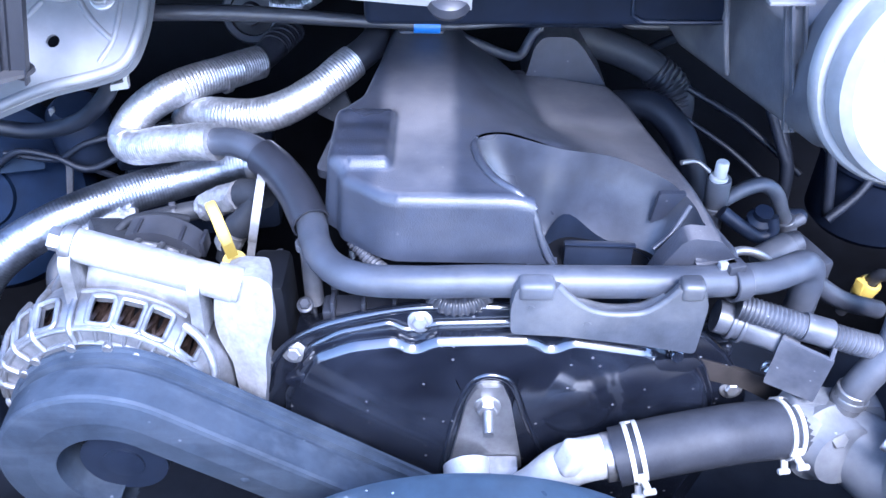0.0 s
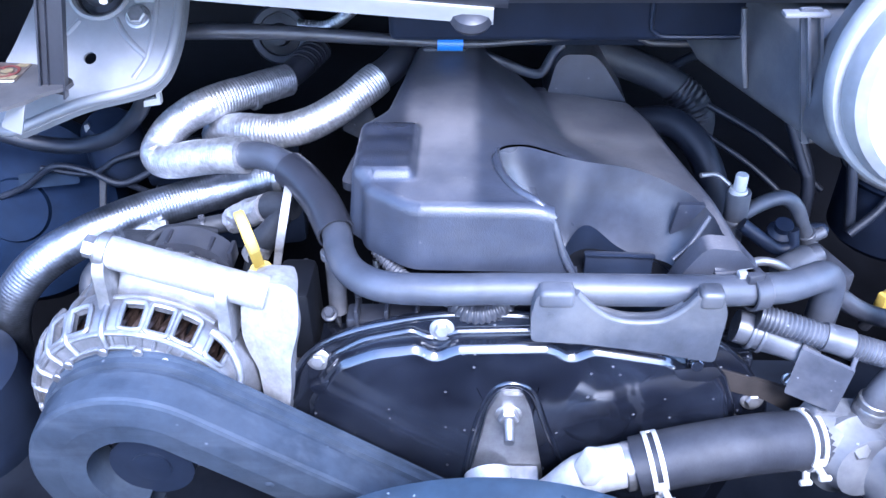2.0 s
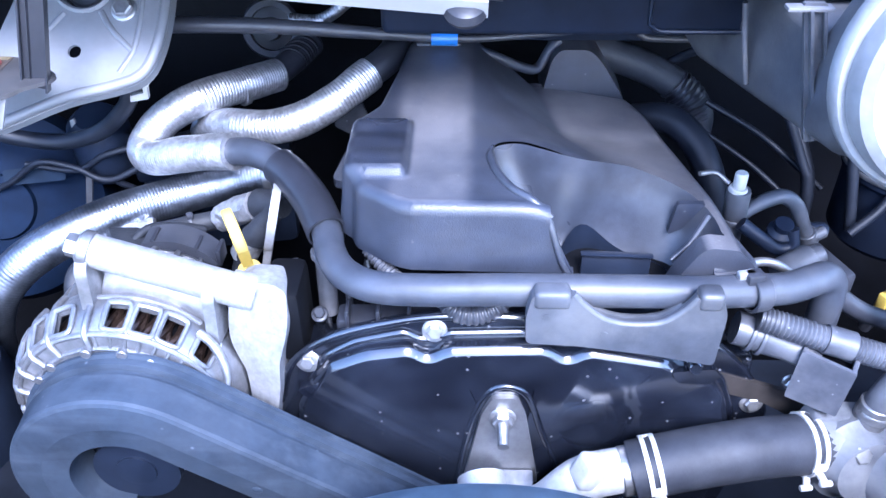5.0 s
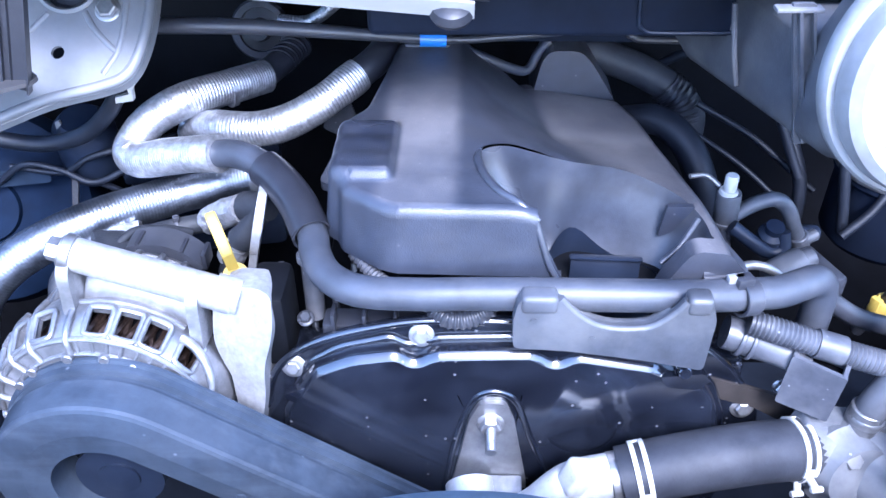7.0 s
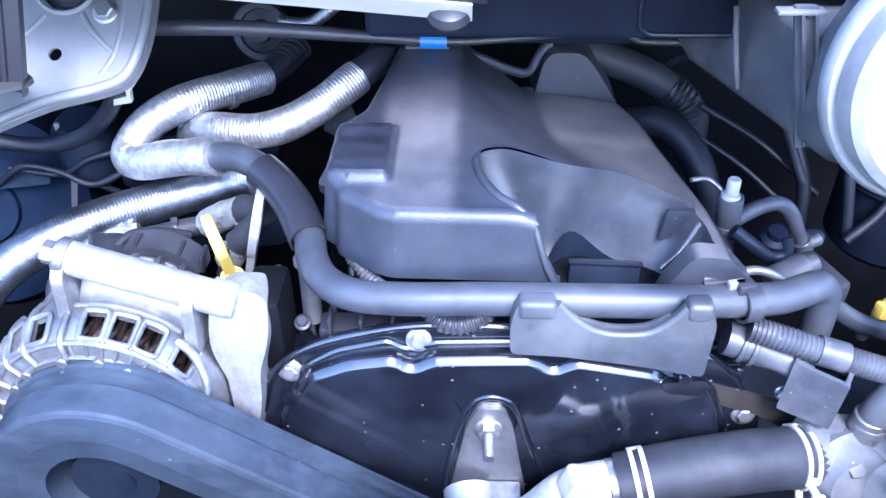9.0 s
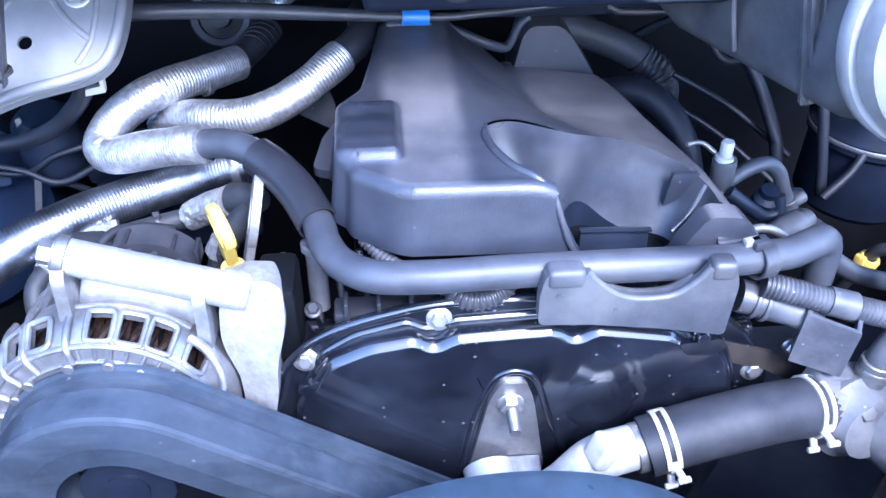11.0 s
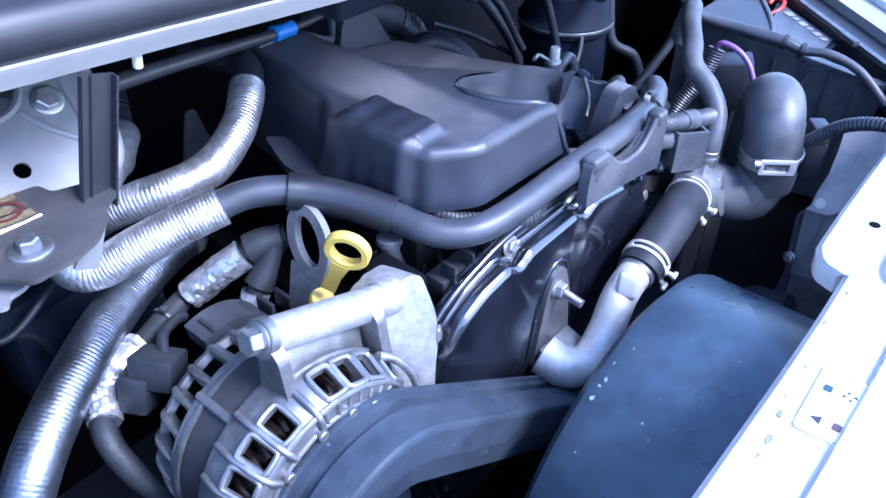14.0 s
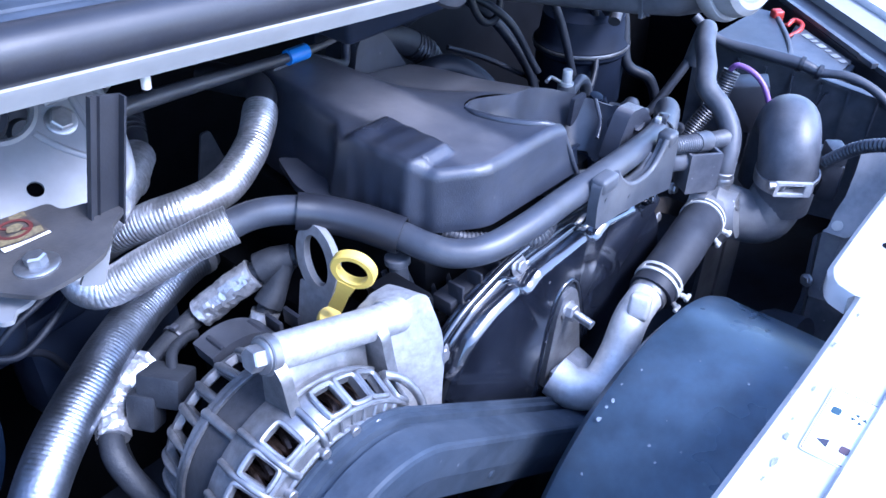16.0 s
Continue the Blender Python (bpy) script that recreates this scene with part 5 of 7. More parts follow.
# alternator bracket casting
def casting():
    t = thing("mounting_bracket", (-0.15, 0.47, 0.90), "pale rough cast aluminium alternator bracket", "bracket")
    o = [(-0.169, 1.040), (-0.160, 1.047), (-0.138, 1.046), (-0.129, 1.040), (-0.128, 1.015), (-0.136, 0.988), (-0.139, 0.955), (-0.150, 0.905), (-0.166, 0.905), (-0.168, 0.955), (-0.178, 0.998), (-0.176, 1.025)]
    s = 0.23
    b = Vector((0, s, 1)).normalized()
    c = Vector((0, -b.z, b.y))
    org = Vector((0, 0.526, 1.06))
    m = Matrix(((1, 0, 0, 0), (0, b.y, c.y, org.y), (0, b.z, c.z, org.z), (0, 0, 0, 1)))
    cast = slab([(x, (z - 1.06) / b.z) for x, z in rounded(o, 0.010, 5)], 0.035, m, 0.006, 4)
    bmesh.ops.subdivide_edges(cast, edges=[e for e in cast.edges if e.calc_length() > 0.012], cuts=3, use_grid_fill=True)
    for v in cast.verts:
        v.co.y -= 0.008 * math.exp(-((v.co.z - 1.000) / 0.026) ** 2) - 0.004 * max(0.0, (v.co.z - 1.02) / 0.03)
    for v in cast.verts:                               # the side towards the boss falls back in a flat facet
        crease = -0.163 + 0.022 * max(0.0, min(1.0, (1.045 - v.co.z) / 0.09))
        if v.co.x < crease:
            v.co.y += 0.75 * (crease - v.co.x)
    part("casting", cast, M_alu_rough, t, angle=32)
    part("neck", rod((-0.172, 0.4980, 1.047), (-0.154, 0.498, 1.041), 0.0142, 28), M_alu_rough, t)
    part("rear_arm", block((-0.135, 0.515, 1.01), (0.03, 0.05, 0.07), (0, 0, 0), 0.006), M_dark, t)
    return t


casting()


# ---- dipstick and lifting eye ----
def dipstick():
    t = thing("dipstick", (-0.175, 0.558, 0.95), "yellow plastic oil dipstick handle with a round ring", "dipstick")
    c, base = Vector((-0.1712, 0.5270, 1.0785)), Vector((-0.175, 0.558, 1.013))
    h = (c - base).normalized()
    lat = Vector((0.47, -0.80, -0.375))
    lat = (lat - h * lat.dot(h)).normalized()
    nrm = h.cross(lat)
    m = Matrix(((lat.x, h.x, nrm.x, c.x), (lat.y, h.y, nrm.y, c.y), (lat.z, h.z, nrm.z, c.z), (0, 0, 0, 1)))
    ring = bmesh.new()
    prof = [(0.0118, -0.003), (0.0126, -0.0042), (0.0168, -0.0042), (0.0180, -0.003), (0.0180, 0.003), (0.0168, 0.0042), (0.0126, 0.0042), (0.0118, 0.003), (0.0118, -0.003)]
    bm = lathe(prof, (0, 0, 0), (0, 0, 1), 44, False)
    bmesh.ops.transform(bm, matrix=m, verts=bm.verts[:])
    part("ring", bm, M_yellow, t)
    stem = [(-0.0075, -0.015), (0.0075, -0.015), (0.0055, -0.030), (0.0062, -0.050), (-0.0062, -0.050), (-0.0055, -0.030)]
    bm = slab(stem, 0.009, m @ Matrix.Translation((0, 0, -0.0045)), 0.0015)
    part("stem", bm, M_yellow, t)
    part("foot", lathe([(0, 0), (0.0095, 0), (0.0105, 0.002), (0.0105, 0.007), (0.0095, 0.009), (0, 0.009)], tuple(base - h * 0.004), tuple(h), 28), M_yellow, t)
    part("tube", tube([tuple(base - h * 0.004), tuple(base - h * 0.05), (-0.165, 0.60, 0.90)], 0.0052, 12), M_dark, t, "dark steel dipstick tube")
    return t


dipstick()
eye = thing("lifting_eye", (-0.153, 0.61, 0.94), "grey steel engine lifting eye plate with an oval hole", "lifting eye")
em = Matrix(((0.181, 0.182, -0.966, -0.1535), (-0.893, 0.440, -0.084, 0.588), (0.410, 0.879, 0.242, 1.0480), (0, 0, 0, 1)))
es = Matrix(((0.087, 0.241, -0.966, -0.1535), (-0.995, 0.021, -0.084, 0.588), (0.0, 0.970, 0.242, 1.0480), (0, 0, 0, 1)))
ov = [(0.0215 * math.cos(a), 0.0315 * math.sin(a)) for a in [2 * math.pi * k / 40 for k in range(40)]]
iv = [(0.0122 * math.cos(a), 0.0220 * math.sin(a)) for a in [2 * math.pi * k / 40 for k in range(40)]]


def oval_ring(outer, inner, depth, m):
    bm = bmesh.new()
    rows = [[bm.verts.new((a, b, z)) for a, b in o] for o, z in ((outer, 0), (outer, depth), (inner, depth), (inner, 0))]
    n = len(outer)
    for i in range(4):
        a, b = rows[i], rows[(i + 1) % 4]
        for k in range(n):
            bm.faces.new((a[k], a[(k + 1) % n], b[(k + 1) % n], b[k]))
    bevel(bm, 0.0008, 1, 40)
    bmesh.ops.transform(bm, matrix=m, verts=bm.verts[:])
    return bm


part("plate", oval_ring(ov, iv, 0.007, em), M_forged, eye)
part("shank", slab(rounded([(-0.016, -0.022), (-0.006, -0.024), (0.006, -0.026), (0.018, -0.022), (0.021, -0.010), (0.019, -0.085), (-0.013, -0.085)], 0.004), 0.0065, es, 0.0008), M_forged, eye)


# ---- foil-wrapped cables behind the alternator ----
def cable(name_label, path, r, foils, tapes, category="cable"):
    t = thing("wiring_cable", path[0], name_label, category, "engine cables")
    part("cable", tube(path, r, 14), M_tape, t)
    for f, fr in foils:
        part("foil_wrap", tube(f, fr + 0.001, 22, 0.0028, crumple=0.0016), M_crumple, t, "crumpled aluminium foil wrap", 12)
    for f, fr in tapes:
        part("tape_wrap", tube(f, fr, 14, 0.003, wob=0.004), M_tape, t)
    return t


cable("black taped engine cable wrapped in crumpled foil", [(-0.155, 0.622, 1.035), (-0.175, 0.635, 1.030), (-0.205, 0.652, 1.010), (-0.231, 0.670, 0.988), (-0.262, 0.662, 0.985), (-0.296, 0.648, 0.984), (-0.330, 0.640, 0.980), (-0.345, 0.62, 0.975), (-0.354, 0.597, 0.965), (-0.345, 0.575, 0.93), (-0.325, 0.57, 0.90)], 0.0095,
      [([(-0.186, 0.641, 1.024), (-0.205, 0.652, 1.011), (-0.228, 0.667, 0.991)], 0.0125), ([(-0.290, 0.650, 0.986), (-0.312, 0.645, 0.985), (-0.333, 0.635, 0.980), (-0.347, 0.614, 0.972)], 0.0122)],
      [([(-0.158, 0.622, 1.036), (-0.168, 0.630, 1.033), (-0.182, 0.639, 1.027)], 0.0125)])
cable("black taped cable with a short foil wrap", [(-0.166, 0.625, 1.030), (-0.180, 0.624, 1.010), (-0.196, 0.624, 0.988), (-0.205, 0.62, 0.965)], 0.0085,
      [([(-0.192, 0.624, 0.995), (-0.200, 0.622, 0.980)], 0.0115)], [([(-0.164, 0.626, 1.034), (-0.180, 0.624, 1.010), (-0.188, 0.624, 1.000)], 0.0115)])
solo("black_hose", tube([(-0.375, 0.54, 0.90), (-0.350, 0.545, 0.895), (-0.325, 0.55, 0.905), (-0.300, 0.56, 0.91)], 0.011, 18), M_rubber, "grey-black rubber hose stub beside the alternator", "hose")
ct = thing("coolant_tank", (-0.462, 0.50, 0.85), "dark blue-black plastic tank beside the alternator", "tank")
part("cap", lathe([(0, 0), (0.030, 0), (0.032, 0.003), (0.032, 0.016), (0.029, 0.019), (0, 0.020)], (-0.462, 0.50, 0.974), (0, 0, 1), 24), M_plastic, ct, "ribbed black cap")
part("tank", lathe([(0, 0), (0.05, 0), (0.07, 0.01), (0.075, 0.05), (0.068, 0.09), (0.045, 0.105), (0.03, 0.108), (0.028, 0.125), (0, 0.125)], (-0.462, 0.50, 0.85), (0, 0, 1), 40), M_navy, ct)
solo("foil_stub", tube([(-0.199, 0.930, 1.085), (-0.170, 0.930, 1.083), (-0.150, 0.930, 1.091), (-0.129, 0.930, 1.108)], 0.0070, 16, 0.003, 0.0003, 0.004), M_crumple, "thin foil-wrapped pipe above the hoses", "pipe")
plugt = thing("rubber_grommet", (-0.22, 0.965, 1.04), "round black rubber grommet with a pale worn rim", "grommet")
part("rim", lathe([(0.025, 0), (0.034, 0), (0.036, 0.006), (0.033, 0.012), (0.026, 0.010), (0.025, 0)], (-0.2285, 0.965, 1.060), (0, -1, 0.3), 36, False), M_rubber, plugt)
part("core", lathe([(0, 0), (0.026, 0), (0.025, 0.006), (0.014, 0.008), (0.012, 0.020), (0, 0.021)], (-0.2285, 0.965, 1.060), (0, -1, 0.3), 30), M_sleeve, plugt)


# ---- sheet metal bracket, post and black plate at the left ----
def left_bracket():
    t = thing("body_bracket", (-0.33, 0.66, 1.10), "grey pressed steel body bracket with holes and bolts", "bracket")
    k = 1.05
    b = Vector((0, k, 1)).normalized()
    c = Vector((0, -b.z, b.y))
    org = Vector((-0.325, 0.667, 1.160))
    m = Matrix(((1, 0, 0, org.x), (0, b.y, c.y, org.y), (0, b.z, c.z, org.z), (0, 0, 0, 1)))
    o = rounded([(-0.084, -0.060), (-0.064, -0.064), (-0.012, -0.044), (0.036, -0.030), (0.055, -0.018), (0.066, 0.004), (0.071, 0.036), (0.072, 0.10), (-0.045, 0.10), (-0.052, 0.058), (-0.068, 0.011), (-0.076, -0.008)], 0.008)
    OC, OR = (0.004, 0.0625), 0.0238
    holes = [[(x + r * math.cos(2 * math.pi * k / 40), y + r * math.sin(2 * math.pi * k / 40)) for k in range(40)] for x, y, r in ((*OC, OR), (0.0, 0.0005, 0.0056))]
    plate = pierced(o, holes, 0.003, m)
    part("plate", plate, M_sheet, t)
    edge = [(-0.084, -0.060), (-0.064, -0.065), (-0.050, -0.059), (-0.007, -0.040), (0.037, -0.028), (0.058, -0.018), (0.068, 0.003), (0.0735, 0.036), (0.0745, 0.09)]
    part("flange", tube([tuple(m @ Vector((a, q, 0.001))) for a, q in edge], 0.0046, 12), M_sheet, t, "rolled flange")
    sk = bmesh.new()
    path = smooth_path([(a, q, 0) for a, q in edge[1:]], 0.006)
    strip = []
    for k, p in enumerate(path):
        d = (path[min(k + 1, len(path) - 1)] - path[max(k - 1, 0)]).normalized()
        o = Vector((d.y, -d.x, 0))
        strip.append([sk.verts.new(m @ (p + o * w + Vector((0, 0, h)))) for w, h in ((-0.001, -0.002), (0.0030, -0.005), (0.0034, -0.012), (0.0036, -0.013), (0.0018, -0.013), (0.0008, -0.006), (-0.002, -0.003))])
    for a, q in zip(strip, strip[1:]):
        for k in range(7):
            sk.faces.new((a[k], a[(k + 1) % 7], q[(k + 1) % 7], q[k]))
    sk.faces.new(strip[0])
    sk.faces.new(strip[-1])
    part("skirt", sk, M_sheet, t, "turned-down edge of the bracket")
    part("opening_rim", lathe([(OR - 0.0005, -0.004), (OR + 0.0040, 0.0), (OR + 0.0045, 0.0012), (OR + 0.002, 0.0030), (OR - 0.0005, 0.0010), (OR - 0.0015, -0.004), (OR - 0.0005, -0.004)], tuple(m @ Vector((*OC, 0.003))), tuple(c), 40, False), M_sheet, t)
    part("stop", lathe([(0, 0.002), (0.008, 0.002), (0.009, 0), (0.013, 0), (0.0145, -0.002), (0.0145, -0.012), (0.019, -0.013), (0.020, -0.017), (0.020, -0.022), (0, -0.022)], tuple(m @ Vector((-0.002, 0.068, 0.002))), tuple(c), 28), M_rubber, t, "grey rubber stop in the opening")
    bolt(t, tuple(m @ Vector((0.0395, 0.0382, 0.003))), tuple(c), 0.0085, 0.006, 0.011)
    for seg in ([(0.0200, 0.0365), (0.026, 0.026), (0.032, 0.0182), (0.041, 0.009), (0.0500, 0.0010)], [(0.0548, 0.0650), (0.0545, 0.040), (0.0535, 0.0207), (0.0500, 0.0010), (0.0472, -0.0052), (0.0396, -0.0180)], [(-0.034, 0.012), (-0.0233, 0.0212), (-0.0119, 0.0350)]):
        part("bead", tube([tuple(m @ Vector((a, q, 0.0018))) for a, q in seg], 0.0030, 10), M_sheet, t)
    part("tab", tube([tuple(m @ Vector((a, 0.0545, 0.002))) for a in (0.0355, 0.046, 0.0565)], 0.0032, 10), M_sheet, t, "pressed bead above the bolt")
    return t


left_bracket()
lp = thing("latch_plate", (-0.35, 0.575, 1.17), "black steel latch plate with an upright post and a sticker", "plate")
po = rounded([(-0.336, 0.617), (-0.334, 0.604), (-0.314, 0.598), (-0.304, 0.588), (-0.306, 0.578), (-0.322, 0.566), (-0.326, 0.557), (-0.340, 0.543), (-0.358, 0.536), (-0.383, 0.534), (-0.398, 0.556), (-0.43, 0.60), (-0.40, 0.625), (-0.363, 0.621)], 0.004)
part("plate", slab(po, 0.003, pose(0, 0, 1.175), 0.0008), M_plate, lp)
chan = [(-0.0105, 0.0015), (-0.0105, 0.0065), (0.0100, 0.0065), (0.0100, -0.0010), (0.0086, -0.0010), (0.0086, 0.0048), (-0.0030, 0.0048), (-0.0040, 0.0030), (-0.0050, 0.0048), (-0.0090, 0.0048), (-0.0090, 0.0015)]
part("post", slab(chan, 0.081, pose(-0.3190, 0.577, 1.1705, 0, 14.5, 0), 0.0005, 1), M_sleeve, lp, "upright channel post")
bolt(lp, (-0.3705, 0.560, 1.178), (0, 0, 1), 0.0064, 0.007, 0.0125)
part("folded_tab", slab(rounded([(-0.329, 1.175), (-0.340, 1.149), (-0.354, 1.156), (-0.346, 1.168), (-0.340, 1.175)], 0.002), 0.002, facing(0.5565), 0.0006), M_sheet, lp, "pale folded tab under the plate")
part("lower_bracket", slab(rounded([(-0.389, 0.572), (-0.381, 0.560), (-0.378, 0.553), (-0.384, 0.549), (-0.392, 0.548), (-0.397, 0.541), (-0.402, 0.543), (-0.412, 0.562)], 0.002), 0.003, pose(0, 0, 1.163), 0.0008), M_sheet, lp, "pale grey bracket below")
stk = thing("sticker", (-0.364, 0.601, 1.178), "small worn sticker with a red prohibition ring on the black plate", "sticker")
SM = pose(-0.364, 0.6015, 1.1783)


def print_patch(name, pts, h, material, label=""):
    part(name, slab(pts, 0.0003, SM @ Matrix.Translation((0, 0, h)), 0), material, stk, label)


print_patch("backing", rounded([(-0.014, -0.0175), (0.014, -0.0175), (0.014, 0.0175), (-0.014, 0.0175)], 0.0015), 0.0, M_backing)
print_patch("torn_edge", [(-0.0138, -0.0174), (0.0138, -0.0174), (0.0138, -0.0150), (0.004, -0.0156), (-0.006, -0.0145), (-0.0138, -0.0125)], 0.0006, M_label, "torn white paper edge")
print_patch("faded_print", [(-0.013, -0.010), (-0.004, -0.0125), (0.012, -0.0125), (0.013, -0.006), (0.004, -0.004), (-0.012, -0.004)], 0.0006, M_worn_print, "worn tan print")
print_patch("faded_print", [(0.002, 0.011), (0.012, 0.010), (0.013, 0.016), (0.004, 0.0165)], 0.0006, M_worn_print, "worn tan print")
rg = lathe([(0.0085, 0), (0.0108, 0), (0.0108, 0.0003), (0.0085, 0.0003), (0.0085, 0)], (0.000, 0.001, 0.0010), (0, 0, 1), 32, False)
bmesh.ops.transform(rg, matrix=SM, verts=rg.verts[:])
part("ring", join(rg, slab([(-0.007, 0.007), (-0.0055, 0.0085), (0.0072, -0.0042), (0.0058, -0.0057)], 0.0003, SM @ Matrix.Translation((0, 0, 0.0010)), 0)), M_faded_red, stk, "faded red prohibition ring")
print_patch("emblem", rounded([(-0.005, -0.001), (-0.002, 0.005), (0.004, 0.005), (0.006, 0.000), (0.001, -0.004)], 0.0015), 0.0015, M_worn_print, "pale yellow emblem")

# ---- dark corner at the left ----
tank = thing("brake_booster", (-0.50, 0.78, 0.82), "dark blue-black round vacuum booster housing", "booster")
part("drum", lathe([(0, 0), (0.085, 0), (0.105, 0.012), (0.108, 0.05), (0.100, 0.075), (0.06, 0.088), (0.035, 0.092), (0.033, 0.098), (0, 0.099)], (-0.50, 0.80, 0.92), (0.25, -1, 0.55), 48), M_booster, tank)
part("pale_label", slab(rounded([(-0.030, -0.008), (0.030, -0.008), (0.030, 0.008), (-0.030, 0.008)], 0.004), 0.001, pose(-0.437, 0.728, 0.999, 62, 0, 12), 0), M_booster_label, tank, "faded dark grey label")
solo("vacuum_hose", tube([(-0.50, 0.70, 1.078), (-0.462, 0.712, 1.062), (-0.431, 0.715, 1.050), (-0.390, 0.717, 1.045), (-0.348, 0.715, 1.058), (-0.318, 0.712, 1.084), (-0.305, 0.712, 1.105), (-0.298, 0.715, 1.12)], 0.0080, 18), M_pipe, "thick black rubber vacuum hose", "hose")
solo("pale_clip", slab([(-0.283, 1.128), (-0.278, 1.121), (-0.285, 1.113), (-0.286, 1.102), (-0.303, 1.099), (-0.302, 1.105), (-0.289, 1.108), (-0.289, 1.117)], 0.006, facing(0.703), 0.0012), M_cap, "pale hooked plastic clip on the hose end", "clip")
solo("reservoir", lathe([(0, 0), (0.028, 0), (0.032, 0.008), (0.030, 0.06), (0.020, 0.072), (0, 0.074)], (-0.372, 0.765, 0.99), (0.1, -0.3, 1), 32), M_navy, "shiny dark reservoir below the bracket", "reservoir")
for pts, r in (([(-0.504, 0.72, 0.976), (-0.461, 0.72, 0.994), (-0.423, 0.72, 1.019), (-0.389, 0.722, 1.012), (-0.357, 0.722, 0.998), (-0.310, 0.735, 1.015), (-0.26, 0.78, 1.02)], 0.0034),
               ([(-0.44, 0.725, 1.014), (-0.389, 0.724, 1.008), (-0.355, 0.722, 1.027), (-0.312, 0.735, 1.034), (-0.25, 0.78, 1.03)], 0.0030),
               ([(-0.357, 0.724, 0.998), (-0.335, 0.74, 0.97), (-0.32, 0.75, 0.93)], 0.0034)):
    solo("wiring_cable", tube(pts, r, 10), M_pipe, "thin black wire crossing the dark corner", "cable", "thin wires")
solo("steel_edge", slab(rounded([(-0.385, 1.06), (-0.380, 1.062), (-0.378, 1.00), (-0.392, 0.95), (-0.398, 0.95), (-0.385, 1.00)], 0.001), 0.003, facing(0.735), 0.0005), M_steel, "narrow bright steel bracket edge", "bracket")
pb = thing("plastic_box", (-0.27, 0.80, 0.87), "dark plastic box behind the foil hoses", "box")
part("body", block((-0.27, 0.80, 0.92), (0.16, 0.05, 0.10), (0, 0, 10), 0.01), M_navy, pb)
part("lid", block((-0.27, 0.80, 0.980), (0.166, 0.056, 0.022), (0, 0, 10), 0.005), M_navy, pb)
solo("bracket_tab", slab(rounded([(-0.135, 1.02), (-0.122, 1.075), (-0.112, 1.075), (-0.098, 1.03), (-0.10, 1.0)], 0.003), 0.003, facing(0.80), 0.0005), M_plastic_dusty, "grey metal tab behind the hoses", "bracket")

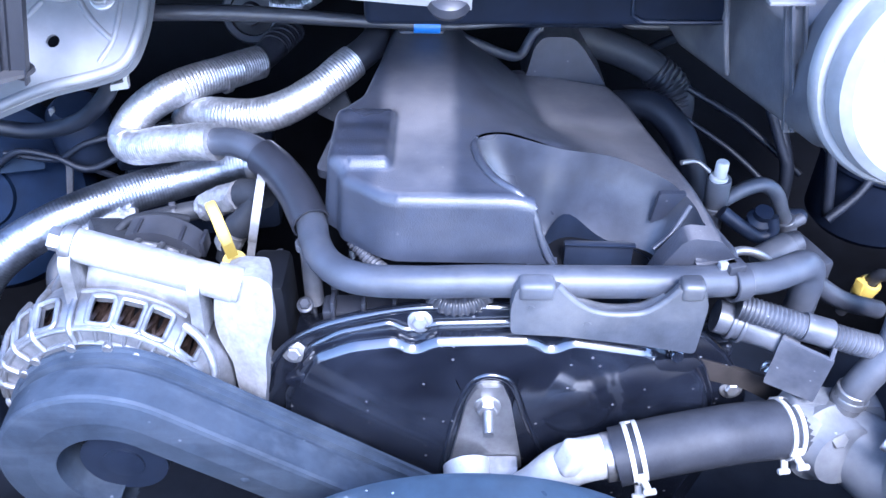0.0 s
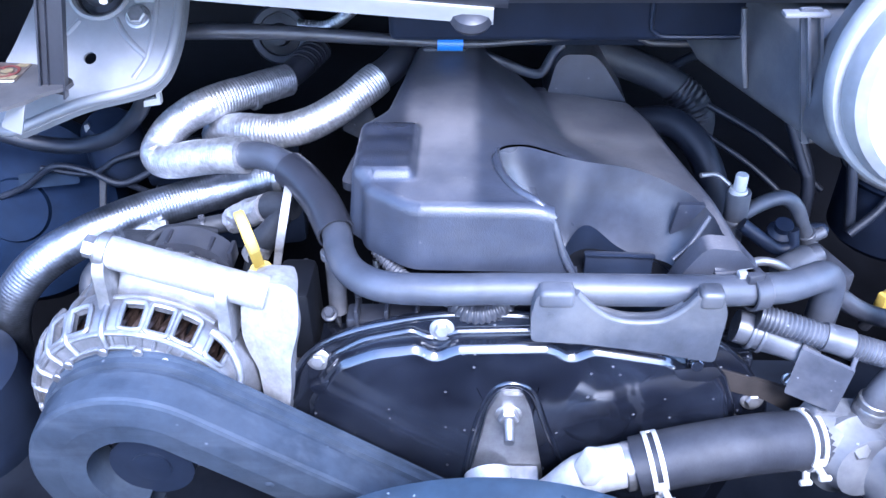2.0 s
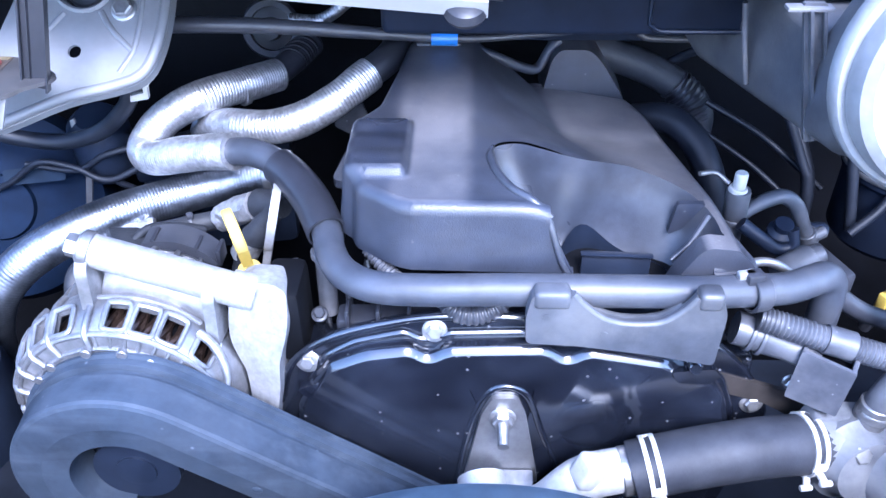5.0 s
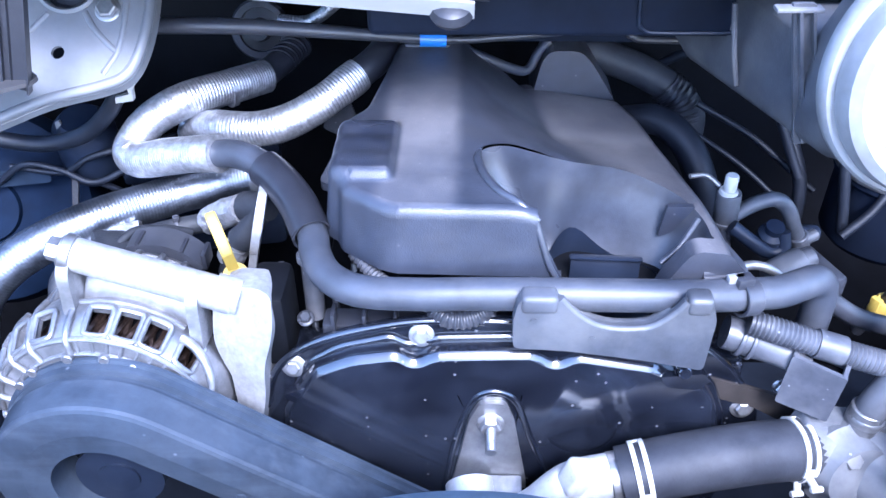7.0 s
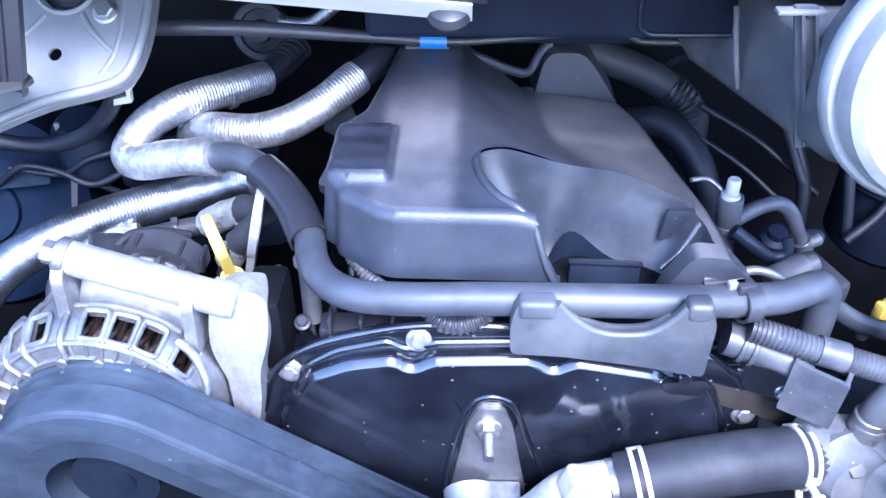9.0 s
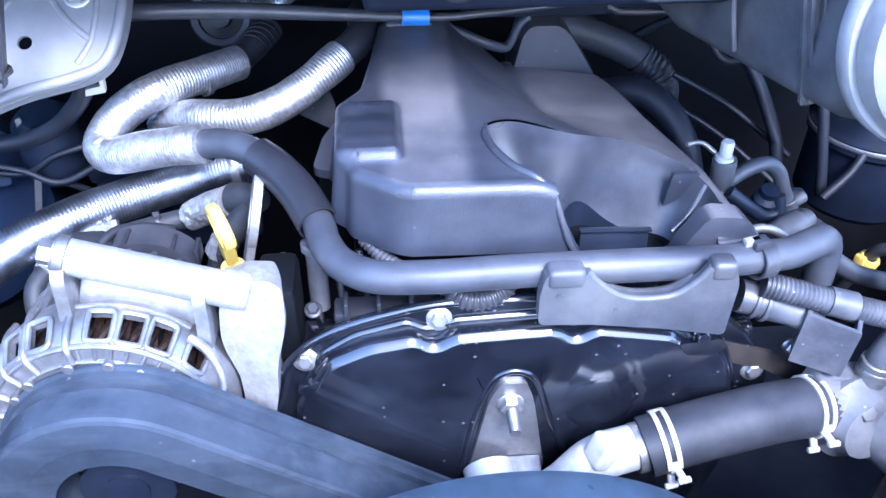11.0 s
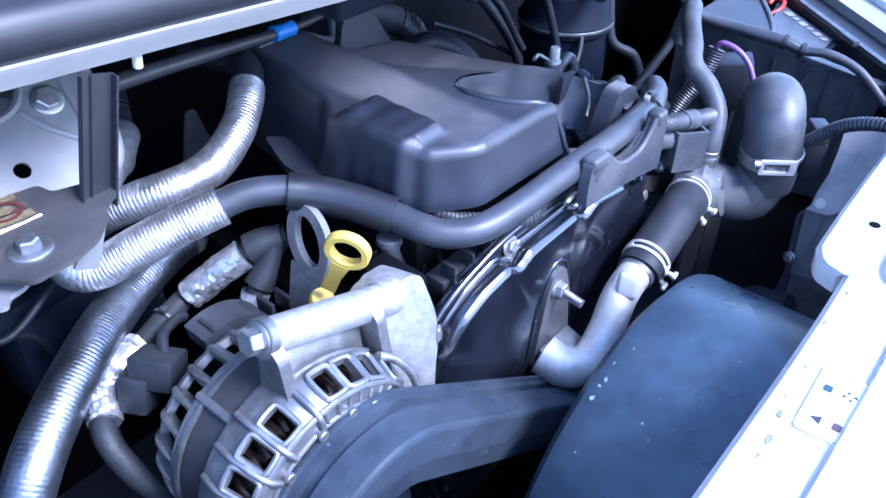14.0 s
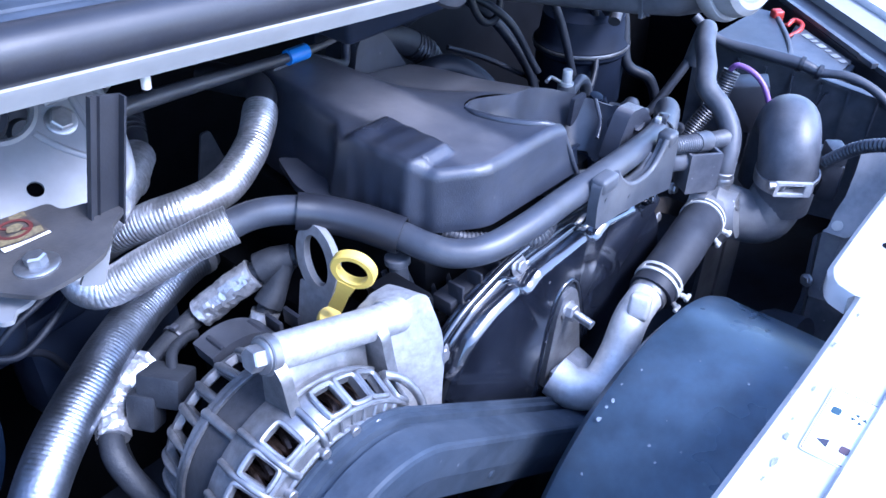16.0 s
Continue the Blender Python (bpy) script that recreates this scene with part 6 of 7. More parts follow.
# ---- air intake duct with a pale round mouth ----
def air_duct():
    t = thing("air_duct", (0.22, 0.58, 1.13), "dark plastic air intake duct with a pale round mouth", "air duct")
    cx, cy, cz, R = 0.306, 0.470, 1.232, 0.074
    sections = [((cx, 0.487, cz), 0.072, 0.072, 0.0), ((0.306, 0.512, 1.230), 0.064, 0.074, 0.95), ((0.302, 0.552, 1.192), 0.060, 0.042, 1.0), ((0.275, 0.70, 1.192), 0.075, 0.053, 1.0), ((0.27, 0.80, 1.192), 0.075, 0.05, 1.0)]
    bm = bmesh.new()
    rings = []
    N = 40
    for (x, y, z), w, h, sq in sections:
        ring = []
        for k in range(N):
            a = 2 * math.pi * k / N
            ca, sa = math.cos(a), math.sin(a)
            e = 1 - 0.68 * sq
            px = math.copysign(abs(ca) ** e, ca) * w
            pz = math.copysign(abs(sa) ** e, sa) * h
            ring.append(bm.verts.new((x + px, y, z + pz)))
        rings.append(ring)
    for a, b in zip(rings, rings[1:]):
        for k in range(N):
            bm.faces.new((a[k], a[(k + 1) % N], b[(k + 1) % N], b[k]))
    bm.faces.new(rings[-1])
    part("duct", bm, M_duct, t, angle=35)
    part("flange", lathe([(0.070, -0.006), (0.079, -0.006), (0.081, -0.003), (0.081, 0.006), (0.079, 0.009), (0.070, 0.009), (0.070, -0.006)], (cx, 0.488, cz), (0, -1, 0.12), 56, False), M_ring, t, "dirty pale flange")
    part("mouth_ring", lathe([(0.056, 0.0), (0.074, 0.0), (0.075, 0.008), (0.072, 0.018), (0.066, 0.022), (0.060, 0.020), (0.057, 0.010), (0.056, 0.0)], (cx, 0.481, cz), (0, -1, 0.12), 56, False), M_ring, t, "pale grey plastic ring")
    part("mouth_disc", lathe([(0, 0), (0.058, 0), (0.058, 0.003), (0, 0.004)], (cx, 0.477, cz), (0, -1, 0.12), 48), M_ring, t, "pale inner disc")
    part("mouth_bar", join(block((cx - 0.012, 0.469, cz + 0.012), (0.003, 0.004, 0.05), w=0.0006), block((cx, 0.469, cz - 0.006), (0.05, 0.004, 0.003), w=0.0006)), M_plastic, t)
    part("flange_plate", slab(rounded([(0.2215, 1.252), (0.2365, 1.252), (0.2610, 1.152), (0.2465, 1.150)], 0.002), 0.004, facing(0.548), 0.001), M_duct, t, "upright mounting flange")
    for dx in (0.0035, 0.0120):
        part("flange_rib", slab([(0.2215 + dx, 1.248), (0.2235 + dx, 1.248), (0.2480 + dx, 1.154), (0.2460 + dx, 1.154)], 0.005, facing(0.5435), 0.0006, 1), M_duct, t)
    part("flange_tab", block((0.226, 0.545, 1.2485), (0.030, 0.010, 0.003), (0, 0, 0), 0.001), M_support, t, "pale tab on the flange")
    part("rib", tube([(0.2090, 0.617, 1.225), (0.2150, 0.617, 1.192), (0.2230, 0.617, 1.160)], 0.0022, 8), M_duct, t)
    ubox = part("upper_box", block((0.105, 0.71, 1.243), (0.335, 0.14, 0.110), (0, 0, 0), 0.006, 3), M_deep, t, "dark upper box of the duct")
    part("box_bead", tube([(0.146, 0.6385, 1.30), (0.146, 0.6385, 1.21), (0.151, 0.6385, 1.196), (0.17, 0.6385, 1.193), (0.27, 0.6385, 1.194)], 0.0018, 8), M_navy, ubox)
    return t


air_duct()

# ---- right side: sensor, fuel pipes, wiring ----
sen = thing("pressure_sensor", (0.237, 0.623, 1.0), "black pressure fitting with a pale ribbed cap", "sensor")
part("body", lathe([(0, 0), (0.0085, 0), (0.0085, 0.026), (0.0102, 0.028), (0.0102, 0.031), (0.0092, 0.032), (0.0105, 0.034), (0.0105, 0.058), (0.0100, 0.060), (0, 0.060)], (0.244, 0.622, 0.998), (-0.06, 0, 1), 24), M_duct, sen)
part("collar", rod((0.239, 0.6215, 1.056), (0.2395, 0.6215, 1.061), 0.0080), M_cap, sen)
part("cap", lathe([(0, 0), (0.0050, 0), (0.0056, 0.001), (0.0056, 0.014), (0.0048, 0.0155), (0, 0.0155)], (0.2395, 0.6215, 1.060), (0, 0, 1), 12), M_cap, sen, "pale ribbed cap")


def pipe(pts, r, label, material=None, cat="pipe", name="fuel_pipe", group="engine pipes", **kw):
    return solo(name, tube(pts, r, 16, **kw), material or M_rubber, label, cat, group)


pipe([(0.246, 0.624, 1.030), (0.259, 0.630, 1.035), (0.273, 0.632, 1.042), (0.286, 0.633, 1.044), (0.299, 0.634, 1.034), (0.310, 0.636, 1.013), (0.319, 0.638, 0.997)], 0.0068, "grey pipe arching from the sensor", M_duct)
solo("pipe_end", join(rod((0.316, 0.637, 1.003), (0.322, 0.639, 0.990), 0.0092), rod((0.318, 0.634, 0.998), (0.334, 0.640, 1.002), 0.0058)), M_duct, "grey union at the end of the arching pipe", "fitting", "pipe unions")
pipe([(0.243, 0.606, 1.034), (0.264, 0.600, 1.020), (0.277, 0.599, 1.012), (0.289, 0.600, 1.015), (0.287, 0.604, 1.030)], 0.0062, "dark blue-black pipe loop beside the sensor", M_navy)
pipe([(0.226, 0.526, 1.053), (0.236, 0.530, 1.052), (0.247, 0.531, 1.049), (0.259, 0.531, 1.041), (0.266, 0.531, 1.030), (0.270, 0.532, 1.015)], 0.0036, "thin bright steel pipe beside the hose clip", M_steel)
pipe([(0.205, 0.625, 1.072), (0.220, 0.63, 1.070), (0.232, 0.626, 1.062)], 0.0022, "thin grey wire behind the cover", M_alu)
solo("pipe_connector", join(rod((0.262, 0.552, 1.022), (0.290, 0.566, 1.028), 0.0125), rod((0.286, 0.564, 1.027), (0.300, 0.570, 1.030), 0.0088)), M_duct, "grey plastic pipe connector behind the hose", "fitting")
solo("banjo_union", lathe([(0, 0), (0.011, 0), (0.012, 0.003), (0.012, 0.014), (0.008, 0.018), (0.008, 0.024), (0, 0.025)], (0.280, 0.612, 1.012), (0, -0.3, 1), 20), M_navy, "dark banjo union among the pipes", "fitting", "pipe unions")
solo("pipe_union", rod((0.316, 0.650, 0.995), (0.345, 0.665, 0.985), 0.008), M_navy, "black pipe union beside the cover", "fitting", "pipe unions")
solo("pipe_union", rod((0.276, 0.55, 1.010), (0.300, 0.560, 1.016), 0.008), M_navy, "black pipe union beside the cover", "fitting", "pipe unions")
solo("injector_block", block((0.31, 0.58, 1.0), (0.03, 0.05, 0.03), (0, 0, 20), 0.004), M_plastic, "small black block between the pipes", "fitting")
pipe([(0.10, 0.872, 1.092), (0.14, 0.868, 1.080), (0.203, 0.862, 1.058), (0.245, 0.856, 1.034), (0.262, 0.85, 1.010), (0.262, 0.845, 0.98)], 0.0175, "thick grey rubber hose behind the engine cover", M_matt, "hose", "breather_hose")
solo("ribbed_hose_end", tube([(0.232, 0.858, 1.043), (0.252, 0.853, 1.026), (0.260, 0.849, 1.005)], 0.0185, 20, corr=0.0012, pitch=0.006), M_sleeve, "ribbed black end of the breather hose", "hose")
pipe([(0.180, 0.800, 1.030), (0.212, 0.782, 1.040), (0.236, 0.760, 1.028), (0.252, 0.738, 1.000), (0.262, 0.722, 0.955)], 0.0155, "dark pipe curving down behind the cover", M_pipe)
for pts, r in (([(0.26, 0.82, 1.04), (0.32, 0.80, 1.01), (0.38, 0.76, 0.97)], 0.0035), ([(0.25, 0.80, 1.02), (0.31, 0.78, 0.985), (0.36, 0.74, 0.95)], 0.003),
               ([(0.20, 0.90, 1.03), (0.27, 0.83, 1.10), (0.31, 0.77, 1.08), (0.35, 0.74, 1.00)], 0.005), ([(0.30, 0.86, 1.10), (0.33, 0.80, 1.06), (0.36, 0.76, 0.99), (0.365, 0.75, 0.93)], 0.007),
               ([(0.36, 0.74, 1.11), (0.375, 0.725, 1.06), (0.385, 0.71, 1.00), (0.39, 0.70, 0.96)], 0.0055), ([(0.42, 0.72, 1.10), (0.435, 0.71, 1.05), (0.41, 0.69, 1.00), (0.38, 0.68, 0.97)], 0.0045),
               ([(0.47, 0.72, 1.12), (0.485, 0.70, 1.05), (0.475, 0.68, 0.99), (0.50, 0.655, 0.965), (0.51, 0.64, 0.92)], 0.0075), ([(0.27, 0.80, 1.12), (0.29, 0.79, 1.075), (0.315, 0.785, 1.075), (0.33, 0.79, 1.12)], 0.005)):
    pipe(pts, r, "dark pipe among the lines beside the engine", M_pipe)
flt = thing("fuel_filter", (0.47, 0.76, 0.86), "dark cylindrical fuel filter with a dull steel band", "filter")
part("canister", lathe([(0, 0), (0.055, 0), (0.062, 0.008), (0.062, 0.075), (0.066, 0.080), (0.066, 0.092), (0.060, 0.098), (0.056, 0.13), (0.03, 0.142), (0, 0.144)], (0.455, 0.745, 0.925), (0, 0, 1), 40), M_deep, flt)
part("band", ring_band((0.455, 0.745, 1.013), (0, 0, 1), 0.0665, 0.005, 0.0012), M_alu, flt, "dull steel band")
part("outlet", tube([(0.44, 0.700, 1.07), (0.43, 0.68, 1.08), (0.41, 0.67, 1.07)], 0.008, 14), M_plastic, flt)

# conduit, connector box and bracket in front of the hose end
con = thing("wiring_connector", (0.28, 0.47, 0.97), "dusty grey-black wiring connector box on ribbed conduit", "connector")
bx = Matrix(((0.85, 0.06, -0.53, 0.2790), (-0.53, 0.02, -0.85, 0.4680), (-0.06, 1.0, 0.0, 1.0165), (0, 0, 0, 1)))
walls = [slab(rounded([(-0.019, -0.046), (0.019, -0.044), (0.020, 0.0), (-0.019, 0.001)], 0.002), 0.0035, bx @ Matrix.Translation((0, 0, q)), 0.0008) for q in (-0.011, 0.011)]
walls += [block((q, -0.022, 0.0018), (0.0035, 0.045, 0.0230), w=0.0008) for q in (-0.0175, 0.0175)]
for wb in walls[2:]:
    bmesh.ops.transform(wb, matrix=bx, verts=wb.verts[:])
part("box", join(*walls), M_plastic_dusty, con, "open-topped connector housing")
# solid dark block in the opening, in place of its inner shade
mo = block((0, -0.016, 0.0018), (0.032, 0.012, 0.020), w=0.001)
bmesh.ops.transform(mo, matrix=bx, verts=mo.verts[:])
part("mouth", mo, M_dark, con, "dark block for the shade in the open mouth")
part("sleeve", tube([(0.212, 0.492, 1.018), (0.230, 0.488, 1.014), (0.252, 0.482, 1.008), (0.272, 0.476, 1.002)], [0.013, 0.0135, 0.0115, 0.0115], 22), M_plastic_dusty, con)
for p in ((0.224, 0.489, 1.015), (0.232, 0.487, 1.013)):
    part("band", ring_band(p, (0.93, -0.25, -0.2), 0.0136, 0.0035, 0.0012), M_plastic_dusty, con)
solo("ribbed_conduit", tube([(0.225, 0.485, 1.034), (0.250, 0.478, 1.030), (0.285, 0.470, 1.022), (0.325, 0.465, 1.012), (0.365, 0.47, 1.0)], 0.0095, 20, corr=0.0008, pitch=0.0034), M_plastic_dusty, "dusty grey ribbed wiring conduit beside the hose", "conduit", "ribbed conduits")
solo("conduit_collar", tube([(0.272, 0.473, 1.025), (0.292, 0.469, 1.021)], 0.0112, 20), M_plastic_dusty, "smooth grey conduit collar", "conduit")
pipe([(0.30, 0.53, 1.02), (0.33, 0.53, 1.00), (0.37, 0.54, 0.98)], 0.008, "black wiring loom behind the hose end", M_plastic)
solo("steel_stay", slab(rounded([(0.205, 0.975), (0.262, 0.955), (0.300, 0.930), (0.330, 0.905), (0.322, 0.895), (0.285, 0.918), (0.25, 0.94), (0.205, 0.955)], 0.004), 0.004, facing(0.490), 0.001), M_rust, "brown-stained steel stay plate", "bracket")
bt = thing("bracket_bolt", (0.265, 0.488, 0.955), "small bright bolt in the stained plate", "bolt")
bolt(bt, (0.265, 0.487, 0.965), (0, -1, 0.2), 0.0055, 0.006, 0.0065)
solo("conduit_cover", tube([(0.040, 0.500, 1.046), (0.030, 0.491, 1.036), (0.012, 0.487, 1.031), (-0.004, 0.491, 1.034), (-0.013, 0.502, 1.044)], 0.0078, 16, corr=0.001, pitch=0.0042), M_plastic, "black ribbed conduit below the long hose", "conduit", "ribbed conduits")
solo("thin_foil_conduit", tube([(-0.040, 0.500, 1.050), (-0.055, 0.515, 1.052), (-0.07, 0.53, 1.06)], 0.0055, 14, corr=0.0008, pitch=0.004), M_plastic_dusty, "thin ribbed conduit under the cover edge", "conduit", "ribbed conduits")
for k in range(5):
    pipe([(-0.135 + 0.02 * k, 0.555, 1.03), (-0.13 + 0.02 * k, 0.54, 0.99), (-0.125 + 0.018 * k, 0.53, 0.95)], 0.0028, "thin dark wire behind the timing cover", M_plastic)
solo("side_bolt_post", join(rod((-0.108, 0.545, 1.040), (-0.108, 0.540, 0.985), 0.008), rod((-0.108, 0.545, 1.040), (-0.108, 0.5455, 1.047), 0.011)), M_plastic_dusty, "grey bolt post below the rubber sleeve", "post")

# thermostat housing and hoses
th = thing("thermostat_housing", (0.30, 0.42, 0.86), "grey cast thermostat housing with bolted flange", "thermostat housing")
part("body", lathe([(0, 0), (0.034, 0), (0.037, 0.004), (0.037, 0.016), (0.030, 0.022), (0.026, 0.034), (0, 0.036)], (0.305, 0.455, 0.925), (0.25, -1, 0.25), 40), M_support, th)
part("flange", slab(rounded([(0.268, 0.945), (0.275, 0.965), (0.345, 0.960), (0.352, 0.945), (0.345, 0.935), (0.285, 0.932)], 0.004), 0.018, facing(0.468), 0.002), M_support, th)
bolt(th, (0.304, 0.430, 0.948), (0.1, -0.8, 0.5), 0.0075, 0.006, 0.010)
part("neck", tube([(0.276, 0.448, 0.936), (0.296, 0.452, 0.935), (0.32, 0.45, 0.93), (0.345, 0.43, 0.915), (0.362, 0.410, 0.915), (0.370, 0.402, 0.945)], [0.024, 0.026, 0.03, 0.031, 0.032, 0.031], 28), M_support, th)
part("spigot", rod((0.316, 0.4535, 0.955), (0.318, 0.4535, 0.978), 0.0125), M_alu, th)
t4 = thing("coolant_hose", (0.36, 0.50, 0.96), "thin grey-black coolant hose with a kink", "hose")
part("hose", tube([(0.317, 0.4535, 0.962), (0.322, 0.454, 0.985), (0.338, 0.462, 1.012), (0.350, 0.482, 1.032), (0.3535, 0.500, 1.044), (0.3555, 0.508, 1.050), (0.368, 0.517, 1.0535), (0.388, 0.527, 1.059), (0.42, 0.548, 1.068), (0.458, 0.566, 1.073), (0.47, 0.575, 1.06), (0.475, 0.585, 1.02)], 0.0118, 24), M_elbow, t4)
part("clamp", join(ring_band((0.318, 0.4535, 0.968), (0.15, 0.0, 1), 0.0122, 0.007, 0.0012)), M_steel, t4, "bright steel clamp")
el = thing("elbow_hose", (0.35, 0.42, 0.93), "large black rubber elbow hose with a worm-drive clamp", "hose")
part("hose", tube([(0.371, 0.400, 0.932), (0.370, 0.399, 0.955), (0.367, 0.401, 0.982), (0.374, 0.408, 1.008), (0.396, 0.420, 1.018), (0.418, 0.432, 1.003), (0.426, 0.438, 0.97), (0.426, 0.44, 0.92)], 0.0325, 36), M_elbow, el)
worm = part("clamp", ring_band((0.3685, 0.3998, 0.971), (-0.07, 0.04, 1), 0.0330, 0.015, 0.0022, 48), M_steel, el, "perforated steel worm-drive clamp")
CP = leaning((0.3405, 0.3825, 0.974), (-0.72, -0.69, 0.0)) @ Matrix.Rotation(radians(-3), 4, "Z")
part("clamp_screw", pierced(rounded([(-0.021, -0.0085), (0.021, -0.0085), (0.021, 0.0085), (-0.021, 0.0085)], 0.002), [[(-0.017, -0.0052), (0.013, -0.0052), (0.013, 0.0052), (-0.017, 0.0052)]], 0.005, CP), M_alu_bright, worm, "bright slotted clamp housing")
part("screw_thread", join(*[rod(CP @ Vector((-0.015 + 0.0035 * k, -0.003, 0.001)), CP @ Vector((-0.0135 + 0.0035 * k, 0.003, 0.001)), 0.0012, 8) for k in range(8)]), M_steel, worm)
part("screw_head", rod(CP @ Vector((-0.021, 0.003, 0.002)), CP @ Vector((-0.029, 0.003, 0.002)), 0.0058, 12), M_steel, worm)
part("slots", join(*[block((0.358 + 0.0042 * k, 0.3628 + 0.0006 * k, 0.971), (0.0014, 0.003, 0.009), (0, 0, 10), 0) for k in range(6)]), M_dark, worm)

# radiator side support and wiring at the far right
sup = thing("radiator_side_support", (0.35, 0.32, 0.75), "grey plastic radiator side support", "support")
SU, SL = leaning((0.375, 0.333, 0.926), (-0.8, 0.1, 0.6)), leaning((0.375, 0.333, 0.926), (-1, 0.1, 0.25))
# one support in three greys: palest on top, darkest at the bottom
part("upper_face", slab(rounded([(-0.0187, 0.087), (-0.0138, 0.0661), (-0.009, 0.0358), (-0.0101, 0.017), (-0.0086, -0.0042), (-0.0124, -0.0098), (0.0134, -0.0065), (0.0387, 0.0189), (0.0573, 0.0767), (0.0367, 0.1144)], 0.002), 0.004, SU @ Matrix.Translation((0, 0, -0.004)), 0.001), M_support_top, sup, "upper face in a paler grey")
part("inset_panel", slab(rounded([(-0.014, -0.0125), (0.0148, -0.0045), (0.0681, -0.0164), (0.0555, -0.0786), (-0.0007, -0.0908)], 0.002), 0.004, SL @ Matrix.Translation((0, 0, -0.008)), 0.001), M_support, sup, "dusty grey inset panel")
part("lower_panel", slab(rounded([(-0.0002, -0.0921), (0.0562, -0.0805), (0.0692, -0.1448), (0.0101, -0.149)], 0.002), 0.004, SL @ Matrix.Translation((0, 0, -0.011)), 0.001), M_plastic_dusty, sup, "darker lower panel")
part("edge", slab(rounded([(-0.0151, -0.0131), (-0.018, -0.0197), (-0.0049, -0.0932), (-0.0077, -0.1515), (0.0101, -0.149), (-0.0007, -0.0908)], 0.002), 0.010, SL @ Matrix.Translation((0, 0, -0.006)), 0.001), M_plastic, sup, "black edge strip")
part("washer", lathe([(0, 0), (0.0062, 0), (0.0060, 0.0012), (0.003, 0.0018), (0, 0.0018)], (0.3765, 0.333, 0.928), (-0.8, 0.1, 0.6), 24), M_cap, sup, "pale round plug")
for k in (0.25, 0.55, 0.8):
    part("panel_line", slab([(-0.004 + 0.05 * k, -0.078), (-0.004 + 0.05 * k, -0.012), (-0.0025 + 0.05 * k, -0.012), (-0.0025 + 0.05 * k, -0.078)], 0.002, SL @ Matrix.Translation((0, 0, -0.0045)), 0.0004, 1), M_support, sup)
bolt(sup, (0.356, 0.341, 0.858), (-1, 0.3, 0.2), 0.006, 0.005, 0.008)
solo("ribbed_conduit", tube([(0.40, 0.372, 0.985), (0.39, 0.352, 1.010), (0.38, 0.330, 1.030), (0.37, 0.30, 1.045), (0.36, 0.27, 1.05)], 0.007, 16, corr=0.001, pitch=0.005), M_plastic, "black ribbed conduit above the radiator support", "conduit", "ribbed conduits")
solo("wiring_block", join(block((0.43, 0.385, 0.955), (0.05, 0.05, 0.05), (0, 0, 20), 0.004), block((0.42, 0.37, 0.99), (0.03, 0.02, 0.02), (0, 0, 40), 0.003)), M_plastic, "black wiring connector block beside the elbow hose", "connector")
solo("fan_motor", lathe([(0, 0), (0.045, 0), (0.05, 0.01), (0.05, 0.05), (0, 0.055)], (0.30, 0.36, 0.78), (0, -1, 0.2), 32), M_pit, "dark round fan motor in the pit", "motor")

# battery, its tray and the wing
def along_wing(s, o):
    """A place along the wing's gutter: s metres up it, o metres outwards."""
    return (0.653 + 0.64 * s + 0.767 * o, 0.396 + 0.767 * s - 0.64 * o)


bat = thing("battery", (0.70, 0.50, 0.83), "grey car battery with white print and a red terminal cover", "battery")
bo = rounded([(0.785, 0.570), (0.692, 0.445), (0.630, 0.442), (0.645, 0.540)], 0.004)
part("case", slab(bo, 0.150, pose(0, 0, 0.835), 0.003), M_plastic_dusty, bat)
btop = part("top", slab(rounded([(0.774, 0.562), (0.692, 0.452), (0.640, 0.450), (0.655, 0.534)], 0.004), 0.004, pose(0, 0, 0.9855), 0.001), M_duct, bat, "grey battery top")
for k, (w, g) in enumerate(((0.018, 0.012), (0.008, 0.010), (0.014, 0.011), (0.007, 0.009), (0.012, 0.011), (0.010, 0.010))):
    a = Vector((0.738, 0.534)).lerp(Vector((0.682, 0.461)), k / 5)
    part("print_bar", slab(rounded([(-w / 2, -g / 2), (w / 2, -g / 2), (w / 2, g / 2), (-w / 2, g / 2)], 0.002), 0.0006, pose(a.x, a.y, 0.9900, 0, 0, 52), 0), M_ring, btop, "worn pale print bar")
part("terminal_cover", block((0.785, 0.603, 0.990), (0.018, 0.017, 0.022), (0, 0, 50), 0.004, 3), M_red, bat, "red terminal cover")
part("terminal_wire", tube([(0.765, 0.585, 0.985), (0.757, 0.573, 0.992), (0.772, 0.571, 0.996), (0.768, 0.556, 0.994), (0.748, 0.552, 0.990), (0.730, 0.560, 0.984)], 0.0035, 10), M_red, bat, "red wire loop")
tray = thing("battery_tray", (0.575, 0.48, 0.80), "black ribbed plastic battery tray wall", "battery tray")
TW = Matrix(((0.24, 0, -0.97, 0.545), (-0.97, 0, -0.24, 0.615), (0, 1, 0, 0.0), (0, 0, 0, 1)))
part("wall", slab(rounded([(0.0, 0.80), (0.0, 1.026), (0.07, 1.018), (0.14, 1.008), (0.27, 0.985), (0.27, 0.80)], 0.006), 0.005, TW, 0.001), M_duct, tray)
part("flange", slab([(0.0, 1.027), (0.07, 1.019), (0.14, 1.009), (0.27, 0.986), (0.27, 0.982), (0.14, 1.005), (0.07, 1.015), (0.0, 1.023)], 0.014, TW @ Matrix.Translation((0, 0, -0.002)), 0.0008, 1), M_duct, tray)
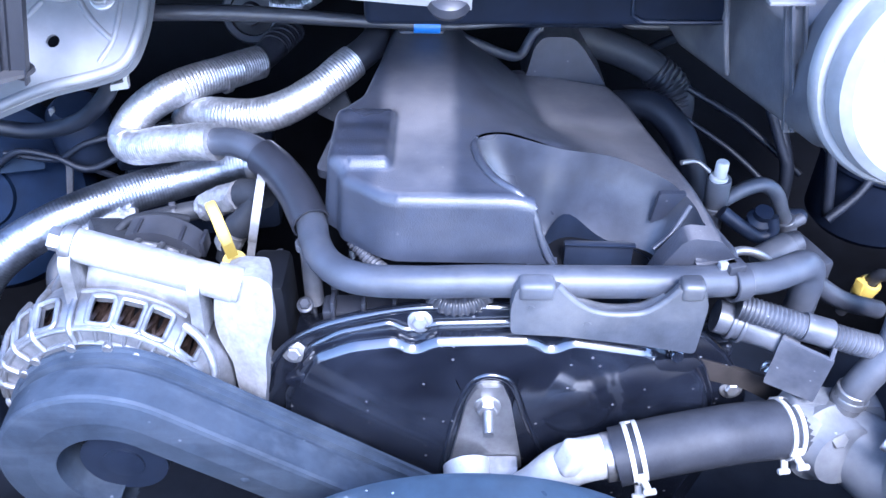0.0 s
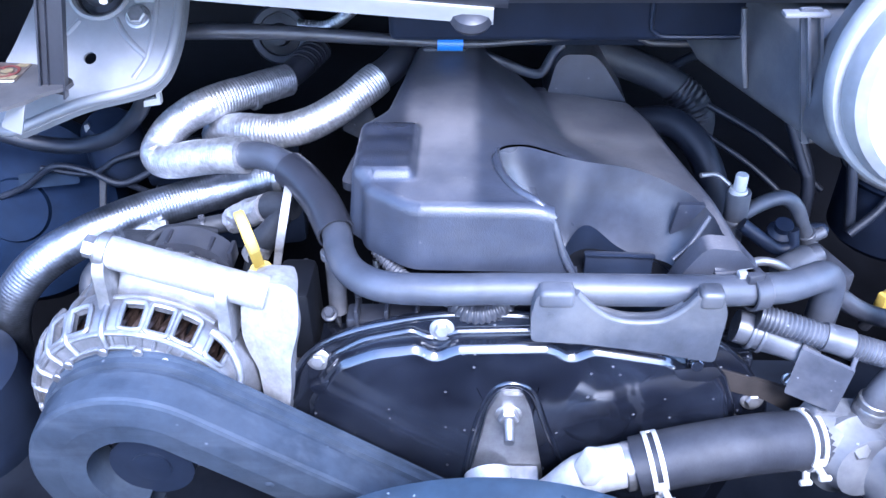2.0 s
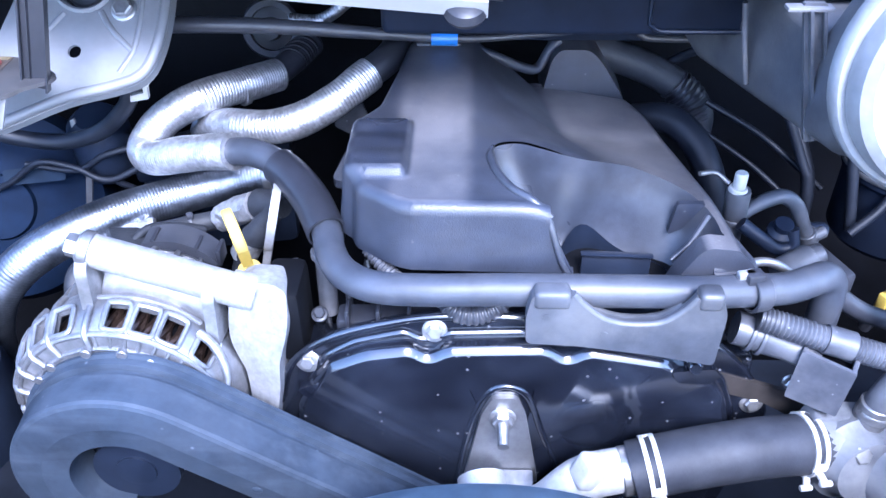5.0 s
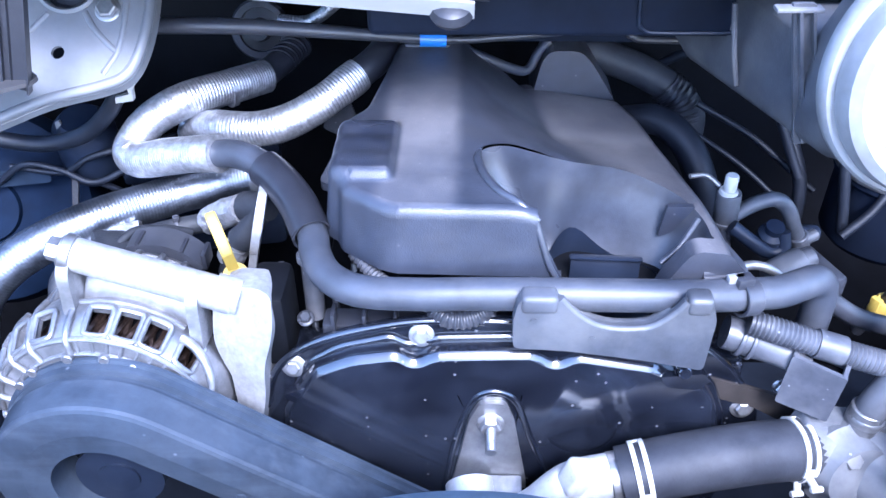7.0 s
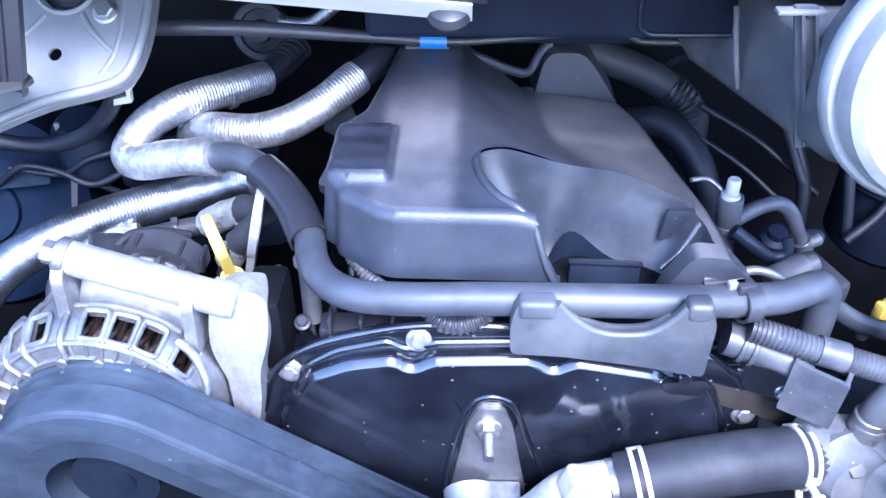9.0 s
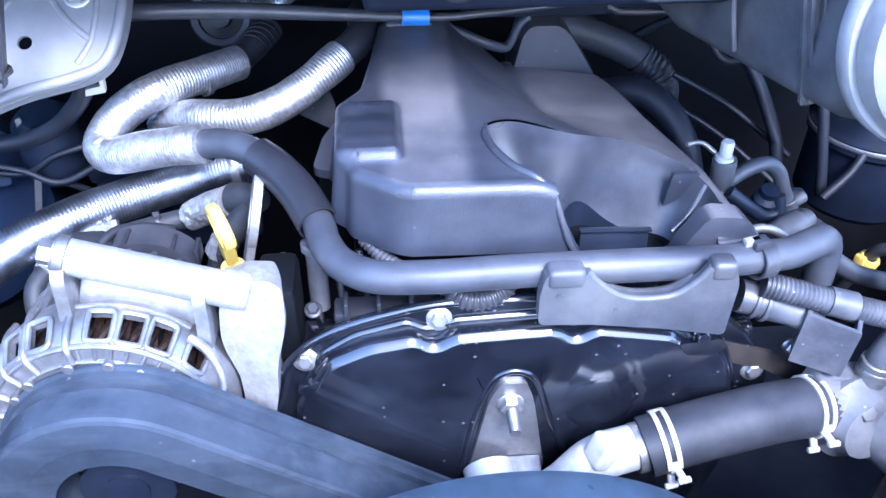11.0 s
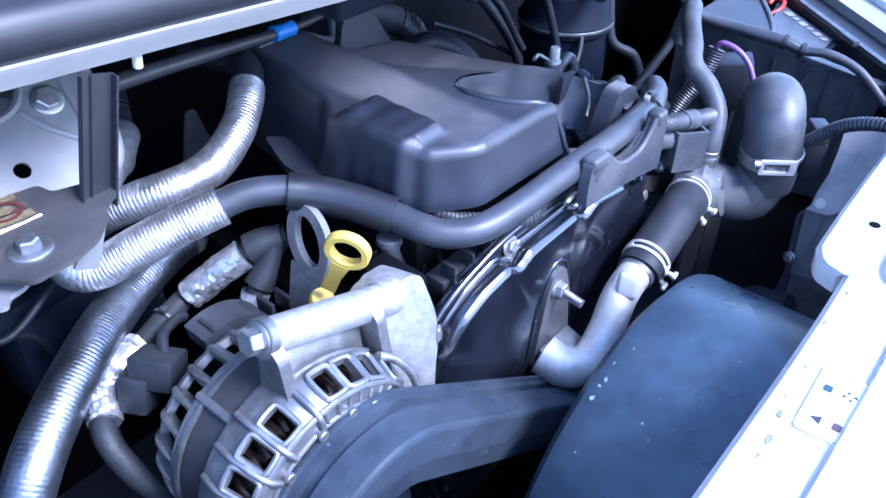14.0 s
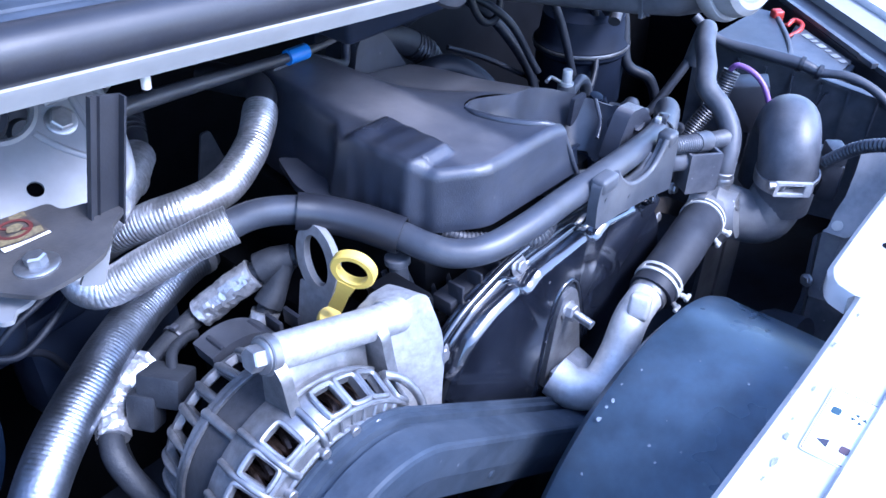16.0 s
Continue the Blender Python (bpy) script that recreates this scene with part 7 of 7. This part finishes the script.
for k in range(7):
    part("rib", slab([(0.022 + 0.036 * k, 0.86), (0.022 + 0.036 * k, 1.012 - 0.004 * k), (0.025 + 0.036 * k, 1.012 - 0.004 * k), (0.025 + 0.036 * k, 0.86)], 0.007, TW @ Matrix.Translation((0, 0, 0.004)), 0.0006, 1), M_duct, tray)
part("sloping_rib", slab([(0.150, 0.90), (0.176, 0.985), (0.181, 0.985), (0.155, 0.90)], 0.009, TW @ Matrix.Translation((0, 0, 0.004)), 0.0006, 1), M_duct, tray)
shd = thing("battery_shield", (0.70, 0.58, 0.82), "black plastic shield plate beside the battery", "shield")
part("plate", slab(rounded([(0.800, 0.638), (0.801, 0.612), (0.708, 0.552), (0.641, 0.519), (0.600, 0.560), (0.66, 0.640)], 0.004), 0.004, pose(0, 0, 0.986), 0.001), M_plastic, shd)
part("edge", tube([(0.801, 0.614, 0.990), (0.752, 0.580, 0.990), (0.708, 0.552, 0.990), (0.672, 0.532, 0.989), (0.641, 0.520, 0.987)], 0.0042, 10), M_duct, shd, "lighter rolled edge")
part("wall", slab([(0.60, 0.82), (0.60, 0.985), (0.70, 0.985), (0.70, 0.82)], 0.004, facing(0.600), 0.001), M_plastic, shd)
solo("wiring_cable", tube([(0.528, 0.618, 1.058), (0.534, 0.584, 1.034), (0.549, 0.534, 1.026), (0.565, 0.478, 1.019), (0.570, 0.455, 1.013), (0.579, 0.423, 1.014), (0.584, 0.394, 1.006), (0.584, 0.371, 0.994), (0.582, 0.34, 0.97)], [0.0065, 0.0065, 0.007, 0.0085, 0.0085, 0.006, 0.006, 0.006, 0.006], 14), M_plastic, "black cable clipped along the battery tray", "cable", "engine cables")
for p in ((0.5655, 0.478, 1.019), (0.5705, 0.455, 1.013)):
    solo("cable_clip", ring_band(p, (0.2, -0.95, -0.2), 0.0088, 0.006, 0.0018, 20), M_sleeve, "black plastic clip round the tray cable", "clip", "tray cable clips")
solo("purple_wire", tube([(0.447, 0.524, 1.030), (0.444, 0.516, 1.045), (0.446, 0.503, 1.045), (0.448, 0.488, 1.038), (0.447, 0.474, 1.025), (0.444, 0.460, 1.000)], 0.0034, 12), M_purple, "purple wire loop behind the elbow hose", "cable")
solo("ribbed_conduit", tube([(0.452, 0.522, 1.034), (0.444, 0.525, 1.012), (0.436, 0.528, 0.995), (0.420, 0.541, 0.965), (0.40, 0.55, 0.93)], 0.0105, 16, corr=0.0007, pitch=0.0036), M_plastic, "black ribbed conduit behind the elbow hose", "conduit", "ribbed conduits")
rel = thing("relay_box", (0.475, 0.49, 0.95), "small black relay box with a worn face", "relay")
part("box", block((0.480, 0.505, 0.985), (0.050, 0.040, 0.065), (0, -8, -62), 0.003), M_sleeve, rel)
part("worn_patch", slab(rounded([(-0.006, -0.004), (0.004, -0.006), (0.008, 0.001), (0.001, 0.006), (-0.005, 0.003)], 0.002), 0.0006, Matrix.Translation((0.4615, 0.5005, 0.998)) @ Matrix(((0.47, 0, -0.88, 0), (-0.88, 0, -0.47, 0), (0, 1, 0, 0), (0, 0, 0, 1))), 0), M_yellow, rel, "worn yellow patch")
wing = thing("front_wing", (0.80, 0.55, 0.8), "white painted front wing with a dark channel and grey flange", "wing", kind="structure")
for nm, o0, o1, z0, z1, mm, lb in (("channel", -0.004, 0.046, 0.95, 0.996, M_sleeve, "dark drain channel"), ("channel_edge", -0.003, 0.005, 0.997, 1.004, M_duct, "raised channel edge"),
                                   ("flange", 0.046, 0.092, 0.96, 1.010, M_bodygrey, "grey painted flange"), ("skin", 0.0925, 0.42, 0.95, 1.021, M_white, "")):
    part(nm, slab([along_wing(-0.13, o0), along_wing(-0.13, o1), along_wing(0.60, o1), along_wing(0.60, o0)], z1 - z0, pose(0, 0, z0), 0.003), mm, wing, lb)
part("clip", block((*along_wing(0.035, -0.006), 1.004), (0.034, 0.010, 0.008), (0, 0, 50), 0.001), M_duct, wing, "grey plastic clip")

yc = thing("yellow_clip", (0.412, 0.632, 0.905), "small yellow plastic clip on the lines beside the engine", "clip")
part("collar", lathe([(0.006, 0), (0.010, 0), (0.0105, 0.002), (0.0105, 0.020), (0.009, 0.022), (0.006, 0.022), (0.006, 0)], (0.412, 0.632, 0.915), (0.1, -0.3, 1), 24, False), M_yellow, yc)
part("tab", block((0.404, 0.626, 0.930), (0.006, 0.010, 0.016), (0, 0, 30), 0.001), M_yellow, yc)
part("line", tube([(0.408, 0.645, 0.88), (0.412, 0.633, 0.915), (0.416, 0.624, 0.945), (0.43, 0.61, 0.96), (0.455, 0.595, 1.0), (0.474, 0.586, 1.03)], 0.0062, 14), M_plastic, yc)

for pts, r in (([(-0.318, 0.612, 0.985), (-0.330, 0.622, 0.970), (-0.338, 0.625, 0.945), (-0.335, 0.615, 0.90)], 0.0040), ([(-0.296, 0.600, 1.006), (-0.282, 0.622, 1.010), (-0.262, 0.640, 1.000), (-0.245, 0.655, 0.985)], 0.0045)):
    solo("wiring_cable", tube(pts, r, 10), M_tape, "thin black cable behind the alternator plug", "cable", "thin wires")
tie = thing("cable_tie", (-0.262, 0.662, 0.985), "black plastic cable tie round the taped cable", "cable tie")
part("band", ring_band((-0.258, 0.663, 0.9855), (-0.95, -0.25, -0.1), 0.0105, 0.004, 0.0012, 20), M_plastic, tie)
part("head", block((-0.258, 0.660, 0.998), (0.006, 0.006, 0.005), (0, 0, 20), 0.0008), M_plastic, tie)

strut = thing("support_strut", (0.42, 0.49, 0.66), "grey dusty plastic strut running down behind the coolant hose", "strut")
part("plate", slab(rounded([(0.4099, 0.8605), (0.5298, 0.8016), (0.5367, 0.462), (0.3972, 0.462)], 0.004), 0.006, facing(0.491), 0.0015), M_plastic_dusty, strut)
part("web", tube([(0.4698, 0.486, 0.8311), (0.4669, 0.486, 0.6577)], 0.004, 10), M_plastic_dusty, strut)
